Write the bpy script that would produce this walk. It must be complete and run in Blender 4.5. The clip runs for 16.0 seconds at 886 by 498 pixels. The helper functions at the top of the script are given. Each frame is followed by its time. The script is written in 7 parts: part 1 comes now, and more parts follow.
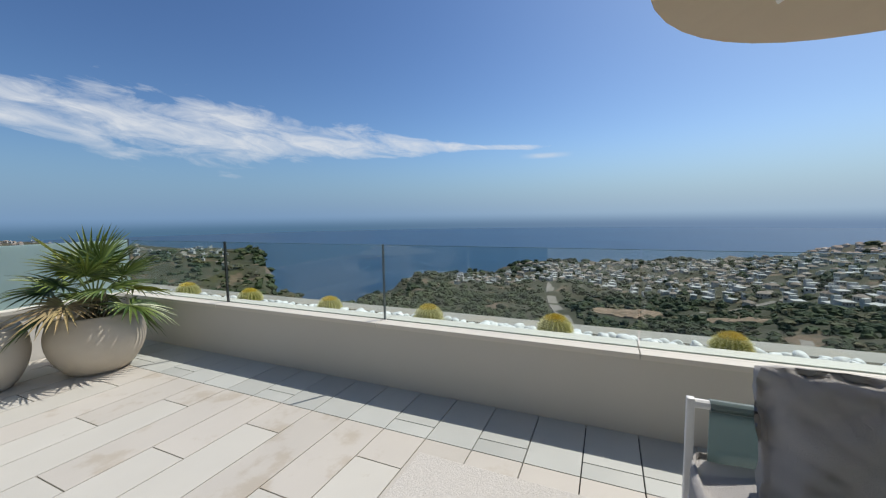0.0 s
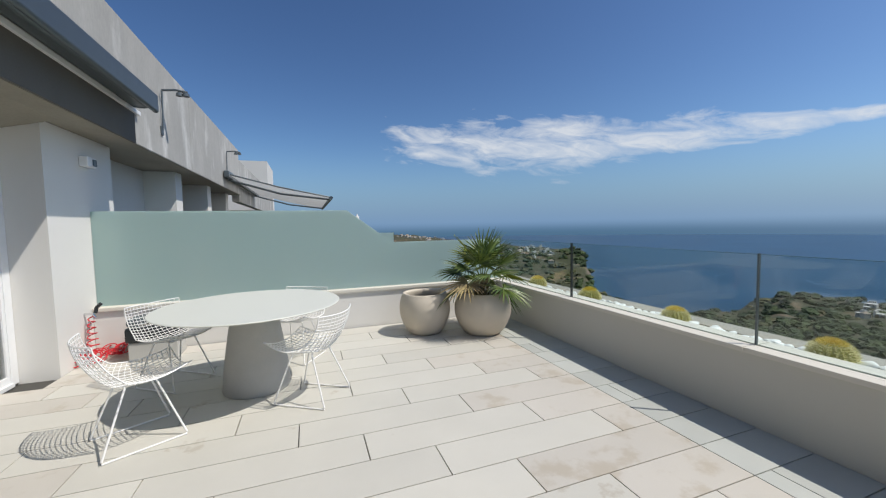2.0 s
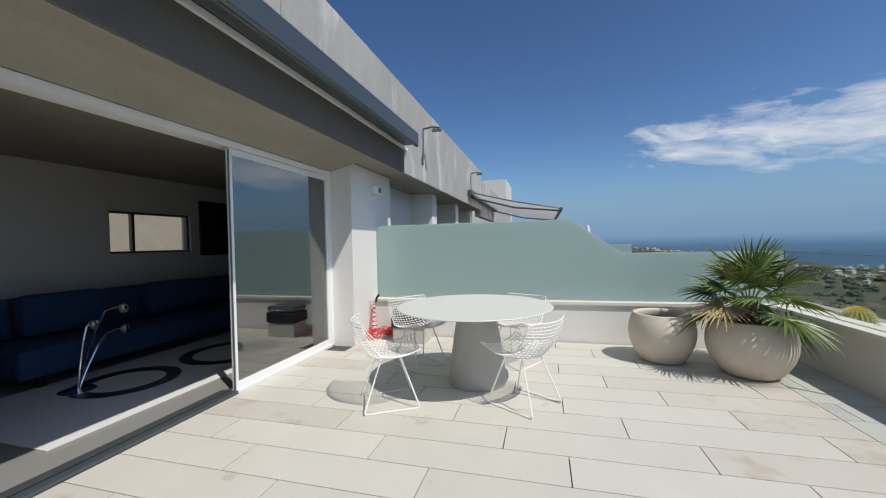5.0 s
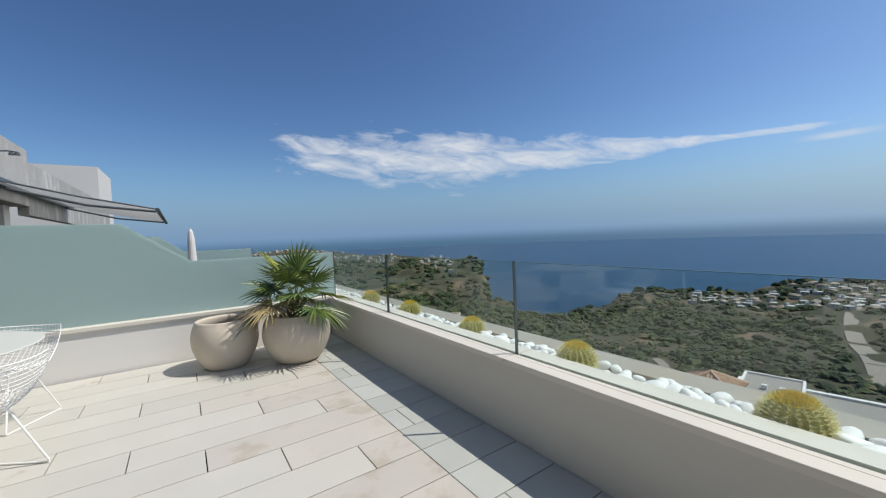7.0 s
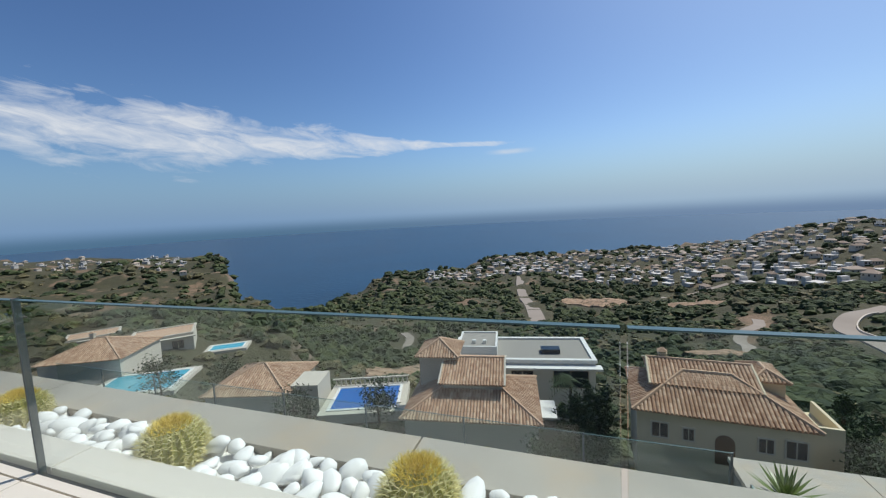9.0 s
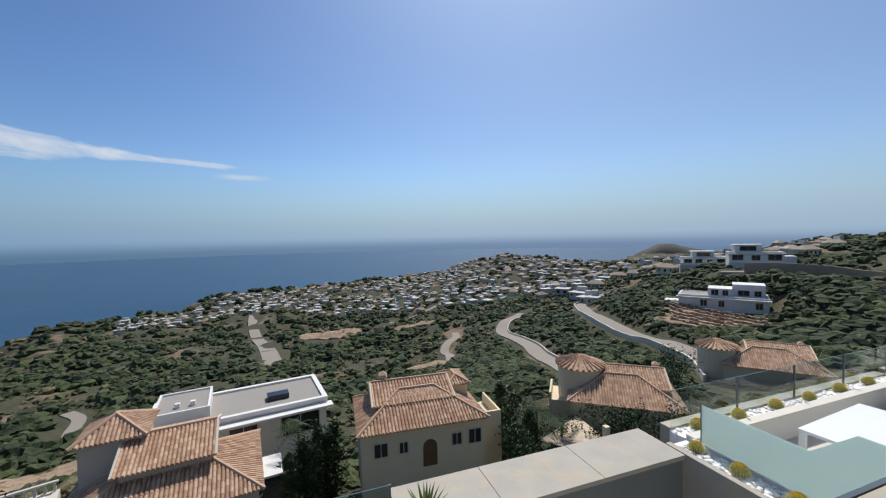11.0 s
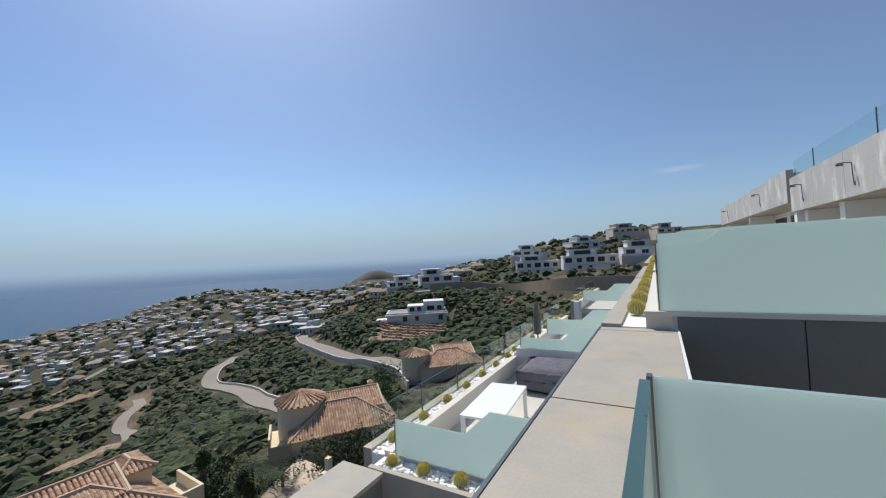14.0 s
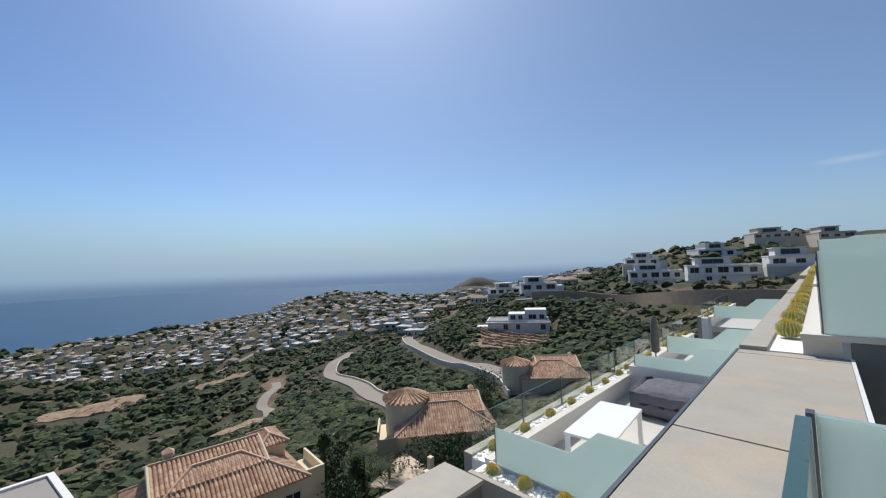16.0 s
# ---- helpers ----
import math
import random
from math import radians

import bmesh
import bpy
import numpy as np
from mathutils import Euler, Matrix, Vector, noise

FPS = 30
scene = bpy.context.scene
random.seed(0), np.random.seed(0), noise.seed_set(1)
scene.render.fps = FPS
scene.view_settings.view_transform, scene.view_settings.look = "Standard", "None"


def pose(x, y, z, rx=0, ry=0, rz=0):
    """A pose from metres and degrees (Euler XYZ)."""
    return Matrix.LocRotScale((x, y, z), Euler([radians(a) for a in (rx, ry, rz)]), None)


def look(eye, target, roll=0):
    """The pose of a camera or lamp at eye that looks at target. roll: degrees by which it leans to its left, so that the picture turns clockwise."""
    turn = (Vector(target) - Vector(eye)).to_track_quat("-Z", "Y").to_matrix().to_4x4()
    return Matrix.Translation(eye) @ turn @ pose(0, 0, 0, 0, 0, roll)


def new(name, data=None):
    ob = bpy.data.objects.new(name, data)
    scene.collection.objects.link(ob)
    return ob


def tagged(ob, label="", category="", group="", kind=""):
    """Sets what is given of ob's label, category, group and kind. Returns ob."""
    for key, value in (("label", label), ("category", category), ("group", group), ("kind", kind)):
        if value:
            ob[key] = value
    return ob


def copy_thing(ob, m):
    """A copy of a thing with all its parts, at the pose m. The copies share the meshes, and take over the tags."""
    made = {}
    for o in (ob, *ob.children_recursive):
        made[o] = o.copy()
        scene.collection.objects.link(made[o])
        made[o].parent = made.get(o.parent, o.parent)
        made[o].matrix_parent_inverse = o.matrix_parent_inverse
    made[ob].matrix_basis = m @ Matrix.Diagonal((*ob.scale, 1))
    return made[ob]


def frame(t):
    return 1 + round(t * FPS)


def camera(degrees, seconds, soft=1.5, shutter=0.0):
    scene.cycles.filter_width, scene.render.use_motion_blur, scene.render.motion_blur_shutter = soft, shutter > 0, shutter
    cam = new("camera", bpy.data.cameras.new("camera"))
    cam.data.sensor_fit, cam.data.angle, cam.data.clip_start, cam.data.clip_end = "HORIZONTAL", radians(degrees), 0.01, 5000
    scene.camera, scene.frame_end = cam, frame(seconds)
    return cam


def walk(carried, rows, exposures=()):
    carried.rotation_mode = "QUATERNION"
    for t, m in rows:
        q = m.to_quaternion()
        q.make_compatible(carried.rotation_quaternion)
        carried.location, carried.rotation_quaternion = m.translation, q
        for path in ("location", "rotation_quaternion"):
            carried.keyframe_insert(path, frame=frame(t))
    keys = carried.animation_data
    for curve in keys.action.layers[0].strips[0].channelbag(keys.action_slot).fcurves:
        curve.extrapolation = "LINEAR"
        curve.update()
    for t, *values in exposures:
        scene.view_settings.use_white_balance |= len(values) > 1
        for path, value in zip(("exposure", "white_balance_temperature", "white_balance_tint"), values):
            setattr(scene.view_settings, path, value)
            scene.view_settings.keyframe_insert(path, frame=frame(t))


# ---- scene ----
cam = camera(99.4, 16.0, soft=1.2)
PATH = [
    (0, (-2.607, -3.586, 1.349), (-0.783, -2.782, 1.18), -0.9),
    (0.5, (-2.647, -3.578, 1.355), (-1.087, -2.338, 1.181), -1.0),
    (1, (-2.713, -3.56, 1.364), (-1.429, -2.035, 1.199), -0.9),
    (1.5, (-2.772, -3.542, 1.361), (-1.78, -1.811, 1.22), -1.1),
    (2, (-2.848, -3.542, 1.366), (-2.17, -1.664, 1.239), -1.1),
    (2.5, (-2.908, -3.569, 1.374), (-2.577, -1.6, 1.262), -1.2),
    (3, (-2.958, -3.599, 1.396), (-2.969, -1.602, 1.3), -1.5),
    (3.2, (-2.981, -3.615, 1.409), (-3.12, -1.622, 1.317), -1.6),
    (5.3, (-2.575, -3.459, 1.314), (-2.956, -1.496, 1.291), -1.5),
    (5.5, (-2.489, -3.458, 1.339), (-2.715, -1.471, 1.299), -1.7),
    (6, (-2.252, -3.515, 1.341), (-1.879, -1.552, 1.275), -1.7),
    (6.5, (-2.026, -3.633, 1.346), (-1.237, -1.797, 1.268), -2.1),
    (7, (-1.801, -3.677, 1.332), (-0.661, -2.036, 1.253), -2.4),
    (7.5, (-1.51, -3.637, 1.332), (-0.072, -2.248, 1.254), -2.8),
    (8, (-1.264, -3.643, 1.341), (0.364, -2.486, 1.226), -2.4),
    (8.5, (-0.976, -3.677, 1.32), (0.788, -2.747, 1.173), -2.6),
    (9, (-0.709, -3.695, 1.345), (1.171, -3.038, 1.16), -3.0),
    (9.2, (-0.638, -3.78, 1.338), (1.286, -3.271, 1.142), -2.9),
    (11.3, (-0.088, -4.96, 1.378), (1.680, -5.893, 1.330), -2.1),
    (11.5, (-0.101, -5.141, 1.399), (1.551, -6.266, 1.348), -2.8),
    (12, (-0.074, -5.256, 1.38), (1.308, -6.701, 1.354), -2.7),
    (12.5, (-0.041, -5.291, 1.385), (1.068, -6.956, 1.375), -3.0),
    (13, (-0.035, -5.261, 1.383), (0.987, -6.98, 1.391), -3.0),
    (13.5, (-0.029, -5.241, 1.385), (0.972, -6.972, 1.415), -3.0),
    (14, (-0.037, -5.238, 1.378), (0.957, -6.972, 1.427), -3.0),
    (14.5, (-0.011, -5.196, 1.373), (0.984, -6.93, 1.439), -2.9),
    (15, (-0.012, -5.199, 1.407), (1.026, -6.904, 1.53), -3.2),
    (15.5, (-0.033, -5.22, 1.392), (1.161, -6.819, 1.532), -2.8),
    (16, (-0.035, -5.234, 1.376), (1.379, -6.644, 1.485), -2.1),
]
MID = [(4.3, (-2.84, -3.58, 1.36), (-3.43, -1.67, 1.28), -1.3)]
walk(cam, [(t, look(eye, target, roll)) for t, eye, target, roll in sorted(PATH + MID)])

# ---- world, sun ----
SUN_EL = radians(55.5)
SUN_X, SUN_Y = 0.84, -0.54          # where the sun stands, seen from above
world = bpy.data.worlds.new("sky")
scene.world = world
world.use_nodes = True


def sky_nodes(tree):
    n, l = tree.nodes, tree.links
    n.clear()
    out = n.new("ShaderNodeOutputWorld")
    bg = n.new("ShaderNodeBackground")
    bg.inputs["Strength"].default_value = 0.096
    sky = n.new("ShaderNodeTexSky")
    sky.sky_type = "NISHITA"
    sky.sun_disc = False
    sky.sun_elevation = SUN_EL
    sky.sun_rotation = math.atan2(SUN_X, SUN_Y)
    sky.altitude = 150
    sky.air_density, sky.dust_density, sky.ozone_density = 1.0, 1.2, 2.0
    geo = n.new("ShaderNodeTexCoord")
    sep = n.new("ShaderNodeSeparateXYZ")
    l.new(geo.outputs["Generated"], sep.inputs[0])

    def mth(op, a, b=None, c=None, clamp=False):
        m = n.new("ShaderNodeMath")
        m.operation, m.use_clamp = op, clamp
        for i, v in enumerate((a, b, c)):
            if v is None:
                continue
            if isinstance(v, (int, float)):
                m.inputs[i].default_value = v
            else:
                l.new(v, m.inputs[i])
        return m.outputs[0]

    def ramp(v, lo, hi, a=0.0, b=1.0):
        m = n.new("ShaderNodeMapRange")
        m.interpolation_type = "SMOOTHSTEP"
        l.new(v, m.inputs["Value"])
        for k, x in (("From Min", lo), ("From Max", hi), ("To Min", a), ("To Max", b)):
            m.inputs[k].default_value = x
        return m.outputs["Result"]

    az = mth("ARCTAN2", sep.outputs["Y"], sep.outputs["X"])   # 0 at the sea, left positive
    el = mth("ARCSINE", sep.outputs["Z"])
    # cirrus: a long streak that thins to the right
    comb = n.new("ShaderNodeCombineXYZ")
    l.new(mth("MULTIPLY", az, 5.0), comb.inputs["X"])
    l.new(mth("MULTIPLY_ADD", el, 17.0, mth("MULTIPLY", az, -2.4)), comb.inputs["Y"])
    warp = n.new("ShaderNodeTexNoise")
    warp.inputs["Scale"].default_value = 1.9
    warp.inputs["Detail"].default_value = 9
    warp.inputs["Roughness"].default_value = 0.62
    warp.inputs["Distortion"].default_value = 0.7
    l.new(comb.outputs[0], warp.inputs["Vector"])
    mid = mth("MULTIPLY_ADD", az, 0.032, CLOUD_EL)            # the streak's height
    off = mth("ABSOLUTE", mth("SUBTRACT", el, mid))
    half = mth("MULTIPLY_ADD", ramp(az, CLOUD_R + 0.25, CLOUD_L - 0.45), CLOUD_H, 0.012)
    puff = n.new("ShaderNodeTexNoise")
    puff.inputs["Scale"].default_value, puff.inputs["Detail"].default_value = 0.75, 4
    l.new(comb.outputs[0], puff.inputs["Vector"])
    half = mth("MULTIPLY", half, mth("MULTIPLY_ADD", puff.outputs["Fac"], 2.2, -0.1))
    band = ramp(mth("DIVIDE", off, half), 1.15, 0.25)
    ends = mth("MULTIPLY", ramp(az, CLOUD_R, CLOUD_R + 0.3), ramp(az, CLOUD_L + 0.06, CLOUD_L - 0.22))
    mask = mth("MULTIPLY", mth("MULTIPLY", band, ends), 1.0)
    dens = mth("MULTIPLY_ADD", warp.outputs["Fac"], 2.6, mth("MULTIPLY_ADD", mask, 1.35, -2.05), clamp=True)
    dens = mth("MULTIPLY", mth("MULTIPLY", dens, ramp(mask, 0.0, 0.22)), 0.85)
    # small wisps
    wisp = mth("MULTIPLY", ramp(mth("DIVIDE", mth("ABSOLUTE", mth("SUBTRACT", el, 0.172)), 0.009), 1.0, 0.1),
               ramp(mth("ABSOLUTE", mth("SUBTRACT", az, -1.62)), 0.07, 0.0))
    dens = mth("MAXIMUM", dens, mth("MULTIPLY", wisp, mth("MULTIPLY", warp.outputs["Fac"], 0.55)))
    wisp = mth("MULTIPLY", ramp(mth("DIVIDE", mth("ABSOLUTE", mth("SUBTRACT", el, 0.150)), 0.009), 1.0, 0.1),
               ramp(mth("ABSOLUTE", mth("SUBTRACT", az, 0.15)), 0.075, 0.0))
    dens = mth("MAXIMUM", dens, mth("MULTIPLY", wisp, mth("MULTIPLY", warp.outputs["Fac"], 1.1)))
    mix = n.new("ShaderNodeMix")
    mix.data_type = "RGBA"
    l.new(dens, mix.inputs["Factor"])
    tint = n.new("ShaderNodeMix")
    tint.data_type, tint.blend_type = "RGBA", "MULTIPLY"
    tint.inputs["Factor"].default_value = 1.0
    low = n.new("ShaderNodeVectorMath")
    low.operation = "SCALE"
    low.inputs["Scale"].default_value = 0.25
    l.new(sky.outputs[0], low.inputs[0])
    deep = n.new("ShaderNodeGamma")
    deep.inputs["Gamma"].default_value = 1.32
    l.new(low.outputs[0], deep.inputs["Color"])
    back = n.new("ShaderNodeVectorMath")
    back.operation = "SCALE"
    back.inputs["Scale"].default_value = 4.0
    l.new(deep.outputs[0], back.inputs[0])
    l.new(back.outputs[0], tint.inputs["A"])
    tint.inputs["B"].default_value = SKY_TINT
    l.new(tint.outputs["Result"], mix.inputs["A"])
    mix.inputs["B"].default_value = (7.6, 7.9, 8.3, 1)
    hz = n.new("ShaderNodeMix")
    hz.data_type = "RGBA"
    l.new(mth("MULTIPLY", ramp(el, 0.20, -0.01), 0.92), hz.inputs["Factor"])
    l.new(mix.outputs["Result"], hz.inputs["A"])
    glow = n.new("ShaderNodeMix")
    glow.data_type = "RGBA"
    l.new(ramp(az, 1.0, -0.5), glow.inputs["Factor"])
    glow.inputs["A"].default_value, glow.inputs["B"].default_value = HAZE, HAZE_SUN
    l.new(glow.outputs["Result"], hz.inputs["B"])
    # bright aerosol haze on the sun's side of the sky
    veil = n.new("ShaderNodeMix")
    veil.data_type = "RGBA"
    l.new(mth("MULTIPLY", ramp(az, 0.5, -0.9), 0.26), veil.inputs["Factor"])
    l.new(hz.outputs["Result"], veil.inputs["A"])
    veil.inputs["B"].default_value = (3.9, 4.9, 5.9, 1)
    mix = veil
    # far water up to the true horizon
    sea = n.new("ShaderNodeMix")
    sea.data_type = "RGBA"
    l.new(ramp(el, 0.010, -0.026), sea.inputs["Factor"])
    l.new(mix.outputs["Result"], sea.inputs["A"])
    far = n.new("ShaderNodeMix")
    far.data_type = "RGBA"
    l.new(ramp(az, 1.0, -0.5), far.inputs["Factor"])
    far.inputs["A"].default_value, far.inputs["B"].default_value = FAR_SEA, FAR_SEA_SUN
    l.new(far.outputs["Result"], sea.inputs["B"])
    l.new(sea.outputs["Result"], bg.inputs["Color"])
    l.new(bg.outputs[0], out.inputs["Surface"])


CLOUD_EL, CLOUD_H, CLOUD_L, CLOUD_R = 0.166, 0.088, 1.44, -0.03
HAZE, HAZE_SUN = (2.0, 3.4, 5.5, 1), (3.3, 4.85, 6.6, 1)
SKY_TINT = (0.80, 0.93, 1.04, 1)
FAR_SEA, FAR_SEA_SUN = (0.85, 1.75, 2.85, 1), (1.75, 2.65, 4.1, 1)
sky_nodes(world.node_tree)

lamp = bpy.data.lights.new("sun", "SUN")
lamp.energy, lamp.angle, lamp.color = 4.05, radians(0.53), (1.0, 0.955, 0.89)
sun = new("sun", lamp)
sun.matrix_world = look((SUN_X * 50, SUN_Y * 50, math.tan(SUN_EL) * 50), (0, 0, 0))


# ---- materials ----
def mat(name, color, rough=0.6, metal=0.0, var=0.12, scale=6.0, fine=80.0, bump=0.05, spread=None, rnd=0.0, isl=0.0, spec=0.5, trans=0.0,
        alpha=1.0, stain=None, coat=0.0, bumpd=0.01, place=False, stretch=1.0):
    """Base colour varied at two scales, with a fine relief."""
    m = bpy.data.materials.new(name)
    m.use_nodes = True
    n, l = m.node_tree.nodes, m.node_tree.links
    b = n["Principled BSDF"]
    b.inputs["Roughness"].default_value = rough
    b.inputs["Metallic"].default_value = metal
    b.inputs["Specular IOR Level"].default_value = spec
    b.inputs["Coat Weight"].default_value = coat
    co = n.new("ShaderNodeTexCoord")
    pos = n.new("ShaderNodeNewGeometry")

    def nz(s, d=6):
        t = n.new("ShaderNodeTexNoise")
        t.inputs["Scale"].default_value, t.inputs["Detail"].default_value = s, d
        t.inputs["Roughness"].default_value = 0.6
        src_co = pos.outputs["Position"] if place else co.outputs["Object"]
        if stretch != 1.0:
            mp = n.new("ShaderNodeMapping")
            mp.inputs["Scale"].default_value = (1, 1, stretch)
            l.new(src_co, mp.inputs["Vector"])
            src_co = mp.outputs["Vector"]
        l.new(src_co, t.inputs["Vector"])
        return t.outputs["Fac"]

    def mth(op, a, b2, c=None):
        q = n.new("ShaderNodeMath")
        q.operation = op
        for i, v in enumerate((a, b2, c)):
            if v is None:
                continue
            if isinstance(v, (int, float)):
                q.inputs[i].default_value = v
            else:
                l.new(v, q.inputs[i])
        return q.outputs[0]

    big, small = nz(scale), nz(fine, 3)
    f = mth("MULTIPLY_ADD", big, var * 1.6, 1 - var * 0.8)
    f = mth("MULTIPLY", f, mth("MULTIPLY_ADD", small, var, 1 - var * 0.5))
    if rnd:
        oi = n.new("ShaderNodeObjectInfo")
        f = mth("MULTIPLY", f, mth("MULTIPLY_ADD", oi.outputs["Random"], rnd, 1 - rnd * 0.5))
    if isl:
        g = n.new("ShaderNodeNewGeometry")
        f = mth("MULTIPLY", f, mth("MULTIPLY_ADD", g.outputs["Random Per Island"], isl, 1 - isl * 0.5))
    col = n.new("ShaderNodeMix")
    col.data_type = "RGBA"
    col.inputs["A"].default_value = (*color, 1)
    col.inputs["B"].default_value = (*(spread or color), 1)
    l.new(nz(scale * 0.6, 4) if not isl else n.new("ShaderNodeNewGeometry").outputs["Random Per Island"], col.inputs["Factor"])
    src = col.outputs["Result"]
    if stain:
        s = n.new("ShaderNodeMix")
        s.data_type = "RGBA"
        r = n.new("ShaderNodeMapRange")
        r.interpolation_type = "SMOOTHSTEP"
        r.inputs["From Min"].default_value, r.inputs["From Max"].default_value = stain[1], stain[2]
        l.new(nz(stain[3], 7), r.inputs["Value"])
        l.new(r.outputs["Result"], s.inputs["Factor"])
        l.new(src, s.inputs["A"])
        s.inputs["B"].default_value = (*stain[0], 1)
        src = s.outputs["Result"]
    mul = n.new("ShaderNodeVectorMath")
    mul.operation = "SCALE"
    l.new(src, mul.inputs[0])
    l.new(f, mul.inputs["Scale"])
    l.new(mul.outputs[0], b.inputs["Base Color"])
    l.new(mth("MULTIPLY_ADD", big, 0.16, max(0.0, rough - 0.08)), b.inputs["Roughness"])
    if bump:
        bp = n.new("ShaderNodeBump")
        bp.inputs["Strength"].default_value, bp.inputs["Distance"].default_value = bump, bumpd
        l.new(mth("ADD", small, mth("MULTIPLY", big, 1.5)), bp.inputs["Height"])
        l.new(bp.outputs["Normal"], b.inputs["Normal"])
    return m


def glass_mat(name, tint, rough=0.0, frost=0.0, body=(0.6, 0.72, 0.7), gloss=0.04, front=1.0):
    """Thin glass: a clear tinted sheet with a mirror gloss; frosted where frost > 0."""
    m = bpy.data.materials.new(name)
    m.use_nodes = True
    n, l = m.node_tree.nodes, m.node_tree.links
    out = n["Material Output"]
    n.remove(n["Principled BSDF"])
    t = n.new("ShaderNodeBsdfTransparent")
    t.inputs["Color"].default_value = (*tint, 1)
    base = t.outputs[0]
    if frost:
        d = n.new("ShaderNodeBsdfDiffuse")
        d.inputs["Color"].default_value = (*[c * front for c in body], 1)
        tl = n.new("ShaderNodeBsdfTranslucent")
        tl.inputs["Color"].default_value = (*[min(0.97, c * 1.22) for c in body], 1)
        dt = n.new("ShaderNodeMixShader")
        dt.inputs[0].default_value = 0.6
        l.new(d.outputs[0], dt.inputs[1])
        l.new(tl.outputs[0], dt.inputs[2])
        mx = n.new("ShaderNodeMixShader")
        mx.inputs[0].default_value = frost
        l.new(t.outputs[0], mx.inputs[1])
        l.new(dt.outputs[0], mx.inputs[2])
        base = mx.outputs[0]
    g = n.new("ShaderNodeBsdfGlossy")
    g.inputs["Roughness"].default_value = rough
    fr = n.new("ShaderNodeLayerWeight")
    fr.inputs["Blend"].default_value = 0.5
    pw = n.new("ShaderNodeMath")
    pw.operation, pw.inputs[1].default_value = "POWER", 5.0
    l.new(fr.outputs["Facing"], pw.inputs[0])
    sc = n.new("ShaderNodeMath")
    sc.operation, sc.inputs[1].default_value, sc.inputs[2].default_value = "MULTIPLY_ADD", 0.9, gloss
    l.new(pw.outputs[0], sc.inputs[0])
    ms = n.new("ShaderNodeMixShader")
    l.new(sc.outputs[0], ms.inputs[0])
    l.new(base, ms.inputs[1])
    l.new(g.outputs[0], ms.inputs[2])
    l.new(ms.outputs[0], out.inputs["Surface"])
    return m


M_TILE = mat("porcelain_tile", (0.535, 0.51, 0.445), 0.55, var=0.08, scale=2.5, fine=160, bump=0.03, rnd=0.10, spread=(0.57, 0.55, 0.49), stain=((0.47, 0.43, 0.36), 0.64, 0.70, 3.2), place=True)
M_TILE_STAIN = mat("stained_tile", (0.53, 0.495, 0.435), 0.55, var=0.10, scale=2.0, fine=160, bump=0.03, rnd=0.08, stain=((0.455, 0.405, 0.33), 0.52, 0.66, 3.4), place=True)
M_TILE_BORDER = mat("border_tile", (0.42, 0.44, 0.41), 0.5, var=0.10, scale=2.5, fine=160, bump=0.03, rnd=0.2, spread=(0.50, 0.50, 0.46))
M_GROUT = mat("joint_bed", (0.06, 0.057, 0.05), 0.9, var=0.2)
M_RENDER = mat("white_render", (0.70, 0.68, 0.64), 0.85, var=0.05, scale=1.2, fine=220, bump=0.10, bumpd=0.004)
M_PARAPET = mat("beige_parapet_render", (0.55, 0.53, 0.465), 0.85, var=0.07, scale=0.9, fine=220, bump=0.12, bumpd=0.004, spread=(0.62, 0.59, 0.53))
M_COPE = mat("cream_coping", (0.66, 0.62, 0.54), 0.6, var=0.06, scale=3, fine=200, bump=0.04)
M_CONC = mat("concrete_panel", (0.32, 0.30, 0.26), 0.7, var=0.24, scale=2.6, fine=60, bump=0.06, spread=(0.42, 0.385, 0.32), stain=((0.42, 0.355, 0.27), 0.47, 0.68, 2.1), place=True)
M_BEAM = mat("weathered_concrete", (0.33, 0.32, 0.295), 0.8, var=0.30, scale=1.5, fine=40, bump=0.08, spread=(0.45, 0.435, 0.405), stain=((0.60, 0.59, 0.56), 0.50, 0.72, 2.2), stretch=0.4)
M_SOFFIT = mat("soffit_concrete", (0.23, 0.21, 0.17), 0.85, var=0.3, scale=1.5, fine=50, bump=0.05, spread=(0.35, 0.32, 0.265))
M_DARKWALL = mat("dark_cladding", (0.165, 0.175, 0.168), 0.6, var=0.2, scale=1.5, fine=60, bump=0.03)
M_STEEL = mat("grey_aluminium", (0.12, 0.14, 0.15), 0.4, metal=0.6, var=0.06, bump=0.0)
M_FASCIA = mat("grey_fascia", (0.135, 0.125, 0.108), 0.7, var=0.25, scale=2, spec=0.15)
M_WHITE = mat("white_frame", (0.80, 0.80, 0.79), 0.35, var=0.03, bump=0.0)
M_WHITEMETAL = mat("white_powdercoat", (0.82, 0.81, 0.78), 0.35, var=0.04, bump=0.0)
M_TABLE = mat("table_laminate", (0.63, 0.635, 0.57), 0.45, var=0.04, scale=3, fine=300, bump=0.02)
M_TABLEBASE = mat("table_concrete", (0.46, 0.45, 0.42), 0.75, var=0.14, scale=5, fine=120, bump=0.08)
M_POT = mat("sand_stoneware", (0.56, 0.49, 0.39), 0.75, var=0.10, scale=4, fine=140, bump=0.10, spread=(0.62, 0.55, 0.45))
M_SOIL = mat("potting_soil", (0.05, 0.035, 0.025), 0.95, var=0.4, scale=20, bump=0.6, bumpd=0.03)
M_LEAF = mat("palm_leaf", (0.075, 0.135, 0.03), 0.42, var=0.2, scale=8, isl=0.6, spread=(0.18, 0.225, 0.05), bump=0.0)
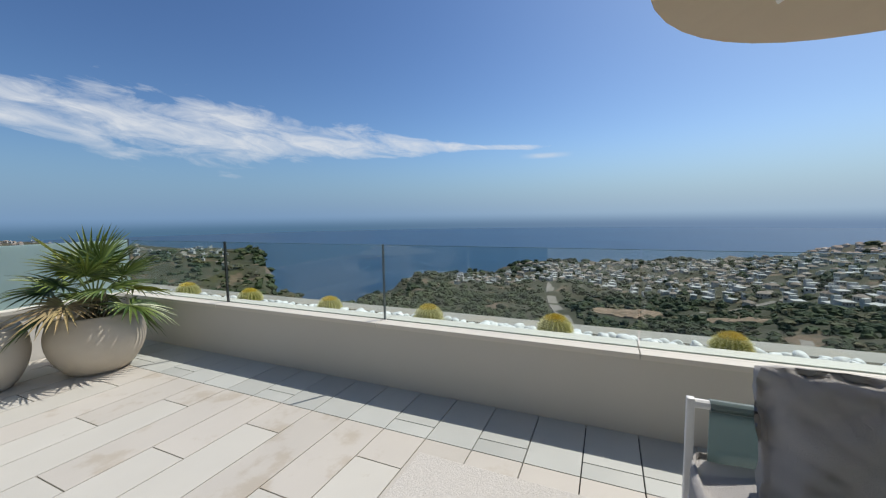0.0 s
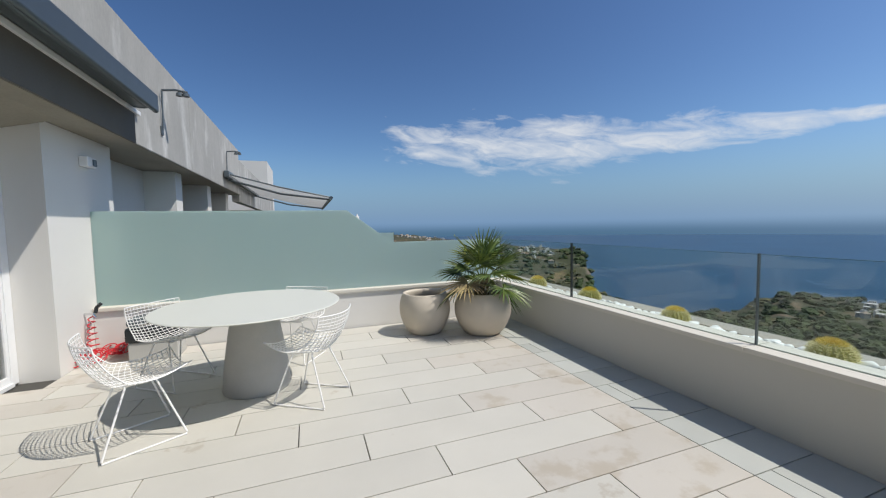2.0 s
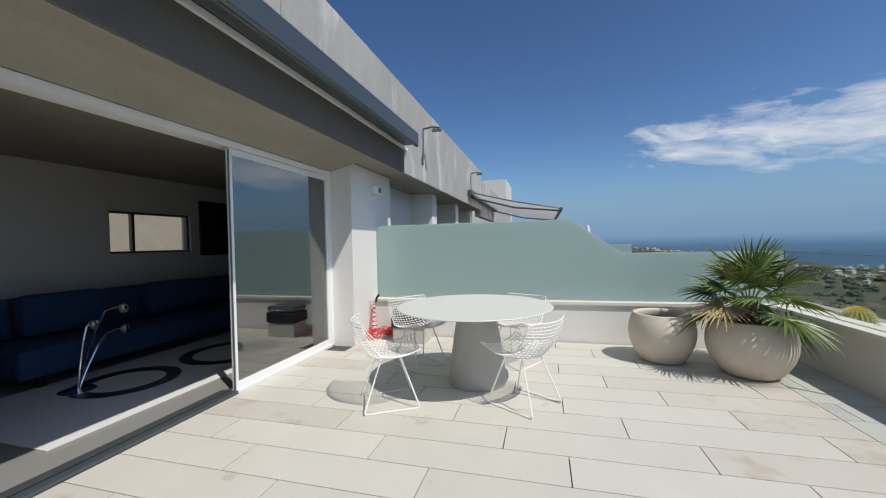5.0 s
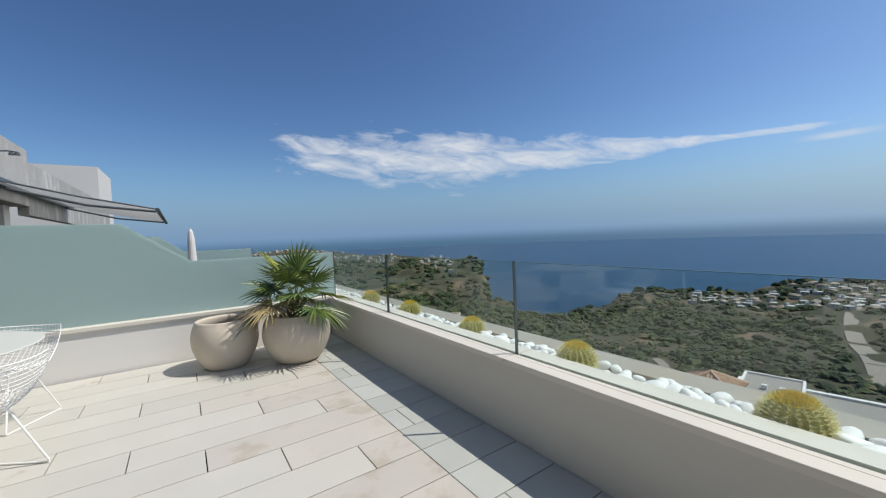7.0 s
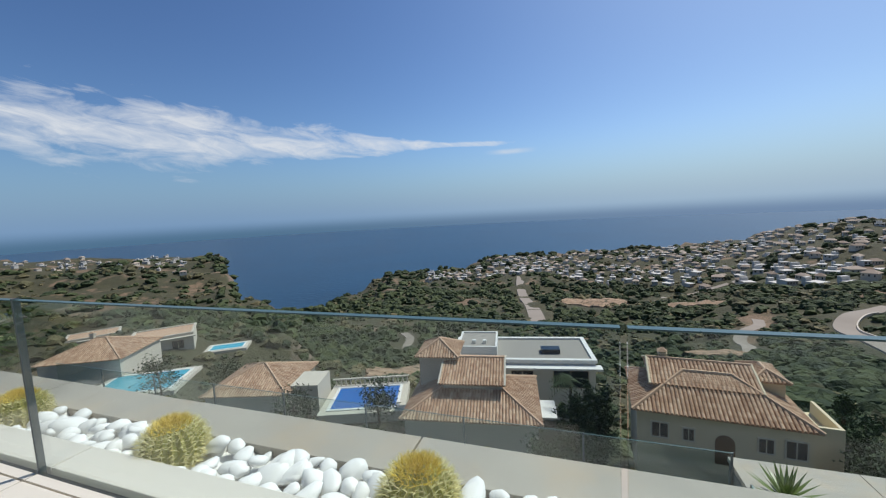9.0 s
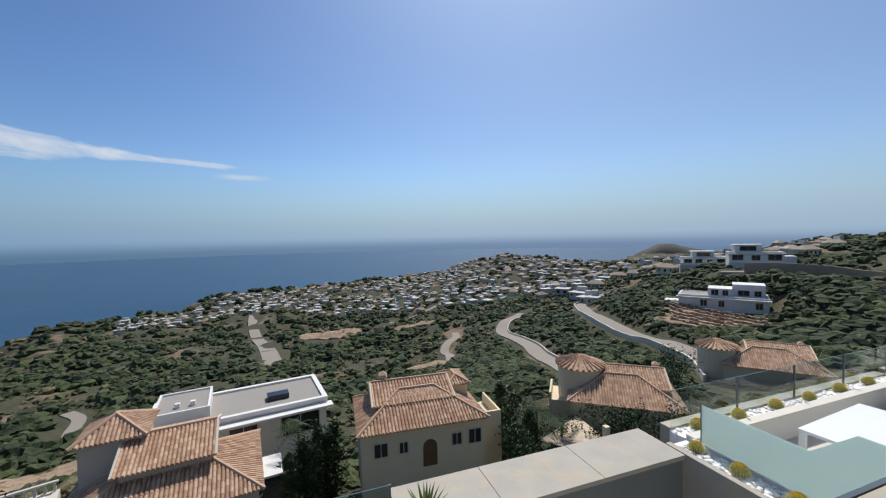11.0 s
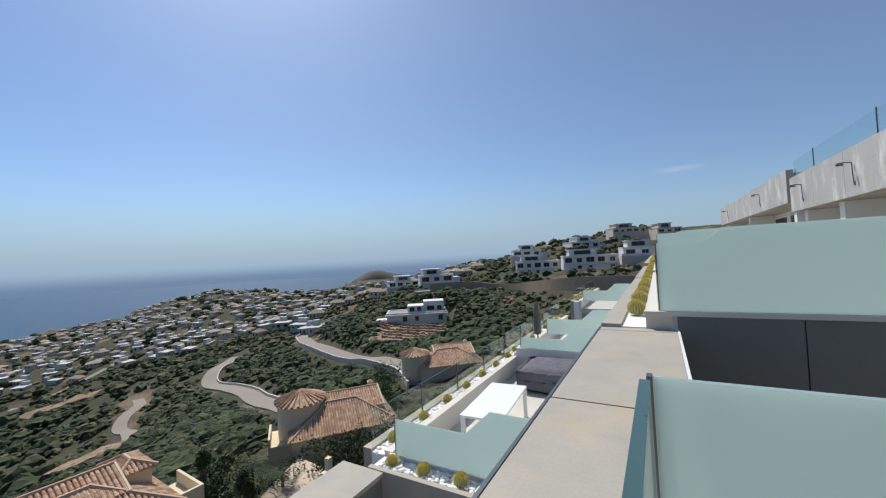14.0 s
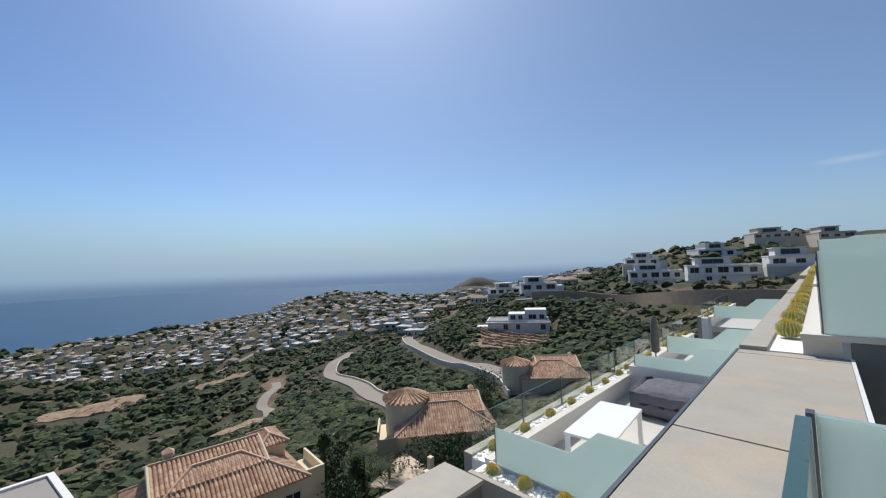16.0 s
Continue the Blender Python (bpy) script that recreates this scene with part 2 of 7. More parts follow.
M_LEAFY = mat("yellow_palm_leaf", (0.35, 0.36, 0.05), 0.45, var=0.2, scale=8, isl=0.4, spread=(0.22, 0.28, 0.05), bump=0.0)
M_LEAFD = mat("dry_palm_leaf", (0.35, 0.25, 0.12), 0.7, var=0.2, scale=8, isl=0.4, spread=(0.28, 0.22, 0.08), bump=0.0)
M_BARK = mat("palm_stem", (0.16, 0.13, 0.07), 0.85, var=0.3, scale=20, bump=0.4)
M_CACTUS = mat("cactus_flesh", (0.30, 0.29, 0.06), 0.7, var=0.2, scale=20)
M_SPINE = mat("cactus_spine", (0.74, 0.64, 0.22), 0.5, var=0.2, isl=0.5, spread=(0.84, 0.79, 0.48), bump=0.0)
M_WOOL = mat("cactus_crown", (0.80, 0.57, 0.06), 0.7, var=0.25, isl=0.4, spread=(0.78, 0.62, 0.12), bump=0.0)
M_PEBBLE = mat("white_pebble", (0.80, 0.79, 0.76), 0.6, var=0.08, scale=12, isl=0.14, rnd=0.12, bump=0.06)
M_GLASS = glass_mat("rail_glass", (0.90, 0.95, 0.94))
M_SEAL = mat("black_seal", (0.022, 0.025, 0.027), 0.4, var=0.1, bump=0.0)
M_GLASSTOP = mat("glass_top_edge", (0.05, 0.105, 0.105), 0.3, var=0.2, scale=60, fine=400, bump=0.05)
M_FROST = glass_mat("frosted_glass", (0.80, 0.87, 0.85), rough=0.12, frost=0.90, body=(0.70, 0.86, 0.775), front=0.72)
M_WINDOW = glass_mat("window_glass", (0.42, 0.46, 0.47), gloss=0.10)
M_DOORGLASS = glass_mat("door_glass", (0.44, 0.48, 0.49), gloss=0.30)
AWN = glass_mat("white_awning_cloth", (1, 1, 1), rough=0.6, frost=1.0, body=(0.88, 0.875, 0.855), gloss=0.0)


# ---- mesh building ----
class MB:
    """Collects vertices and faces of one mesh."""

    def __init__(self):
        self.v, self.f, self.m = [], [], []

    def add(self, verts, faces, mi=0):
        o = len(self.v)
        self.v += [tuple(p) for p in verts]
        self.f += [tuple(i + o for i in q) for q in faces]
        self.m += [mi] * len(faces)
        return self

    def box(self, x0, x1, y0, y1, z0, z1, mi=0, m=None, bev=0.0):
        bm = bmesh.new()
        bmesh.ops.create_cube(bm, size=1, matrix=Matrix.LocRotScale(((x0 + x1) / 2, (y0 + y1) / 2, (z0 + z1) / 2), None, (abs(x1 - x0), abs(y1 - y0), abs(z1 - z0))))
        if bev:
            bmesh.ops.bevel(bm, geom=list(bm.edges), offset=bev, segments=2, affect="EDGES", profile=0.6)
        self.merge(bm, mi, m)
        return self

    def merge(self, bm, mi=0, m=None):
        bm.verts.index_update()
        self.add([(m @ v.co if m else v.co) for v in bm.verts], [[v.index for v in f.verts] for f in bm.faces], mi)
        bm.free()

    def lathe(self, prof, n=32, c=(0, 0), mi=0, cap=False):
        """Turns (radius, z) pairs round a vertical axis at c."""
        vs, fs = [], []
        for r, z in prof:
            vs += [(c[0] + r * math.cos(2 * math.pi * i / n), c[1] + r * math.sin(2 * math.pi * i / n), z) for i in range(n)]
        for k in range(len(prof) - 1):
            for i in range(n):
                a, b = k * n + i, k * n + (i + 1) % n
                fs.append((a, b, b + n, a + n))
        if cap:
            fs.append(tuple(range(n))[::-1])
            fs.append(tuple(range((len(prof) - 1) * n, len(prof) * n)))
        return self.add(vs, fs, mi)

    def tube(self, pts, r, n=6, mi=0, closed=False, r1=None):
        """A rod along points."""
        pts = [Vector(p) for p in pts]
        vs, fs = [], []
        k = len(pts)
        for i, p in enumerate(pts):
            a = pts[(i - 1) % k] if closed or i else p
            b = pts[(i + 1) % k] if closed or i < k - 1 else p
            d = (b - a).normalized()
            u = d.cross(Vector((0, 0, 1)))
            if u.length < 1e-3:
                u = d.cross(Vector((0, 1, 0)))
            u.normalize()
            w = d.cross(u)
            rr = r if r1 is None else r + (r1 - r) * i / max(1, k - 1)
            vs += [p + (u * math.cos(2 * math.pi * j / n) + w * math.sin(2 * math.pi * j / n)) * rr for j in range(n)]
        for i in range(k if closed else k - 1):
            for j in range(n):
                a, b = i * n + j, i * n + (j + 1) % n
                c, d = (a + n) % (k * n), (b + n) % (k * n)
                fs.append((a, b, d, c))
        if not closed:
            fs.append(tuple(range(n))[::-1])
            fs.append(tuple(range((k - 1) * n, k * n)))
        return self.add(vs, fs, mi)

    def prism(self, poly, z0, z1, mi=0, m=None):
        """An upright prism over a flat outline."""
        k = len(poly)
        vs = [(x, y, z0) for x, y in poly] + [(x, y, z1) for x, y in poly]
        fs = [tuple(range(k))[::-1], tuple(range(k, 2 * k))] + [(i, (i + 1) % k, (i + 1) % k + k, i + k) for i in range(k)]
        return self.add([m @ Vector(v) for v in vs] if m else vs, fs, mi)

    def mesh(self, name, mats, smooth=False):
        me = bpy.data.meshes.new(name)
        me.from_pydata(self.v, [], self.f)
        for x in (mats if isinstance(mats, (list, tuple)) else [mats]):
            me.materials.append(x)
        me.polygons.foreach_set("material_index", self.m)
        if smooth:
            me.polygons.foreach_set("use_smooth", [True] * len(self.f))
        me.update()
        return me


def part(name, mb, material, parent, label="", smooth=False, kind=""):
    ob = new(name, mb.mesh(name, material, smooth))
    ob.parent = parent
    return tagged(ob, label, kind=kind)


def thing(name, at, label, category, group="", kind="", rz=0.0):
    e = new(name)
    e.empty_display_size = 0.1
    e.matrix_basis = pose(*at, 0, 0, rz)
    return tagged(e, label, category, group, kind)


def solid(name, mb, material, label, category, group="", kind="", smooth=False):
    return tagged(new(name, mb.mesh(name, material, smooth)), label, category, group, kind)


def struct(name, mb, material, label, category, smooth=False):
    return solid(name, mb, material, label, category, kind="structure", smooth=smooth)


def shade_auto(ob, deg=40):
    me = ob.data
    me.polygons.foreach_set("use_smooth", [True] * len(me.polygons))
    me.set_sharp_from_angle(angle=radians(deg))

# ---- ground, sea and distance ----
SEA_Z = -150.0
EX, EY = 0.0, -4.0
RAD = (0.0, 9.0, 30.0, 60.0, 100.0, 200.0, 400.0, 700.0, 1000.0, 1400.0)
VALLEY = (-6.0, -13.0, -20.0, -27.5, -38.0, -60.0, -86.0, -98.0, -98.0, -96.0)
RIDGE = (-6.0, -12.0, -18.5, -20.0, -20.0, -16.0, -24.0, -38.0, -70.0, -90.0)
HILL = (-5.0, -9.0, -13.0, -12.0, -8.0, 2.0, 15.0, 22.0, 25.0, 25.0)


# levelled building plots: x, y, height, radius
PADS = ((49.0, 74.0, -22.6, 9.0), (60.0, 63.0, -24.2, 8.0), (30.0, 60.0, -20.0, 8.0), (31.0, 50.0, -19.0, 7.0), (28.0, 29.0, -19.8, 8.0), (32.0, 17.0, -18.2, 6.0),
        (60.0, 117.0, -29.0, 9.0), (74.0, -114.0, -20.4, 11.0), (62.0, -98.0, -21.0, 12.0), (50.0, -178.0, -8.4, 12.0), (25.0, -172.0, -6.8, 13.0), (33.0, -212.0, 2.6, 12.0), (90.0, -152.0, -12.0, 9.0))


def coast(phi):
    """How far the shore lies, by direction in degrees from the open sea."""
    return np.interp(phi, (-60, -48, -40, -30, -20, -8, 2, 12, 16, 30, 34, 40, 48.4, 49.8, 52, 75, 110),
                     (2200, 2000, 1050, 980, 1100, 930, 880, 880, 780, 740, 600, 580, 620, 940, 1000, 1500, 2500))


def ground_z(x, y, level=True):
    dx, dy = x - EX, y - EY
    r = math.hypot(dx, dy)
    phi = math.degrees(math.atan2(dy, dx))
    if phi > 140:
        phi -= 360
    v, g, h = np.interp(r, RAD, VALLEY), np.interp(r, RAD, RIDGE), np.interp(r, RAD, HILL)
    g = g if phi < 0 or r < 150 else v + (g - v) * max(0.0, 1 - (r - 150) / 250)
    z = np.interp(phi, (-85, -55, -8, 28, 60, 120), (h, g, v, v, 0.3 * v + 0.7 * g, 0.4 * v + 0.6 * g)) if phi > -85 else h
    if phi < -20 and phi > -50:
        z += 34 * math.exp(-((phi + 29) / 9) ** 2) * min(1, max(0, (r - 420) / 400))
    if 40 < phi < 130:
        z += 34 * min(1, max(0, (phi - 48) / 1.6)) * min(1, max(0, (r - 500) / 300))
        z += 26 * math.exp(-((phi - 77) / 7) ** 2) * min(1, max(0, (r - 900) / 300))
    if 10 < phi < 46:
        z -= 12 * min(1, (phi - 10) / 5, (46 - phi) / 5) * min(1, max(0, (r - 400) / 200))
    if 28 < phi < 50:
        z -= (14 * min(1, (phi - 28) / 4, (50 - phi) / 2) + 34 * math.exp(-((phi - 40.3) / 3.0) ** 2)) * min(1, max(0, (r - 300) / 220))
    k = min(1.0, max(0.0, (r - 25) / 120))
    q = noise.fractal((x * 0.012, y * 0.012, 0), 1.0, 2.0, 5)
    z += k * (5.0 + 4 * min(1, r / 500)) * q + min(1, max(0, (r - 25) / 20)) * 0.7 * noise.fractal((x * 0.12, y * 0.12, 3), 1, 2, 3)
    for px, py, pz, pr in PADS:
        d = math.hypot(x - px, y - py)
        if d < pr * 1.7:
            z += (pz - z) * min(1.0, (1.7 * pr - d) / (0.7 * pr))
    edge = coast(phi) + 45 * noise.noise((phi * 0.25, 1.7, 0))
    if r > edge:
        z = z + (SEA_Z - 12 - z) * min(1.0, (r - edge) / 55)
    if level and 30 < r < 260:
        best = 99.0
        for qx, qy, qz, qw in ROADBED.get((int(x // 12), int(y // 12)), ()):
            d = math.hypot(x - qx, y - qy) - qw
            if d < best:
                best, hz = d, qz
        if best < 4.0:
            z += (hz - 0.25 - z) * min(1.0, (4.0 - best) / 4.0)
    return float(z)


def smooth_line(pts, width):
    """A rounded line through the given points, ten steps to a leg."""
    P = [Vector(p) for p in pts]
    fine = []
    for i in range(len(P) - 1):
        p0, p1, p2, p3 = P[max(0, i - 1)], P[i], P[i + 1], P[min(len(P) - 1, i + 2)]
        for k in range(10):
            t = k / 10
            fine.append(0.5 * ((2 * p1) + (p2 - p0) * t + (2 * p0 - 5 * p1 + 4 * p2 - p3) * t * t + (3 * p1 - p0 - 3 * p2 + p3) * t ** 3))
    fine.append(P[-1])
    zs = [ground_z(p.x, p.y, False) for p in fine]
    out = []
    for i, p in enumerate(fine):
        w = zs[max(0, i - 5):i + 6]
        out.append((p, sum(w) / len(w) + 0.3))
    return out


ROADS = (
    ("road_hill", 5.6, ((34, -57), (43, -65), (55, -71), (68, -77), (97, -91), (125, -109), (150, -128), (160, -140), (162, -151), (155, -165))),
    ("road_valley", 4.8, ((40, -42), (51, -46.6), (64, -52), (82, -59), (99, -66), (120, -72), (142, -80), (154, -88), (166, -99), (178, -112))),
    ("road_upper", 5.0, ((92, -140), (77, -146), (60, -150), (42, -138), (24, -118), (5, -106), (-10, -100))),
    ("road_town", 9.0, ((205, 15), (260, 24), (330, 36), (400, 50), (480, 62), (560, 70))),
    ("road_east", 5.0, ((300, -60), (340, -80), (380, -110), (400, -150), (430, -190), (440, -240))),
    ("path_dirt", 3.5, ((112, -46), (131, -52), (142, -54), (151, -59), (160, -66), (172, -70))),
    ("path_west", 3.5, ((118, 52), (127, 58), (136, 62), (148, 66), (158, 74))),
)
ROADBED = {}
LINES = {}
for nm, w, pts in ROADS:
    LINES[nm] = smooth_line(pts, w)
    for p, hz in LINES[nm]:
        for i in (-1, 0, 1):
            for j in (-1, 0, 1):
                ROADBED.setdefault((int(p.x // 12) + i, int(p.y // 12) + j), []).append((p.x, p.y, hz, w / 2))


def ground_mesh():
    n, radii = 420, [4.0]
    while radii[-1] < 2300:
        radii.append(radii[-1] * 1.032 + 0.25)
    vs, fs = [], []
    for r in radii:
        for i in range(n):
            a = 2 * math.pi * i / n
            x, y = EX + r * math.cos(a), EY + r * math.sin(a)
            vs.append((x, y, ground_z(x, y)))
    for k in range(len(radii) - 1):
        for i in range(n):
            a, b = k * n + i, k * n + (i + 1) % n
            fs.append((a, a + n, b + n, b))
    fs.append(tuple(range(n)))
    mb = MB()
    return mb.add(vs, fs)


M_GROUND = mat("scrub_soil", (0.028, 0.036, 0.014), 0.95, var=0.7, scale=0.08, fine=1.2, bump=0.8, bumpd=0.8, spread=(0.082, 0.070, 0.034), stain=((0.19, 0.13, 0.08), 0.55, 0.66, 0.028))


def rock_on_slopes(m):
    """Bare rock where the ground is steep."""
    n, l = m.node_tree.nodes, m.node_tree.links
    b = n["Principled BSDF"]
    src = b.inputs["Base Color"].links[0].from_socket
    g, sp, r, mx = n.new("ShaderNodeNewGeometry"), n.new("ShaderNodeSeparateXYZ"), n.new("ShaderNodeMapRange"), n.new("ShaderNodeMix")
    mx.data_type = "RGBA"
    l.new(g.outputs["Normal"], sp.inputs[0])
    l.new(sp.outputs["Z"], r.inputs["Value"])
    r.inputs["From Min"].default_value, r.inputs["From Max"].default_value = 0.80, 0.62
    l.new(r.outputs["Result"], mx.inputs["Factor"])
    l.new(src, mx.inputs["A"])
    mx.inputs["B"].default_value = (0.17, 0.125, 0.09, 1)
    l.new(mx.outputs["Result"], b.inputs["Base Color"])


rock_on_slopes(M_GROUND)
ground = struct("ground", ground_mesh(), M_GROUND, "scrub-covered hillside of reddish earth falling to the sea", "ground", smooth=True)


def sea_material():
    m = bpy.data.materials.new("sea_water")
    m.use_nodes = True
    n, l = m.node_tree.nodes, m.node_tree.links
    b = n["Principled BSDF"]
    b.inputs["Roughness"].default_value = 0.35
    b.inputs["Specular IOR Level"].default_value = 0.22
    co = n.new("ShaderNodeTexCoord")
    t = n.new("ShaderNodeTexNoise")
    t.inputs["Scale"].default_value, t.inputs["Detail"].default_value = 0.004, 8
    l.new(co.outputs["Object"], t.inputs["Vector"])
    r = n.new("ShaderNodeValToRGB")
    r.color_ramp.elements[0].position, r.color_ramp.elements[0].color = 0.3, (0.005, 0.035, 0.078, 1)
    r.color_ramp.elements[1].position, r.color_ramp.elements[1].color = 0.7, (0.008, 0.051, 0.108, 1)
    l.new(t.outputs["Fac"], r.inputs[0])
    l.new(r.outputs[0], b.inputs["Base Color"])
    w = n.new("ShaderNodeTexNoise")
    w.inputs["Scale"].default_value, w.inputs["Detail"].default_value = 0.08, 6
    l.new(co.outputs["Object"], w.inputs["Vector"])
    bp = n.new("ShaderNodeBump")
    bp.inputs["Strength"].default_value, bp.inputs["Distance"].default_value = 0.6, 2.0
    l.new(w.outputs["Fac"], bp.inputs["Height"])
    l.new(bp.outputs[0], b.inputs["Normal"])
    return m


mb = MB()
N = 96
mb.add([(4900 * math.cos(2 * math.pi * i / N), 4900 * math.sin(2 * math.pi * i / N), SEA_Z) for i in range(N)], [tuple(range(N))])
struct("water", mb, sea_material(), "calm deep blue sea reaching the horizon", "sea")

# ---- our terrace ----
WALL_IN, Y0, Y1, COPE = -0.12, -6.04, 1.60, 0.515     # parapet's inner face, terrace's ends, coping height
mb = MB().box(-9.5, -0.03, Y0 - 0.2, 9.3, -0.30, -0.022)
floor = struct("floor", mb, M_GROUT, "terrace floor of pale rectangular tiles with dark joints", "floor")


def parapet(name, y0, y1, dz=0.0, dx=0.0):
    """Low rendered wall with a cream coping, planter trough and outer concrete strip."""
    w = struct(name, MB().box(WALL_IN + dx, 0.14 + dx, y0, y1, dz - 2.2, dz + COPE - 0.035), M_PARAPET, "low beige rendered parapet with a cream coping", "wall")
    return w


parapet("wall_east", Y0, 9.2)


def copings(y0, y1, dz, dx, cuts):
    """Coping slabs with a slot for the glass between two of them."""
    root = thing("coping", (dx, 0, dz), "cream stone coping on the low parapet", "coping", kind="structure")
    ys = [y0] + sorted(c for c in cuts if y0 < c < y1) + [y1]
    for a, b in zip(ys, ys[1:]):
        part("slot_strip", MB().box(-0.046, -0.015, a + 0.003, b - 0.003, COPE - 0.03, COPE - 0.003), M_COPE, root)
        part("inner_slab", MB().box(WALL_IN - 0.02, -0.054, a + 0.003, b - 0.003, COPE - 0.035, COPE, bev=0.004), M_COPE, root)
        part("outer_slab", MB().box(0.022, 0.15, a + 0.003, b - 0.003, COPE - 0.035, COPE - 0.004, bev=0.004), M_COPE, root)
        part("glass_channel", MB().box(-0.056, 0.021, a, b, COPE - 0.09, COPE - 0.031), M_STEEL, root)
    return root


POSTS = (0.0, -1.90, -3.775)
copings(Y0, 1.63, 0, 0, POSTS)
copings(1.93, 9.2, 0, 0, (3.8, 5.7, 7.6))


def pane(y0, y1, zb, zt, x, label="clear glass panel of the terrace balustrade", t=0.018, post=True):
    e = thing("glass_panel", (x, 0, 0), label, "balustrade", "glass balustrade panels")
    g = part("pane", MB().box(-t / 2, t / 2, y0 + 0.006, y1 - 0.006, zb, zt - 0.003), M_GLASS, e)
    g.visible_shadow = False
    part("top_edge", MB().box(-t / 2, t / 2, y0 + 0.006, y1 - 0.006, zt - 0.003, zt), M_GLASSTOP, e).visible_shadow = False
    return e


for a, b in ((0.0, 1.62), (-1.90, 0.0), (-3.775, -1.90), (Y0, -3.775)):
    e = pane(a, b, COPE - 0.05, 1.132, 0.0)
    if a in (0.0, -1.90):
        w = 0.008 if a == 0.0 else 0.0045
        part("seal_post", MB().box(-0.010, 0.010, a - w, a + w, COPE - 0.05, 1.136), M_SEAL if a == 0.0 else M_STEEL, e)

# planter trough: bed, outer concrete strip
struct("planter_bed", MB().box(0.14, 0.40, Y0, 9.2, -2.2, COPE - 0.12), M_SOIL, "dark planter bed behind the parapet", "planter")
mb = MB()
for a, b in ((-5.4, -3.1), (-3.1, -0.8), (-0.8, 1.5), (1.5, 3.8), (3.8, 6.1), (6.1, 9.2)):
    mb.box(0.40, 0.62, a + 0.004, b - 0.004, -2.2, 0.45, bev=0.004)
struct("planter_wall", mb, M_CONC, "grey concrete outer edge of the planter", "wall")

# slab over the light well between the two homes
slab = thing("concrete_ledge", (0, 0, 0), "wide weathered concrete ledge beside the light well", "ledge", kind="structure")
for a, b in ((-7.68, -5.4), (-9.96, -7.68), (-10.15, -9.96)):
    part("ledge_panel", MB().box(-0.16 if a < -5.5 else 0.4, 0.62, a + 0.008, min(b, -5.95 if a > -7.7 and a < -5.5 else b) - 0.008, -0.1, 0.45, bev=0.004), M_CONC, slab)
part("ledge_panel", MB().box(0.404, 0.62, -5.94, -5.404, -0.1, 0.45, bev=0.004), M_CONC, slab)
part("ledge_wall", MB().box(-0.12, 0.60, -10.15, -5.93, -2.6, -0.11), M_DARKWALL, slab)
part("edge_trim", MB().box(-0.185, -0.162, -10.15, -5.95, 0.40, 0.455), M_WHITE, slab)
part("edge_trim", MB().box(0.622, 0.64, -10.15, -5.4, 0.40, 0.455), M_STEEL, slab)

# ---- end walls with frosted glass ----
def frost_outline(x0, x1, zb, zlow, zhigh, xs, xe):
    """Screen outline in x and z: high by the house, a straight slope, then low."""
    pts = [(x0, zb), (x0, zhigh)]
    for i in range(13):
        s = i / 12
        k = s
        pts.append((xs + (xe - xs) * s, zhigh + (zlow - zhigh) * k))
    pts += [(x1, zlow), (x1, zb)]
    return pts


def frosted_screen(y, dz=0.0, dx=0.0, label="frosted glass screen dividing the terraces", x0=-5.085, zl=1.14, curved=True):
    e = thing("privacy_screen", (dx, y, dz), label, "glass screen", "frosted privacy screens")
    if curved:
        poly = frost_outline(x0, -0.012, COPE, zl, 1.59, -2.33, -1.72)
    else:
        poly = [(x0, COPE), (x0, 1.50), (-2.05, 1.50), (-1.55, zl), (-0.012, zl), (-0.012, COPE)]
    m = Matrix(((1, 0, 0, 0), (0, 0, 1, 0), (0, 1, 0, 0), (0, 0, 0, 1)))
    part("frosted_pane", MB().prism(poly[::-1], -0.008, 0.008, 0, m), M_FROST, e)
    part("end_seal", MB().box(-0.011, -0.0, -0.012, 0.012, COPE, zl + 0.004), M_STEEL, e)
    return e


def end_wall(name, y0, y1, dz=0.0, dx=0.0, lo=-2.6, x0=-5.085, side=M_RENDER):
    w = struct(name, MB().box(x0, WALL_IN + dx - 0.002, y0, y1, dz + lo, dz + COPE - 0.03), side, "low white wall below the frosted screen", "wall")
    struct("coping_end", MB().box(x0, 0.14 + dx, y0 - 0.03, y1 + 0.03, dz + COPE - 0.029, dz + COPE + 0.012, bev=0.004), M_COPE, "pale coping under the frosted screen", "coping")


end_wall("wall_north", 1.60, 1.90)
frosted_screen(1.70)
end_wall("wall_south", -6.29, -6.06, lo=-2.6)
frosted_screen(-6.11, zl=1.115)
# next home to the north, and the next to the south
end_wall("wall_north_far", 9.25, 9.5)
frosted_screen(9.35)

# ---- house front ----
FACE, DOOR = -4.72, -5.42
struct("wall_pier", MB().box(-5.62, -5.09, 0.96, 2.26, -0.02, 2.395), M_RENDER, "white rendered pier beside the sliding door", "wall")


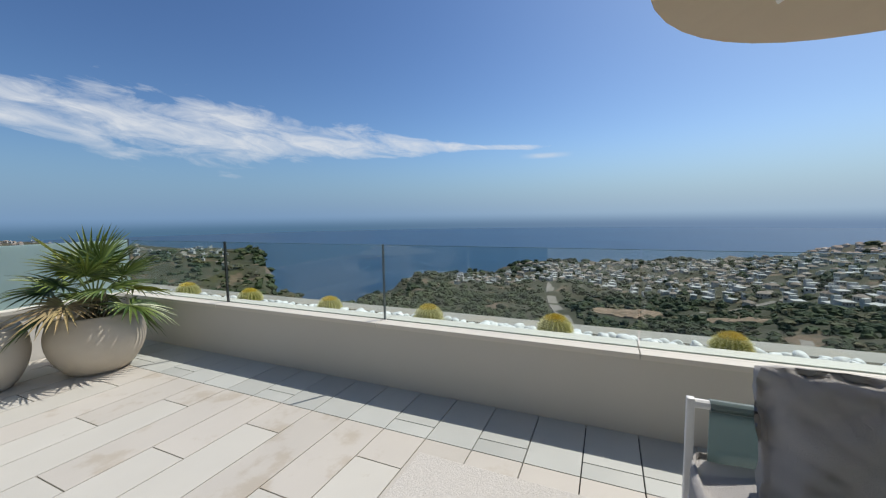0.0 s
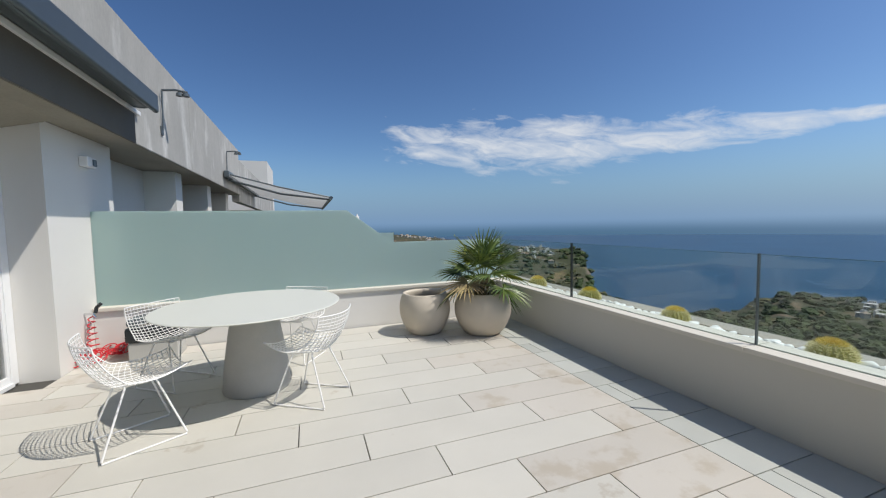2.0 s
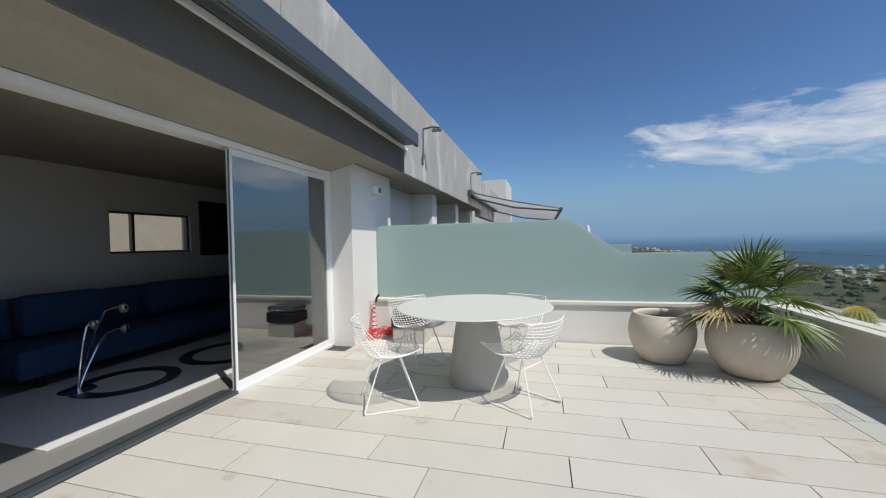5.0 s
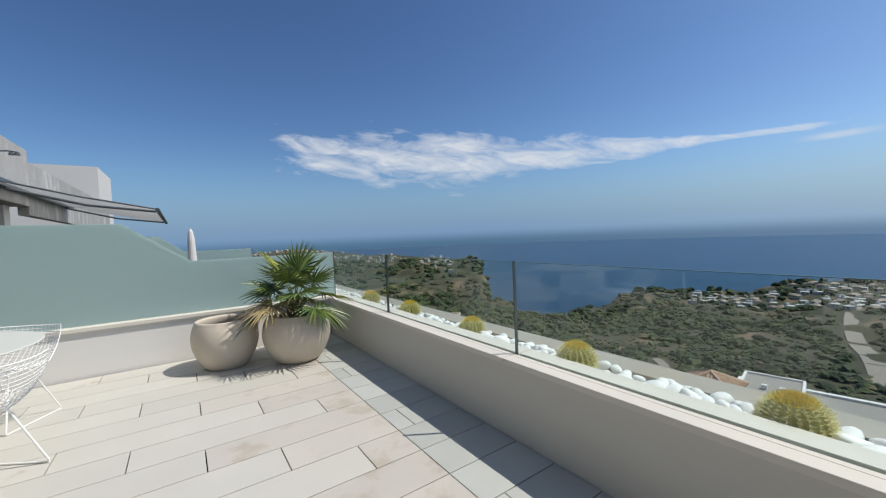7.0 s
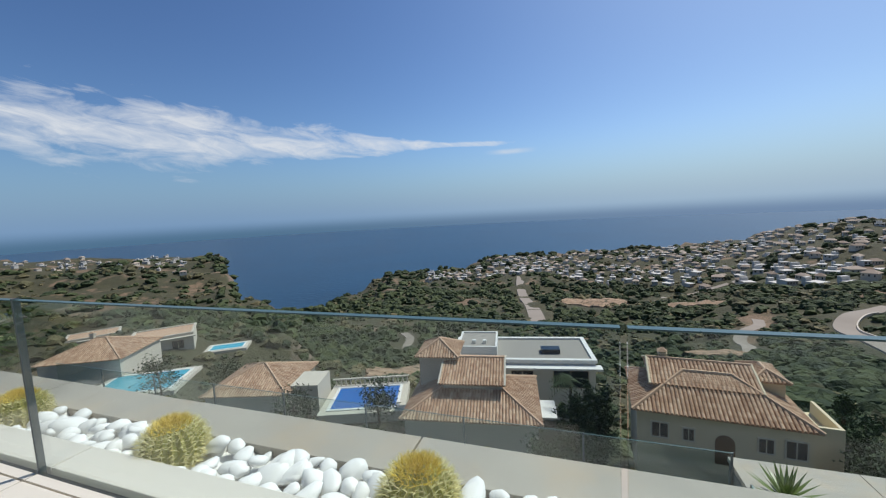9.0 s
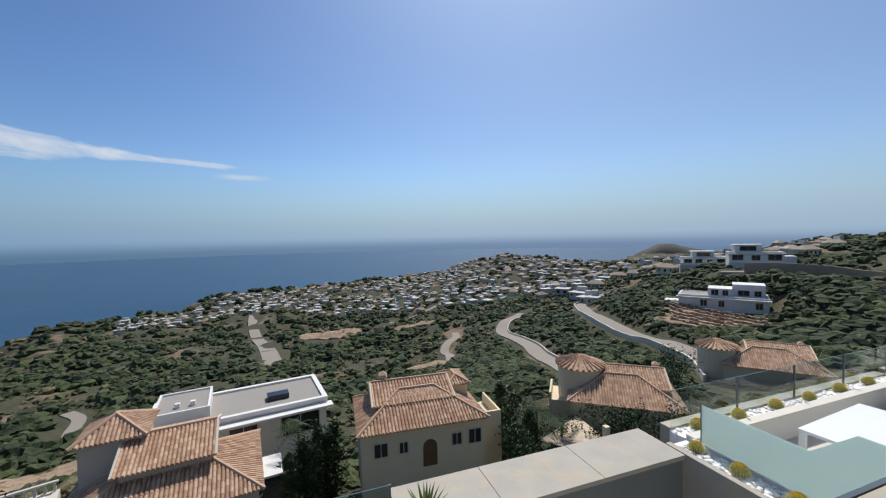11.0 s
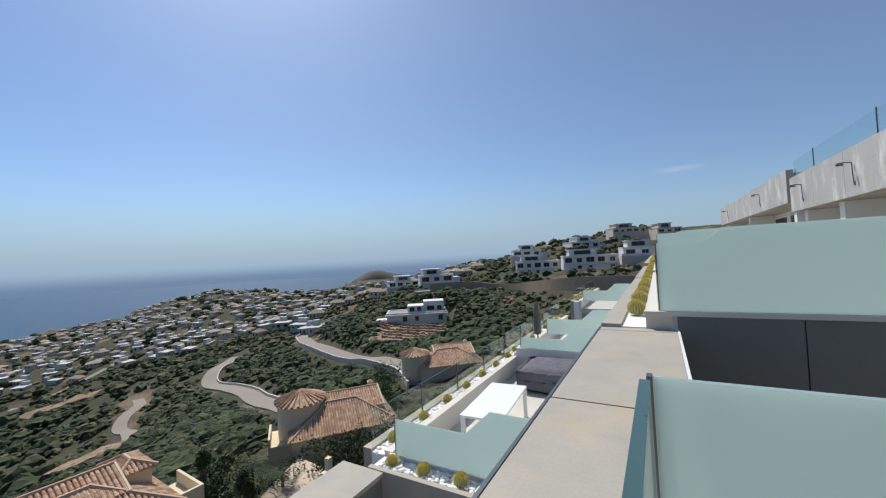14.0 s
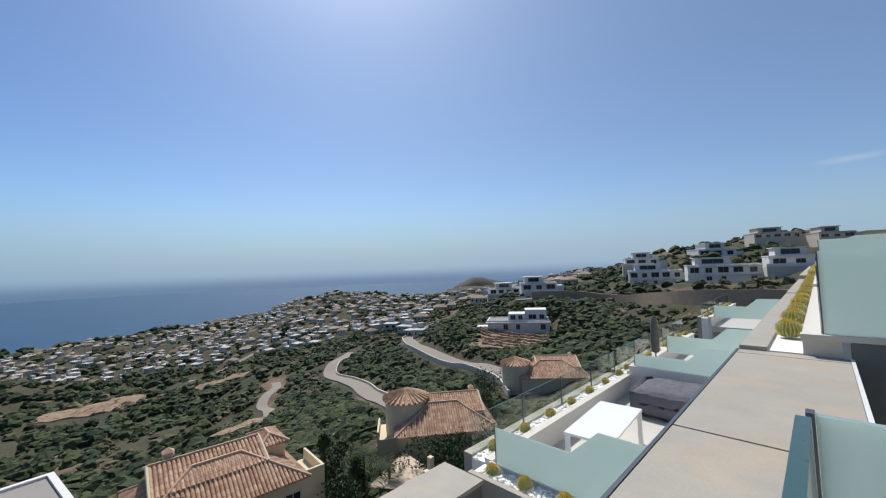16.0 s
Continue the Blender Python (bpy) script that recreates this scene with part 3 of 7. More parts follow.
def beam(name, y0, y1, dz=0.0, cut=2.75):
    """Concrete edge beam in cast lengths with a soffit behind it."""
    w = struct(name, MB().box(FACE - 0.22, FACE, y0, y1, 2.40 + dz, 3.74 + dz), M_BEAM, "weathered grey concrete edge beam above the terraces", "wall")
    # thin darker sheet: tones down bounced light on the beam's underside by colour
    struct("ceiling", MB().box(FACE - 0.222, FACE - 0.002, y0, y1, 2.393 + dz, 2.3985 + dz), M_SOFFIT, "thin added sheet that darkens the edge beam's concrete underside", "ceiling")
    n = max(1, round((y1 - y0) / cut))
    for i in range(n):
        a, b = y0 + (y1 - y0) * i / n, y0 + (y1 - y0) * (i + 1) / n
        part("panel", MB().box(FACE, FACE + 0.012, a + 0.006, b - 0.006, 2.402 + dz, 3.738 + dz, bev=0.004), M_BEAM, w)
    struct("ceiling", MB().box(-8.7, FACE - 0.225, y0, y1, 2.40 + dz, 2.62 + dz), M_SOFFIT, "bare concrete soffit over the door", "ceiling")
    struct("roof", MB().box(-8.7, FACE - 0.225, y0, y1, 3.40 + dz, 3.6 + dz), M_CONC, "flat concrete roof", "roof")


beam("wall_beam", -5.93, 9.4, cut=5.1)
struct("fascia", MB().box(FACE + 0.014, FACE + 0.035, -5.9, 1.88, 2.39, 2.735), M_FASCIA, "dark grey metal fascia on the edge beam", "trim")
struct("fascia_trim", MB().box(FACE + 0.014, FACE + 0.06, -5.9, 2.0, 2.738, 2.785, bev=0.004), M_WHITE, "thin white strip under the awning", "trim")


def rounded(w, h, r, n=6):
    """Outline of a rounded rectangle about the origin."""
    out = []
    for cx, cy, a0 in ((w / 2 - r, h / 2 - r, 0), (-w / 2 + r, h / 2 - r, 90), (-w / 2 + r, -h / 2 + r, 180), (w / 2 - r, -h / 2 + r, 270)):
        out += [(cx + r * math.cos(radians(a0 + 90 * i / n)), cy + r * math.sin(radians(a0 + 90 * i / n))) for i in range(n + 1)]
    return out


TURN_Y = Matrix(((1, 0, 0, 0), (0, 0, 1, 0), (0, 1, 0, 0), (0, 0, 0, 1)))     # prism axis along y
aw = thing("awning", (FACE + 0.13, 0, 2.89), "rolled-up awning in a dark grey metal cassette", "awning")
part("cassette", MB().prism(rounded(0.22, 0.22, 0.08)[::-1], -5.85, 1.76, 0, TURN_Y), M_STEEL, aw)
part("end_cap", MB().prism(rounded(0.23, 0.23, 0.085)[::-1], 1.762, 1.795, 0, TURN_Y), M_STEEL, aw)
part("front_rail", MB().prism(rounded(0.06, 0.21, 0.028)[::-1], -5.8, 1.70, 0, Matrix.Translation((0.17, 0, -0.075)) @ TURN_Y), M_STEEL, aw)
part("bracket", MB().box(-0.128, -0.09, 1.5, 1.6, -0.09, 0.06), M_STEEL, aw)


def wall_lamp(x, y, z, group="lamps along the beam"):
    e = thing("wall_lamp", (x, y, z), "thin dark metal lamp on a bent arm fixed to the beam", "lamp", group)
    part("stem", MB().tube([(0.02, 0, -0.55), (0.03, 0, -0.3), (0.035, 0, 0)], 0.012), M_STEEL, e)
    part("arm", MB().tube([(0.035, 0, 0), (0.2, 0.01, 0.02), (0.34, 0.02, 0.0)], 0.016), M_STEEL, e)
    for dx in (0.24, 0.32):
        part("lamp_head", MB().lathe([(0.012, 0.0), (0.04, -0.02), (0.045, -0.06), (0.02, -0.062)], 12, (dx, 0.015)), M_STEEL, e)
    part("wall_plate", MB().box(0.0, 0.02, -0.04, 0.04, -0.62, -0.5, bev=0.004), M_STEEL, e)


for y in (2.83, 7.35):
    wall_lamp(FACE + 0.012, y, 3.32)
e = thing("motion_sensor", (-5.09, 1.64, 2.117), "small white sensor box on the rendered pier", "sensor")
part("housing", MB().box(0.0, 0.08, -0.09, 0.09, -0.055, 0.055, bev=0.012), M_WHITE, e)
part("lens", MB().box(0.08, 0.092, 0.0, 0.075, -0.04, 0.035, bev=0.008), M_STEEL, e)


# sliding door
def door_leaf(name, y0, y1, x, label):
    e = thing(name, (x, 0, 0), label, "door", kind="structure")
    fr = 0.032
    for a, b, c, d in ((y0, y0 + fr, 0.03, 2.22), (y1 - fr, y1, 0.03, 2.22), (y0 + fr, y1 - fr, 0.03, 0.09), (y0 + fr, y1 - fr, 2.16, 2.22)):
        part("frame", MB().box(-0.02, 0.02, a, b, c, d, bev=0.003), M_WHITE if name == "door_1" else M_STEEL, e)
    g = part("pane", MB().box(-0.005, 0.005, y0 + fr, y1 - fr, 0.09, 2.16), M_DOORGLASS if name == "door_1" else M_WINDOW, e)
    g.visible_shadow = False
    return e


door_leaf("door_1", -0.70, 0.87, DOOR + 0.01, "closed sliding door leaf with tinted glass in a white frame")
door_leaf("door_2", -0.63, 0.85, DOOR - 0.055, "tinted glass door leaf in a dark frame, slid open")
part("seal", MB().box(0.021, 0.026, -0.72, -0.705, 0.03, 2.2), M_STEEL, bpy.data.objects["door_1"])
mb = MB().box(DOOR - 0.12, DOOR + 0.035, 0.872, 0.958, 0, 2.30).box(DOOR - 0.12, DOOR + 0.035, -2.5, -2.43, 0, 2.30).box(DOOR - 0.12, DOOR + 0.035, -2.43, 0.872, 2.225, 2.285)
mb.box(DOOR - 0.03, DOOR + 0.055, -0.70, 0.872, -0.01, 0.028, bev=0.003)
struct("door_sill", MB().box(DOOR - 0.12, DOOR + 0.055, -2.43, -0.702, -0.01, 0.022, bev=0.003), M_STEEL, "dark metal sill of the open door", "sill")
struct("door_frame", mb, M_WHITE, "white aluminium frame and sill of the sliding door", "door frame")
struct("door_rail", MB().box(DOOR - 0.035, DOOR - 0.015, -2.42, 0.87, 0.029, 0.036), M_STEEL, "dark sliding track in the door sill", "trim")
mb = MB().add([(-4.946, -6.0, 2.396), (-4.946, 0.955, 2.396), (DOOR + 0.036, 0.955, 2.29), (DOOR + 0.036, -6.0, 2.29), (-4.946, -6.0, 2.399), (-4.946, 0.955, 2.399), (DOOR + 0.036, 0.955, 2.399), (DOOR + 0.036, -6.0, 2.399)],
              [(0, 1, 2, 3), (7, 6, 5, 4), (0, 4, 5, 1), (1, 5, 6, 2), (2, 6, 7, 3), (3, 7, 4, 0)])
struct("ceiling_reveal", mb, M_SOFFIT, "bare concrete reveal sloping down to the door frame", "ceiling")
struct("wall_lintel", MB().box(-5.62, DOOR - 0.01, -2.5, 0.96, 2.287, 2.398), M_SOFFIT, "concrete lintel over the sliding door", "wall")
struct("wall_house", MB().box(-5.62, DOOR + 0.03, -6.16, -2.502, -0.02, 2.395), M_RENDER, "white rendered house wall", "wall")

# ---- living room behind the door ----
M_ROOM = mat("room_paint", (0.62, 0.61, 0.59), 0.9, var=0.04, bump=0.02)
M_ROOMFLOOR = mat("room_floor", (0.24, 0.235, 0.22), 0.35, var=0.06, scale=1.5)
M_NAVY = mat("navy_fabric", (0.02, 0.05, 0.12), 0.9, var=0.2, scale=30, fine=400, bump=0.2)
M_BLACK = mat("black_gloss", (0.012, 0.012, 0.014), 0.3, var=0.1)
M_CHROME = mat("chrome", (0.75, 0.75, 0.76), 0.12, metal=1.0, var=0.02, bump=0.0)
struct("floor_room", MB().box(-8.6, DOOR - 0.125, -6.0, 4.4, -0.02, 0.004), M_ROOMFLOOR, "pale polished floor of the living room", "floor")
mb = MB().box(-8.62, -8.42, -6.0, 0.32, 0, 2.4).box(-8.62, -8.42, 1.56, 4.4, 0, 2.4).box(-8.62, -8.42, 0.32, 1.56, 0, 1.27).box(-8.62, -8.42, 0.32, 1.56, 1.87, 2.4)
struct("wall_room", mb, M_ROOM, "plain pale wall of the living room with a window", "wall")
struct("wall_room_side", MB().box(-8.42, -5.5, 4.2, 4.4, 0, 2.4).box(-8.42, -5.5, -6.16, -6.0, 0, 2.4).box(-5.62, -5.47, 2.27, 4.4, 0, 2.395), M_ROOM, "plain pale side wall of the living room", "wall")
w = thing("window_1", (-8.5, 0.94, 1.57), "small window in a dark frame at the back of the room", "window", kind="structure")
for a, b, c, d in ((-0.62, -0.58, -0.30, 0.30), (0.58, 0.62, -0.30, 0.30), (-0.58, 0.58, -0.30, -0.27), (-0.58, 0.58, 0.27, 0.30), (-0.29, -0.25, -0.27, 0.27)):
    part("frame", MB().box(-0.03, 0.03, a, b, c, d), M_STEEL, w)
tv = thing("television", (-8.418, 2.13, 1.665), "black flat television on the living room wall", "television")
part("casing", MB().box(0.0, 0.04, -0.42, 0.42, -0.47, 0.47, bev=0.006), M_BLACK, tv)
part("screen", MB().box(0.041, 0.043, -0.40, 0.40, -0.45, 0.45), M_BLACK, tv)
# wall added for the back window's view; darker concrete colour stands in for shade
struct("wall_patio", MB().box(-10.6, -10.4, -4, 6, 0, 3.2), M_CONC, "concrete patio wall added behind the window, its shade put into the colour", "wall")
e = thing("wall_picture", (-8.41, 2.94, 1.60), "large dark blue picture hung on the wall", "picture")
part("canvas", MB().box(0, 0.03, -0.55, 0.55, -0.54, 0.54, bev=0.004), mat("dark_canvas", (0.008, 0.013, 0.03), 0.5, var=0.6, scale=2.5, spread=(0.02, 0.05, 0.10)), e)
e = thing("sofa", (-7.55, 1.4, 0.004), "dark blue corner sofa with loose cushions", "sofa")
part("base", MB().box(-0.75, 0.25, -2.6, 2.4, 0.12, 0.40, bev=0.05), M_NAVY, e)
part("backrest", MB().box(-0.8, -0.5, -2.6, 2.4, 0.40, 0.82, bev=0.08), M_NAVY, e)
part("chaise", MB().box(0.25, 1.2, 1.4, 2.4, 0.12, 0.42, bev=0.05), M_NAVY, e)
for y in (-2.4, 2.2):
    for x in (-0.65, 0.15):
        part("leg", MB().box(x - 0.03, x + 0.03, y - 0.03, y + 0.03, 0, 0.12), M_BLACK, e)
for y in (-1.9, -0.6, 0.7, 1.8):
    part("cushion", MB().box(-0.52, -0.28, y - 0.4, y + 0.4, 0.42, 0.86, bev=0.09), M_NAVY, e)
e = thing("table_lamp", (-6.9, -1.0, 0.004), "floor lamp with thin chrome arms and small globes", "lamp")
part("base", MB().lathe([(0.0, 0), (0.14, 0), (0.14, 0.02), (0.02, 0.03), (0.0, 0.03)], 20), M_CHROME, e)
for i, (dx, dy, h) in enumerate(((0.1, 0.35, 0.75), (0.0, 0.15, 0.62), (-0.1, 0.5, 0.5))):
    part("arm", MB().tube([(dx * s, dy * s, h * math.sin(min(1.0, s * 1.25) * 1.7)) for s in (0.02, 0.2, 0.4, 0.6, 0.8, 1.0)], 0.008), M_CHROME, e)
    part("globe", MB().lathe([(0.0, -0.05), (0.035, -0.035), (0.05, 0), (0.035, 0.035), (0.0, 0.05)], 14, (dx, dy)), M_CHROME, e).location = (0, 0, h * math.sin(1.7) - 0.02)
e = thing("rug", (-6.6, -0.2, 0.005), "white rug with bold black curved bands", "rug")
part("weave", MB().box(-0.8, 0.75, -1.6, 1.5, 0, 0.012, bev=0.004), M_ROOM, e)
for c, r in (((-0.1, -0.5), 0.42), ((0.1, 0.55), 0.5)):
    part("band", MB().lathe([(r - 0.11, 0.012), (r - 0.11, 0.016), (r + 0.02, 0.016), (r + 0.02, 0.012)], 40, c), M_BLACK, e)

# ---- table and wire chairs ----
tb = thing("round_table", (-3.30, -0.10, 0), "large round pale dining table on a conical concrete foot", "table")
part("tabletop", MB().lathe([(0, 0.718), (0.60, 0.718), (0.685, 0.732), (0.70, 0.740), (0.695, 0.745), (0, 0.745)], 72), M_TABLE, tb, smooth=False)
part("pedestal", MB().lathe([(0, 0), (0.265, 0), (0.27, 0.01), (0.252, 0.2), (0.215, 0.45), (0.188, 0.60), (0.178, 0.635), (0.15, 0.655), (0, 0.66)], 48, (0, 0.12)), M_TABLEBASE, tb, smooth=True)
part("collar", MB().lathe([(0.09, 0.658), (0.09, 0.717)], 24, (0, 0.12)), M_WHITEMETAL, tb)


def shell(u, v):
    """The wire seat: u across (-1..1), v from the front edge (0) over the seat to the top of the back (1)."""
    half = 0.235 + 0.035 * math.sin(v * math.pi) if v < 0.55 else 0.262 - 0.02 * (v - 0.55) / 0.45
    if v < 0.5:
        s = v / 0.5
        x, z = 0.23 - 0.40 * s, 0.445 - 0.045 * math.sin(s * math.pi * 0.8) - 0.01 * s
    else:
        s = (v - 0.5) / 0.5
        x, z = -0.17 - 0.115 * math.sin(s * math.pi / 2) - 0.035 * s, 0.409 + 0.295 * s ** 1.15
    dish = (u * u) * (0.055 if v < 0.5 else 0.05)
    z2 = z + dish * (1 - max(0, v - 0.5) * 1.6 if v < 0.9 else 0.2)
    x2 = x + (u * u) * (0.07 if v > 0.5 else 0.07 * v * 2)
    return (x2, u * half, z2)


def wire_chair(at, rz, label):
    e = thing("wire_chair", at, label, "chair", "wire chairs round the table", rz=rz)
    seat, back = MB(), MB()
    for i in range(15):
        u = -1 + 2 * i / 14
        seat.tube([shell(u, v * 0.05) for v in range(0, 11)], 0.0028 if abs(u) < 1 else 0.0045, 4)
        back.tube([shell(u, 0.5 + v * 0.05) for v in range(0, 11)], 0.0028 if abs(u) < 1 else 0.0045, 4)
    for j in range(13):
        seat.tube([shell(-1 + k / 5, 0.5 * j / 12) for k in range(11)], 0.0028 if j else 0.0048, 4)
        if j:
            back.tube([shell(-1 + k / 5, 0.5 + 0.5 * j / 12) for k in range(11)], 0.0028 if j < 12 else 0.0048, 4)
    part("wire_seat", seat, M_WHITEMETAL, e, kind="stuff")
    part("wire_back", back, M_WHITEMETAL, e, kind="stuff")
    for s in (-1, 1):
        y = 0.2 * s
        part("leg", MB().tube([(0.06, y * 0.6, 0.40), (0.19, y, 0.02), (0.18, y, 0.008)], 0.0065, 8), M_WHITEMETAL, e)
        part("leg", MB().tube([(-0.10, y * 0.6, 0.395), (-0.24, y, 0.02), (-0.23, y, 0.008)], 0.0065, 8), M_WHITEMETAL, e)
        part("runner", MB().tube([(0.19, y, 0.0075), (-0.24, y, 0.0075)], 0.0065, 8), M_WHITEMETAL, e)
    part("cross_bar", MB().tube([(0.06, -0.12, 0.40), (0.06, 0.12, 0.40)], 0.006, 8), M_WHITEMETAL, e)
    part("cross_bar", MB().tube([(-0.10, -0.12, 0.395), (-0.10, 0.12, 0.395)], 0.006, 8), M_WHITEMETAL, e)
    return e


ch = wire_chair((-3.92, -0.58, 0), 30, "white wire chair with no cushion beside the round table")
for x, y, r in ((-2.87, -0.37, 147), (-3.98, 0.38, -36), (-3.0, 0.62, 240)):
    copy_thing(ch, pose(x, y, 0, 0, 0, r))

# ---- planters ----
def planter(at, rmax, h, rrim, rbase, label, soil=True):
    e = thing("planter_pot", at, label, "pot", "stoneware pots in the corner")
    prof = [(0, 0), (rbase, 0.0)]
    for i in range(1, 15):
        s = i / 14
        k = math.sin(math.pi * min(1.0, s * 0.98 + 0.02))
        base = rbase + (rrim - rbase) * s
        prof.append((base + (rmax - (rbase + rrim) / 2) * k ** 0.8, h * s))
    r1 = prof[-1][0]
    prof += [(r1 - 0.004, h + 0.016), (r1 - 0.030, h + 0.014), (r1 - 0.042, h - 0.01), (r1 - 0.022, h - 0.07), (r1 + 0.01, h - 0.14)]
    part("body", MB().lathe(prof, 56), M_POT, e, smooth=True)
    part("soil", MB().lathe([(0, h - 0.125), (r1 * 0.5, h - 0.115), (r1 + 0.008, h - 0.13)], 32), M_SOIL, e)
    return e


planter((-1.46, 1.03, 0), 0.318, 0.50, 0.282, 0.19, "empty round sand-coloured stoneware pot on the terrace")
planter((-0.79, 0.72, 0), 0.352, 0.51, 0.30, 0.205, "large round sand-coloured pot holding a fan palm")


def fan_leaf(mb, base, az, el, stem, size, droop, rng, mi):
    """One palmate leaf: a stem, then stiff narrow folded blades spread in a star."""
    d = Vector((math.cos(az) * math.cos(el), math.sin(az) * math.cos(el), math.sin(el)))
    side = Vector((-math.sin(az), math.cos(az), 0))
    pts = [Vector(base) + d * stem * s + Vector((0, 0, -droop * 0.5 * s * s * stem)) for s in (0, 0.2, 0.4, 0.6, 0.8, 1.0)]
    mb.tube(pts, 0.008, 5, 3, r1=0.004)
    tip = pts[-1]
    f = (pts[-1] - pts[-2]).normalized()
    up = f.cross(side).normalized()
    lean = rng.uniform(0.0, 0.3) + 0.5 * droop
    roll = rng.uniform(-0.35, 0.35)
    f = (f * math.cos(lean) - up * math.sin(lean)).normalized()
    side = (side * math.cos(roll) + up * math.sin(roll)).normalized()
    up = f.cross(side).normalized()
    n = 26
    for i in range(n):
        a = radians(-128 + 256 * i / (n - 1)) + rng.uniform(-0.02, 0.02)
        L = size * (0.70 + 0.30 * math.cos(a * 0.7)) * rng.uniform(0.88, 1.06)
        dirv = (f * math.cos(a) + side * math.sin(a)).normalized()
        wv = (side * math.cos(a) - f * math.sin(a)).normalized()
        cup = 0.16 + rng.uniform(-0.04, 0.04)
        bend = droop * rng.uniform(0.15, 0.6)
        vs, fs = [], []
        m = 5
        for k in range(m + 1):
            s = k / m
            p = tip + dirv * L * s + up * (cup * L * s * (1 - 0.5 * s)) + Vector((0, 0, -1)) * (bend * L * s ** 3.0)
            w = 0.0160 * (0.25 + 1.9 * s if s < 0.4 else 1.01 * ((1 - s) / 0.6) ** 0.8 + 0.015) * size / 0.45
            vs += [p - wv * w + up * w * 0.7, p, p + wv * w + up * w * 0.7]
        for k in range(m):
            o = 3 * k
            fs += [(o, o + 1, o + 4, o + 3), (o + 1, o + 2, o + 5, o + 4)]
        mb.add(vs, fs, mi)


def fan_palm(at):
    rng = random.Random(5)
    e = thing("fan_palm", at, "green fan palm with some yellow fronds, growing in a pot", "plant")
    tr = MB().tube([(0, 0, -0.02), (0.01, 0, 0.05), (0.0, 0.01, 0.14), (0.0, 0.0, 0.24)], 0.06, 10, r1=0.035)
    for i in range(26):
        a, z = i * 2.4, 0.0 + i * 0.009
        tr.tube([(0.05 * math.cos(a), 0.05 * math.sin(a), z), (0.085 * math.cos(a), 0.085 * math.sin(a), z + 0.07), (0.10 * math.cos(a), 0.10 * math.sin(a), z + 0.12)], 0.012, 4, r1=0.004)
    part("trunk", tr, M_BARK, e)
    k = 17
    for i in range(k):
        s = i / (k - 1)
        az = i * 2.39996 + 0.4
        el = radians(-4 + 82 * s ** 0.9)
        mi = 0
        if i in (5, 8, 11, 14):
            mi = 1
        if i == 4:
            mi = 2
        leaf = MB()
        fan_leaf(leaf, (0.02 * math.cos(az), 0.02 * math.sin(az), 0.185 + 0.10 * s), az, el, 0.27 + 0.08 * rng.random() + 0.02 * s, 0.36 + 0.06 * rng.random(), 0.46 - 0.36 * s, rng, mi)
        part("frond", leaf, [M_LEAF, M_LEAFY, M_LEAFD, M_LEAF], e, "yellowing frond" if mi == 1 else "dry brown frond" if mi == 2 else "")
    return e


fan_palm((-0.79, 0.72, 0.40))

# ---- cacti and pebbles ----
def cactus(at, r, seed, label="golden barrel cactus with dense yellow spines among white pebbles"):
    rng = random.Random(seed)
    e = thing("barrel_cactus", at, label, "cactus", "barrel cacti along the parapet")
    ribs, body = 20, MB()
    vs, fs, n, rows = [], [], ribs * 2, 11
    for k in range(rows):
        s = k / (rows - 1)
        a = -0.9 + s * (math.pi / 2 + 0.9 - 0.12)
        rr, z = r * math.cos(a), r * 0.92 * (math.sin(a) + 0.78)
        if s > 0.9:
            z -= r * 0.04
        for i in range(n):
            q = rr * (1.0 if i % 2 == 0 else 0.86)
            t = 2 * math.pi * i / n
            vs.append((q * math.cos(t), q * math.sin(t), z))
    for k in range(rows - 1):
        for i in range(n):
            a, b = k * n + i, k * n + (i + 1) % n
            fs.append((a, b, b + n, a + n))
    fs.append(tuple(range((rows - 1) * n, rows * n)))
    body.add(vs, fs)
    part("body", body, M_CACTUS, e)
    sp, wool = MB(), MB()
    for i in range(ribs):
        t = 2 * math.pi * i / ribs
        for k in range(15):
            s = (k + 0.5) / 15
            a = -0.75 + s * (math.pi / 2 + 0.75 - 0.05)
            p = Vector((r * math.cos(a) * math.cos(t), r * math.cos(a) * math.sin(t), r * 0.92 * (math.sin(a) + 0.78)))
            nr = Vector((math.cos(a) * math.cos(t), math.cos(a) * math.sin(t), math.sin(a)))
            top = s > 0.74
            for j in range(9):
                d = (nr + Vector((rng.uniform(-1, 1), rng.uniform(-1, 1), rng.uniform(-0.8, 1))) * 0.85).normalized()
                L = r * rng.uniform(0.22, 0.36)
                w = d.cross(Vector((0.3, 0.5, 0.8))).normalized() * r * 0.013
                w2 = d.cross(w).normalized() * r * 0.013
                (wool if top else sp).add([p + w, p - w * 0.5 + w2, p - w * 0.5 - w2, p + d * L], [(0, 1, 3), (1, 2, 3), (2, 0, 3)])
    part("spines", sp, M_SPINE, e)
    part("crown", wool, M_WOOL, e, "golden yellow crown")
    return e


CY = (1.09, 0.02, -1.08, -2.17, -3.23, -4.32, -5.35)
first = cactus((0.275, CY[4], 0.395), 0.115, 3)
kinds = [first, cactus((0.27, CY[3], 0.395), 0.112, 4), cactus((0.28, CY[2], 0.395), 0.106, 5)]
for i, y in enumerate(CY):
    if i not in (2, 3, 4):
        copy_thing(kinds[i % 3], pose(0.275, y, 0.395, 0, 0, i * 77))


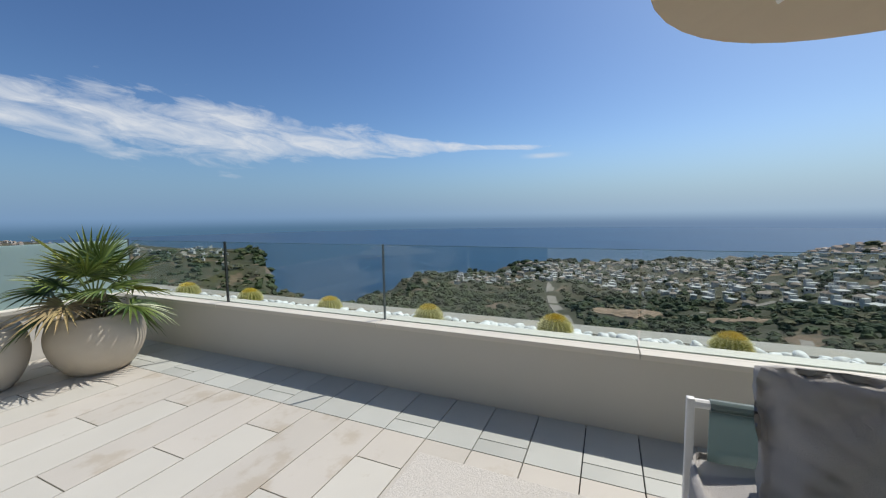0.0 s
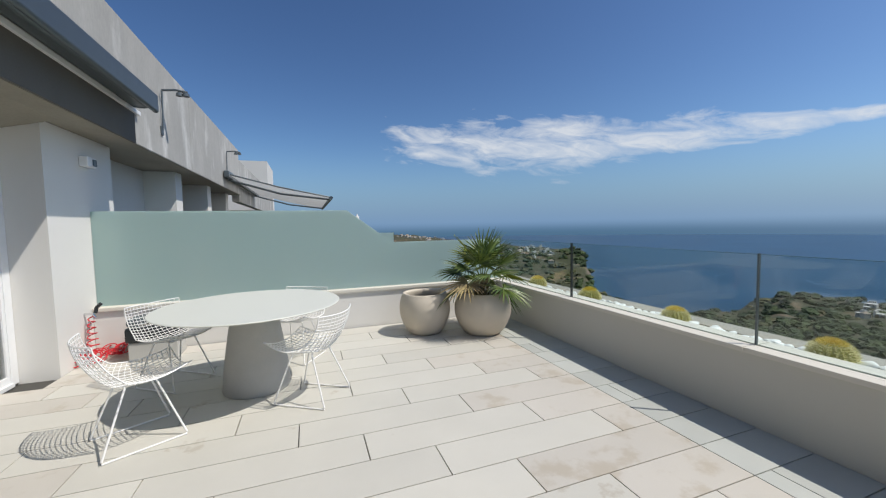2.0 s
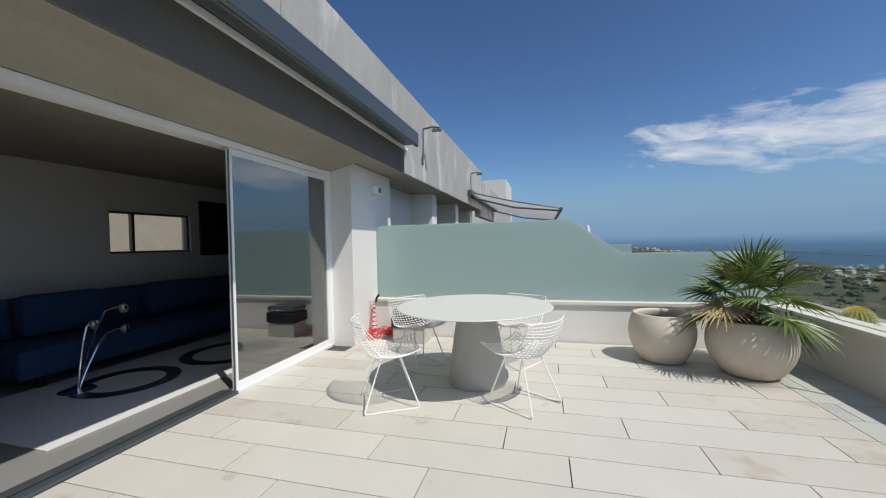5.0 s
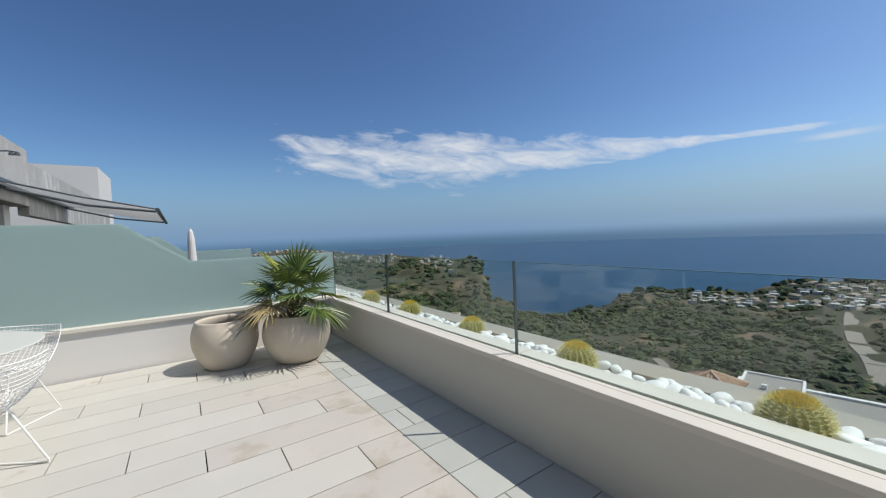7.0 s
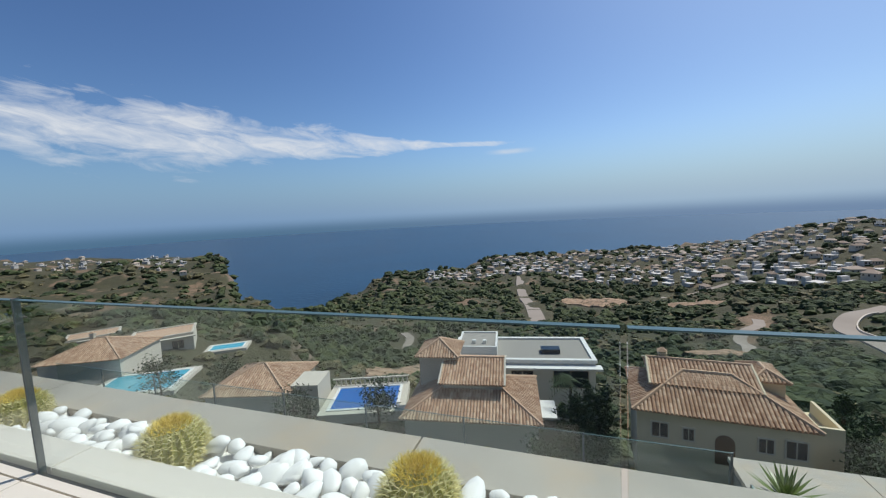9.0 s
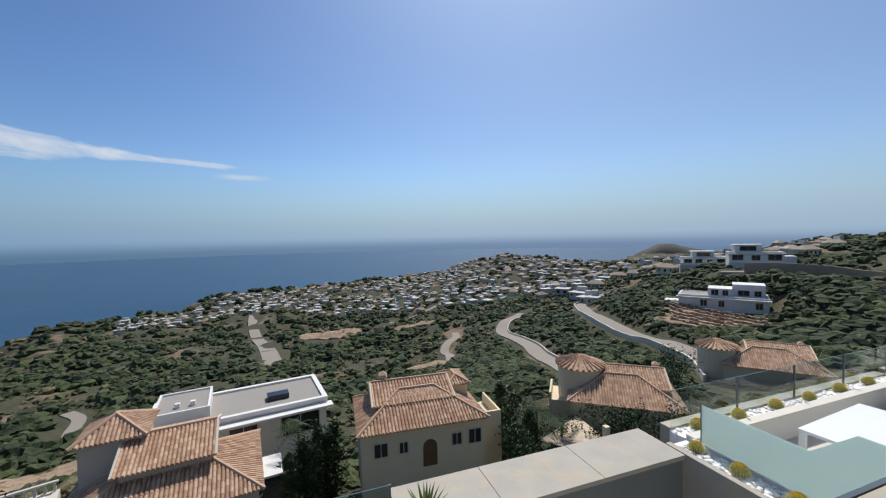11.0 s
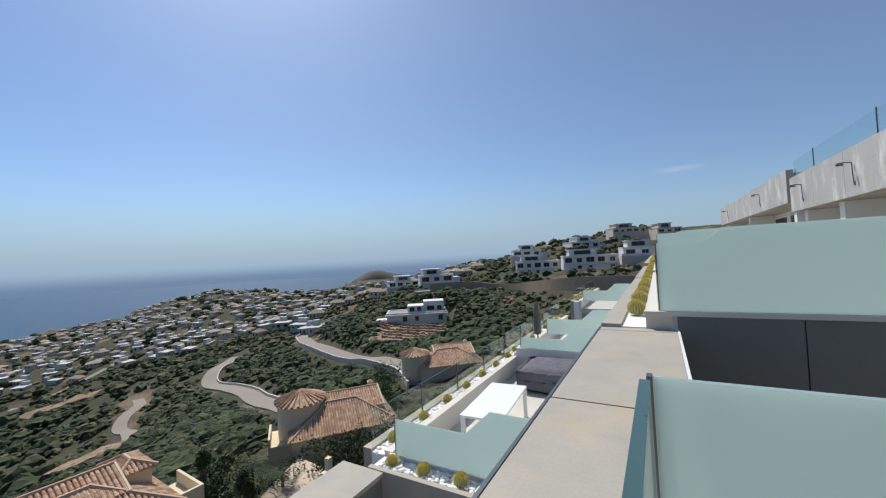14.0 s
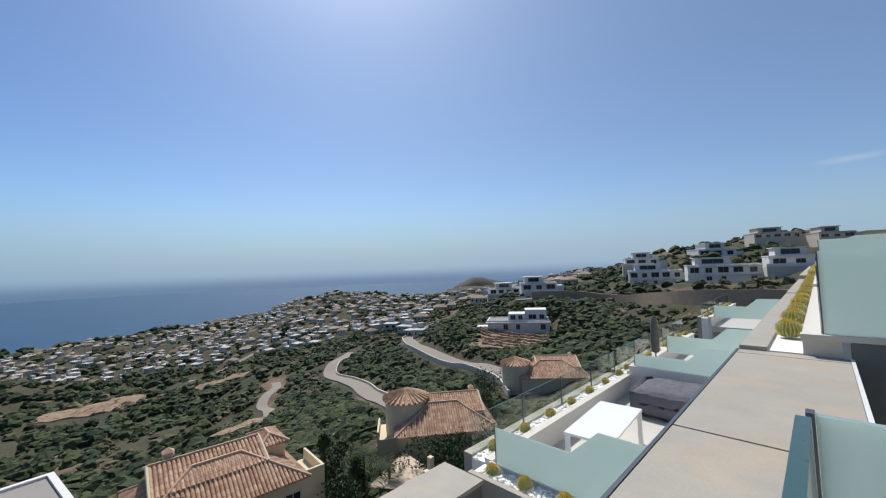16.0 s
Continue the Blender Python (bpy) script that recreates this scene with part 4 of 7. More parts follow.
def pebble_mesh(seed):
    rng = random.Random(seed)
    bm = bmesh.new()
    bmesh.ops.create_icosphere(bm, subdivisions=2, radius=1)
    o = Vector((rng.random() * 50, 0, 0))
    cuts = [(Vector((rng.gauss(0, 1), rng.gauss(0, 1), rng.gauss(0, 1))).normalized(), rng.uniform(0.62, 0.85)) for _ in range(7)]
    for v in bm.verts:
        v.co *= 1 + 0.34 * noise.noise(v.co * 0.9 + o) + 0.09 * noise.noise(v.co * 2.6 + o)
        for d, lim in cuts:
            over = v.co.dot(d) - lim
            if over > 0:
                v.co -= d * over * 0.85
        v.co.z *= 0.72
    me = bpy.data.meshes.new("pebble")
    bm.to_mesh(me)
    bm.free()
    me.polygons.foreach_set("use_smooth", [True] * len(me.polygons))
    me.materials.append(M_PEBBLE)
    return me


PEB = [pebble_mesh(i) for i in range(9)]
rng = random.Random(11)
bed = thing("pebble_bed", (0, 0, 0), "loose white rounded pebbles filling the planter", "pebbles")
spots = []


def pebble_spots(y0, y1, x0, x1, count, z, cy, sz=(0.030, 0.058)):
    """Loosely packed spots that keep clear of the cacti."""
    got, out = 0, []
    for _ in range(count * 30):
        if got >= count:
            break
        s = rng.uniform(*sz)
        x, y = rng.uniform(x0 + s * 0.6, x1 - s * 0.6), rng.uniform(y0, y1)
        if any((x - 0.275 - (x0 - 0.15)) ** 2 + (y - c) ** 2 < (0.10 + s) ** 2 for c in cy):
            continue
        low = [q for q in out if (q[0] - x) ** 2 + (q[1] - y) ** 2 < ((q[3] + s) * 0.80) ** 2]
        if len(low) > 1:
            continue
        h = z + (0.035 if low else 0.0)
        out.append((x, y, h, s))
        got += 1
    return out


for x, y, z, s in pebble_spots(-5.85, -0.3, 0.15, 0.40, 295, 0.415, CY):
    o = new("pebble", PEB[rng.randrange(9)])
    o.parent = bed
    o.matrix_basis = Matrix.LocRotScale((x, y, z), Euler((rng.uniform(-0.4, 0.4), rng.uniform(-0.4, 0.4), rng.uniform(0, 6.3))), (s * rng.uniform(0.9, 1.5), s, s * rng.uniform(0.75, 1.0)))
rest = MB()
PV = [([v.co.copy() for v in m.vertices], [tuple(p.vertices) for p in m.polygons]) for m in PEB]


def scatter_pebbles(mb, spots):
    for x, y, z, s in spots:
        vs, fs = PV[rng.randrange(9)]
        m = Matrix.LocRotScale((x, y, z), Euler((rng.uniform(-0.4, 0.4), rng.uniform(-0.4, 0.4), rng.uniform(0, 6.3))), (s * 1.2, s, s * 0.85))
        mb.add([m @ v for v in vs], fs)


scatter_pebbles(rest, pebble_spots(-0.3, 4.5, 0.15, 0.40, 170, 0.415, CY))
part("pebbles", rest, M_PEBBLE, bed, kind="stuff", smooth=True)
part("bedding", MB().box(0.152, 0.398, Y0, 9.1, COPE - 0.119, 0.41), M_PEBBLE, bed)

# ---- lounge corner ----
M_CUSHION = mat("grey_outdoor_fabric", (0.47, 0.45, 0.43), 0.95, var=0.10, scale=9, fine=300, bump=0.7, bumpd=0.012)
M_MESH = glass_mat("grey_green_mesh", (0.84, 0.90, 0.89), rough=0.5, frost=0.70, body=(0.17, 0.22, 0.215), gloss=0.0)
M_CANVAS = mat("beige_canvas", (0.62, 0.50, 0.37), 0.9, var=0.05, scale=3, fine=400, bump=0.1, bumpd=0.002)
M_RUG = mat("woven_rug", (0.56, 0.53, 0.48), 0.95, var=0.2, scale=60, fine=180, bump=0.6, bumpd=0.006)


def pillow(sx, sy, sz, seed, amp=0.02, pinch=False):
    """A stuffed cushion: a rounded box, creased by noise."""
    bm = bmesh.new()
    bmesh.ops.create_cube(bm, size=2)
    bmesh.ops.subdivide_edges(bm, edges=list(bm.edges), cuts=27, use_grid_fill=True)
    for v in bm.verts:
        x, y, z = v.co
        px, py, pz = abs(x) ** 5, abs(y) ** 5, abs(z) ** 5
        q = Vector((x * sx * (1 - 0.10 * max(py, pz)), y * sy * (1 - 0.06 * max(px, pz)), z * sz * (1 - 0.08 * max(px, py))))
        q.x *= 0.55 + 0.45 * (1 - y ** 6) * (1 - z ** 6) if abs(x) > 0.9 else 1
        if pinch:
            t = math.sqrt(max(0.0, 1 - abs(y) ** 4)) * math.sqrt(max(0.0, 1 - abs(z) ** 4))
            q.x = x * sx * (0.14 + 0.86 * t)
            q.y *= 1 - 0.05 * (1 - abs(z) ** 2)
            q.z *= 1 - 0.06 * (1 - abs(y) ** 2)
        n = noise.fractal((q.x * 3 + seed, q.y * 5, q.z * 9 + q.y * 4), 1, 2, 3) + 0.7 * abs(noise.noise((q.y * 7 + seed, q.z * 16 - q.y * 9, 2)))
        crease = (1 - abs(noise.noise((q.y * 4 + seed, q.z * 9 - q.y * 6, 5)))) ** 5
        q.x += (amp * n - amp * 0.9 * crease) * (1 if x > 0 else -1)
        v.co = q
    mb = MB()
    mb.merge(bm)
    return mb


sf = thing("outdoor_sofa", (-1.0, -3.88, 0), "white metal outdoor sofa with grey-green mesh back and grey cushions", "sofa")
LEN = 1.85
for x in (-0.72, 0.0):
    for y in (0.0, -LEN):
        part("leg", MB().box(x - 0.014, x + 0.014, y - 0.014, y + 0.014, 0, 0.665 if x == 0.0 else 0.30, bev=0.006), M_WHITEMETAL, sf)
part("seat_frame", MB().box(-0.72, 0.0, -LEN, 0.0, 0.24, 0.29, bev=0.006), M_WHITEMETAL, sf)
part("top_rail", MB().tube([(0, 0.0, 0.645), (0, -LEN, 0.645)], 0.017, 10), M_WHITEMETAL, sf)
part("mesh_back", MB().box(-0.004, 0.004, -LEN + 0.04, -0.06, 0.27, 0.655), M_MESH, sf)
part("mesh_fold", MB().tube([(0, -LEN + 0.04, 0.645), (0, -0.06, 0.645)], 0.022, 10), M_MESH, sf)
s1 = part("seat_cushion", pillow(0.09, 0.95, 0.38, 1.0, 0.008), M_CUSHION, sf, smooth=True)
s1.matrix_basis = pose(-0.34, -0.93, 0.385, 0, 90, 0)
for i, y in enumerate((-0.53, -1.36)):
    c = part("back_cushion", pillow(0.125, 0.43, 0.26, 4.0 + 3 * i, 0.034, True), M_CUSHION, sf, smooth=True)
    c.matrix_basis = pose(-0.15, y - 0.04, 0.61, 0, 14, 0)

um = thing("parasol", (-1.66, -4.93, -0.2), "large beige parasol with rounded corners over the sofa", "parasol")
outl = rounded(2.5, 2.5, 0.85, 10)
cv = MB()
k = len(outl)
cv.add([(x, y, 2.28) for x, y in outl] + [(x, y, 2.31) for x, y in outl] + [(0, 0, 2.62), (0, 0, 2.59)],
       [(i, (i + 1) % k, (i + 1) % k + k, i + k) for i in range(k)] + [(i + k, (i + 1) % k + k, 2 * k) for i in range(k)] + [((i + 1) % k, i, 2 * k + 1) for i in range(k)])
part("canopy", cv, M_CANVAS, um)
part("pole", MB().tube([(0, 0, 0.25), (0, 0, 2.6)], 0.03, 12), M_WHITEMETAL, um)
part("base_plate", MB().lathe([(0, 0.214), (0.32, 0.214), (0.32, 0.25), (0.05, 0.27), (0, 0.27)], 32), M_STEEL, um)
for i in range(8):
    a = math.pi / 4 * i
    part("rib", MB().tube([(0, 0, 2.57), (1.15 * math.cos(a), 1.15 * math.sin(a), 2.29)], 0.01, 6), M_WHITEMETAL, um)
rg = thing("outdoor_rug", (-1.75, -4.02, 0.0), "flat woven pale outdoor rug on the tiles", "rug")
part("weave", MB().box(-0.95, 0.95, -1.4, 1.4, 0.002, 0.014, bev=0.004), M_RUG, rg)

# ---- things along the end wall ----
M_RED = mat("red_hose", (0.55, 0.02, 0.03), 0.35, var=0.1, bump=0.0)
M_TEAL = mat("black_plastic", (0.015, 0.018, 0.02), 0.4, var=0.15)
hs = thing("coiled_hose", (-5.05, 1.42, 0), "red coiled garden hose hanging from a tap on the pier", "hose")
pts = []
for i in range(120):
    s = i / 119
    a = s * 2 * math.pi * 7
    pts.append((0.02 + 0.035 * math.cos(a) * (0.6 + s), 0.05 * math.sin(a) * (0.6 + s), 0.48 - 0.44 * s))
part("hanging_coil", MB().tube(pts, 0.006, 5), M_RED, hs)
rr = random.Random(3)
pile = []
for i in range(420):
    a = i * 0.34
    pile.append((0.10 + 0.13 * math.sin(i * 0.031) + 0.05 * math.cos(a), -0.03 + 0.17 * math.cos(i * 0.023) + 0.05 * math.sin(a), 0.012 + 0.05 * abs(math.sin(i * 0.11)) + 0.03 * (1 + math.sin(a))))
part("hose_pile", MB().tube(pile, 0.006, 5), M_RED, hs)
part("tap", MB().tube([(-0.04, 0, 0.50), (0.04, 0, 0.50), (0.06, 0, 0.46)], 0.012, 8), M_CHROME, hs)
part("spray_nozzle", MB().tube([(0.05, 0.02, 0.50), (0.06, 0.03, 0.56), (0.10, 0.03, 0.60)], 0.018, 8), M_TEAL, hs)
bx = thing("portable_grill", (-4.42, 1.32, 0), "black portable grill with a metal lid on a pale stand", "grill")
part("stand", MB().box(-0.22, 0.22, -0.15, 0.15, 0, 0.20, bev=0.01), M_TABLEBASE, bx)
part("body", MB().box(-0.24, 0.24, -0.17, 0.17, 0.202, 0.36, bev=0.03), M_TEAL, bx)
part("lid", MB().box(-0.23, 0.23, -0.16, 0.16, 0.362, 0.45, bev=0.04), M_STEEL, bx)
part("handle", MB().tube([(-0.1, -0.17, 0.39), (-0.1, -0.20, 0.40), (0.1, -0.20, 0.40), (0.1, -0.17, 0.39)], 0.009, 6), M_CHROME, bx)
wl = thing("wall_light", (-1.10, 1.60, 0.36), "small square pale wall light on the low wall", "lamp")
part("housing", MB().box(-0.05, 0.05, -0.06, 0.0, -0.07, 0.07, bev=0.008), M_CONC, wl)
part("socket_plate", MB().box(-0.03, 0.03, -0.066, -0.06, -0.05, 0.05), M_STEEL, wl)

# ---- next homes along the row ----
def far_front(y0, y1, dz, tag):
    """House wall with piers and dark sliding doors under the beam of another home."""
    w = struct("wall_front_" + tag, MB().box(-6.4, -6.2, y0, y1, dz - 0.02, dz + 2.395), M_RENDER, "white house wall set back under the beam", "wall")
    n = 3
    for i in range(n):
        a, b = y0 + 0.9 + (y1 - y0 - 1.2) * i / n, y0 + 0.3 + (y1 - y0 - 1.2) * (i + 1) / n
        g = part("window_pane", MB().box(-6.198, -6.19, a, b, dz + 0.05, dz + 2.15), M_BLACK, w)
        part("window_frame", MB().box(-6.198, -6.16, a - 0.06, a, dz + 0.02, dz + 2.2).box(-6.198, -6.16, b, b + 0.06, dz + 0.02, dz + 2.2).box(-6.198, -6.16, a, b, dz + 2.15, dz + 2.21), M_WHITE, w)
    for y in ((y0 + 0.52 if tag != "n" else y0 + 2.6), (y0 + y1) / 2 + (1.2 if tag == "n" else 0), y1 - 0.35):
        struct("wall_pier_" + tag, MB().box(-6.19, -5.0, y - 0.18, y + 0.18, dz - 0.02, dz + 2.395), M_RENDER, "white pier between two doors", "wall")


far_front(1.95, 9.3, 0.0, "n")
aw2 = thing("open_awning", (FACE + 0.05, 8.0, 2.72), "white cloth awning pulled out on dark folding arms", "awning")
mbx = MB()
cloth = []
for i in range(9):
    s = i / 8
    cloth += [(0.02 + 2.43 * s, -1.0, -0.55 * s - 0.05 * math.sin(math.pi * s)), (0.02 + 2.43 * s, 5.0, -0.55 * s - 0.05 * math.sin(math.pi * s))]
mbx.add(cloth, [(2 * i, 2 * i + 2, 2 * i + 3, 2 * i + 1) for i in range(8)])
part("cloth", mbx, AWN, aw2)
part("front_bar", MB().tube([(2.47, -1.05, -0.57), (2.47, 5.05, -0.57)], 0.045, 10), M_STEEL, aw2)
part("side_seam", MB().tube([(0.02, -1.0, 0.005), (1.2, -1.0, -0.30), (2.45, -1.0, -0.55)], 0.02, 6), M_STEEL, aw2)
for y in (-0.6, 4.5):
    part("folding_arm", MB().tube([(0.0, y, -0.1), (1.2, y + 0.25, -0.42), (2.42, y, -0.58)], 0.028, 8), M_STEEL, aw2)
part("cassette", MB().box(-0.02, 0.10, -1.1, 5.1, -0.09, 0.07, bev=0.02), M_STEEL, aw2)
pc = thing("closed_parasol", (-1.62, 6.3, 0), "closed pale parasol standing on a terrace", "parasol")
part("pole", MB().tube([(0, 0, 0), (0, 0, 1.66)], 0.025, 8), M_STEEL, pc)
part("canopy", MB().lathe([(0.03, 0.55), (0.07, 0.62), (0.085, 1.0), (0.07, 1.45), (0.045, 1.62), (0.0, 1.70)], 14), M_RENDER, pc)
struct("wall_roof_box", MB().box(-8.0, FACE - 0.1, 20.0, 24.0, 2.4, 5.15), M_RENDER, "white stair tower on the roof", "wall")
struct("wall_beam_far", MB().box(FACE - 0.22, FACE - 0.03, 9.41, 22.0, 2.2, 3.5), M_BEAM, "weathered concrete beam of the next homes", "wall")

# southern pair, a little higher up the slope
def south_home(y1, y0, dz, tag):
    beam("wall_beam_" + tag, y0, y1, dz - 0.12)
    struct("floor_" + tag, MB().box(-6.3, -0.05, y0, y1, dz - 0.3, dz), M_TILE, "pale tiled terrace floor of another home", "floor")
    struct("wall_parapet_" + tag, MB().box(WALL_IN, 0.14, y0, y1, dz - 2.6, dz + COPE), M_COPE, "low pale parapet of another home", "wall")
    far_front(y0, y1, dz - 0.12, tag)
    for i in range(2):
        wall_lamp(FACE + 0.012, y0 + (y1 - y0) * (0.2 + 0.55 * i), 3.3 + dz - 0.12)
    for i in range(4):
        g = pane(y1 - (y1 - y0) * (i + 1) / 4, y1 - (y1 - y0) * i / 4, dz + COPE, dz + 1.14, 0.0, "clear glass panel on another home's parapet")
    mb = MB().box(0.40, 0.62, y0, y1, -2.2, 0.45 + dz * 0.3, bev=0.004)
    struct("planter_wall_" + tag, mb, M_CONC, "grey concrete outer edge of another home's planter", "wall")
    struct("planter_bed_" + tag, MB().box(0.14, 0.40, y0, y1, -2.2, 0.42 + dz * 0.3), M_PEBBLE, "white pebble bed of another home's planter", "planter")
    y = y1 - 0.85
    while y > y0:
        copy_thing(kinds[int(abs(y) * 7) % 3], pose(0.27, y, 0.44 + dz * 0.3, 0, 0, y * 50))
        y -= 1.08


def south_screen(y, dz, low=1.28, high=1.41):
    e = thing("privacy_screen", (0, y, dz), "tall frosted glass screen of another home", "glass screen", "frosted privacy screens")
    poly = [(-4.97, COPE), (-4.97, high), (-0.62, high), (-0.46, low), (-0.012, low), (-0.012, COPE)]
    part("frosted_pane", MB().prism(poly[::-1], -0.008, 0.008, 0, TURN_Y), M_FROST, e)
    part("end_seal", MB().box(-0.011, 0.0, -0.012, 0.012, COPE, low), M_STEEL, e)


S = -10.15
south_home(S, S - 7.5, 0.14, "s")
south_home(S - 7.5, S - 15.0, 0.20, "ss")
south_home(S - 15.4, S - 34, 0.62, "sss")
south_screen(S - 0.0, 0.14)
south_screen(S - 7.5, 0.30, 1.45, 1.5)
mb = MB()
for a, b in ((-4.97, -3.72), (-3.72, -2.47), (-2.47, -1.22), (-1.22, -0.17)):
    mb.box(a + 0.006, b - 0.006, S + 0.005, S + 0.03, -2.6, 0.60)
mb.box(-4.97, -0.17, S + 0.0005, S + 0.004, -2.6, 0.59)
struct("wall_well_south", mb, M_DARKWALL, "dark grey clad wall of the light well", "wall")
struct("coping_well_south", MB().box(-4.97, 0.15, S - 0.05, S + 0.06, 0.605, 0.655, bev=0.004), M_COPE, "pale coping over the dark cladding", "coping")
mb = MB()
for a, b in ((-4.97, -3.72), (-3.72, -2.47), (-2.47, -1.22), (-1.22, -0.17)):
    mb.box(a + 0.006, b - 0.006, -6.19, -6.165, -2.6, 0.48)
struct("wall_well_north", mb, M_DARKWALL, "dark grey clad wall of the light well", "wall")
struct("wall_well_back", MB().box(-5.2, -4.98, S, -6.16, -2.6, 2.4), M_DARKWALL, "dark rear wall of the light well", "wall")
struct("floor_well", MB().box(-5.0, -0.12, S, -6.23, -2.75, -2.6), M_CONC, "concrete floor of the light well", "floor")
beam("wall_beam_well", S + 0.01, -5.95, 0.0)
rail = thing("roof_balustrade", (0, 0, 0), "clear glass balustrade on the roof edge", "balustrade")
for i in range(6):
    y = -12.0 - 2.2 * i
    g = part("pane", MB().box(FACE - 0.16, FACE - 0.148, y - 2.18, y, 3.78, 4.5), M_GLASS, rail)
    if i % 2:
        part("post", MB().box(FACE - 0.165, FACE - 0.14, y - 0.012, y + 0.012, 3.7, 4.55), M_STEEL, rail)

# ---- lower terraces ----
LZ, LX = -2.62, 4.42              # floor and inner parapet face of the lower row


def lower_home(y0, y1, tag, dz=0.0):
    z = LZ + dz
    struct("floor_low_" + tag, MB().box(-0.1, LX, y0, y1, z - 0.3, z), M_TILE, "pale tiled floor of a lower terrace", "floor")
    struct("wall_low_" + tag, MB().box(LX, LX + 0.14, y0, y1, z - 2.6, z + COPE - 0.03), M_RENDER, "low white parapet of a lower terrace", "wall")
    struct("coping_low_" + tag, MB().box(LX - 0.03, LX + 0.15, y0, y1, z + COPE - 0.028, z + COPE, bev=0.004), M_COPE, "cream coping of a lower terrace", "coping")
    struct("planter_bed_low_" + tag, MB().box(LX + 0.14, LX + 0.46, y0, y1, z - 2.6, z + COPE - 0.09), M_PEBBLE, "white pebble bed beside a lower terrace", "planter")
    struct("planter_wall_low_" + tag, MB().box(LX + 0.46, LX + 0.66, y0, y1, z - 6.0, z + COPE - 0.04), M_CONC, "concrete outer edge of the lower planter", "wall")
    st = MB()
    scatter_pebbles(st, [(LX + 0.16 + rng.random() * 0.28, rng.uniform(y0, y1), z + COPE - 0.085, rng.uniform(0.03, 0.06)) for _ in range(int((y1 - y0) * 22))])
    solid("pebble_strip", st, M_PEBBLE, "white pebbles in the lower planter", "pebbles", kind="stuff", smooth=True)
    n = max(1, round((y1 - y0) / 1.75))
    for i in range(n):
        a, b = y0 + (y1 - y0) * i / n, y0 + (y1 - y0) * (i + 1) / n
        g = pane(a, b, z + COPE - 0.06, z + 1.16, LX + 0.44, "clear glass panel along a lower terrace")
        part("seal_post", MB().box(-0.014, 0.014, a - 0.012, a + 0.012, z + COPE - 0.06, z + 1.165), M_STEEL, g)
    y = y1 - 0.5
    while y > y0:
        copy_thing(kinds[int(abs(y) * 7) % 3], pose(LX + 0.30, y, z + COPE - 0.10, 0, 0, y * 50))
        y -= 1.08


def lower_screen(y, dz=0.0):
    e = thing("privacy_screen", (0, y, LZ + dz), "stepped frosted glass screen between the lower terraces", "glass screen", "frosted privacy screens")
    poly = [(0.64, COPE), (0.64, 1.56), (2.40, 1.56), (2.85, 1.14), (LX - 0.15, 1.14), (LX - 0.15, COPE)]
    part("frosted_pane", MB().prism(poly[::-1], -0.008, 0.008, 0, TURN_Y), M_FROST, e)
    part("end_seal", MB().box(LX - 0.15, LX - 0.135, -0.012, 0.012, COPE, 1.145), M_STEEL, e)


def side_planter(y0, y1, dz, tag):
    """Planter strip along the lower light well with three cacti."""
    z = LZ + dz
    struct("planter_side_" + tag, MB().box(2.55, LX + 0.1, y0, y1, z - 0.3, z + COPE - 0.08), M_PEBBLE, "white pebble planter along the lower light well", "planter")
    struct("coping_side_" + tag, MB().box(0.64, 2.54, y0, y1, z - 0.3, z + COPE, bev=0.004), M_COPE, "cream coping beside the lower light well", "coping")
    struct("wall_side_" + tag, MB().box(0.64, LX - 0.0, y0 - 0.05, y0, z - 0.3, z + COPE - 0.01), M_RENDER, "low wall under the lower screen", "wall")
    struct("kerb_side_" + tag, MB().box(0.64, LX + 0.1, y1, y1 + 0.1, z - 0.3, z + COPE - 0.03), M_CONC, "grey kerb of the lower light well", "kerb")
    st = MB()
    scatter_pebbles(st, [(rng.uniform(2.6, LX), rng.uniform(y0 + 0.04, y1 - 0.04), z + COPE - 0.06, rng.uniform(0.03, 0.055)) for _ in range(130)])
    solid("pebble_strip", st, M_PEBBLE, "white pebbles in the side planter", "pebbles", kind="stuff", smooth=True)
    for i, x in enumerate((2.85, 3.55, 4.2)):
        copy_thing(kinds[i], pose(x, (y0 + y1) / 2, z + COPE - 0.09, 0, 0, x * 40))


L0 = -10.70
lower_home(L0 - 7.0, L0, "s")
lower_home(L0 - 15.5, L0 - 7.2, "ss", 0.05)
lower_home(L0 - 28.0, L0 - 19.5, "sss", 0.35)
lower_home(-5.6, 9.0, "n", -0.5)
lower_screen(L0 + 0.02)
lower_screen(L0 - 7.1)
lower_screen(L0 - 10.6, 0.05)
lower_screen(L0 - 19.5, 0.35)
lower_screen(-5.6, -0.5)
side_planter(L0 + 0.05, L0 + 0.42, 0, "s")
struct("wall_low_end", MB().box(0.64, LX, L0 - 7.1, L0 - 7.0, LZ - 0.3, LZ + 0.78), M_RENDER, "grey end wall of the lower terrace", "wall")
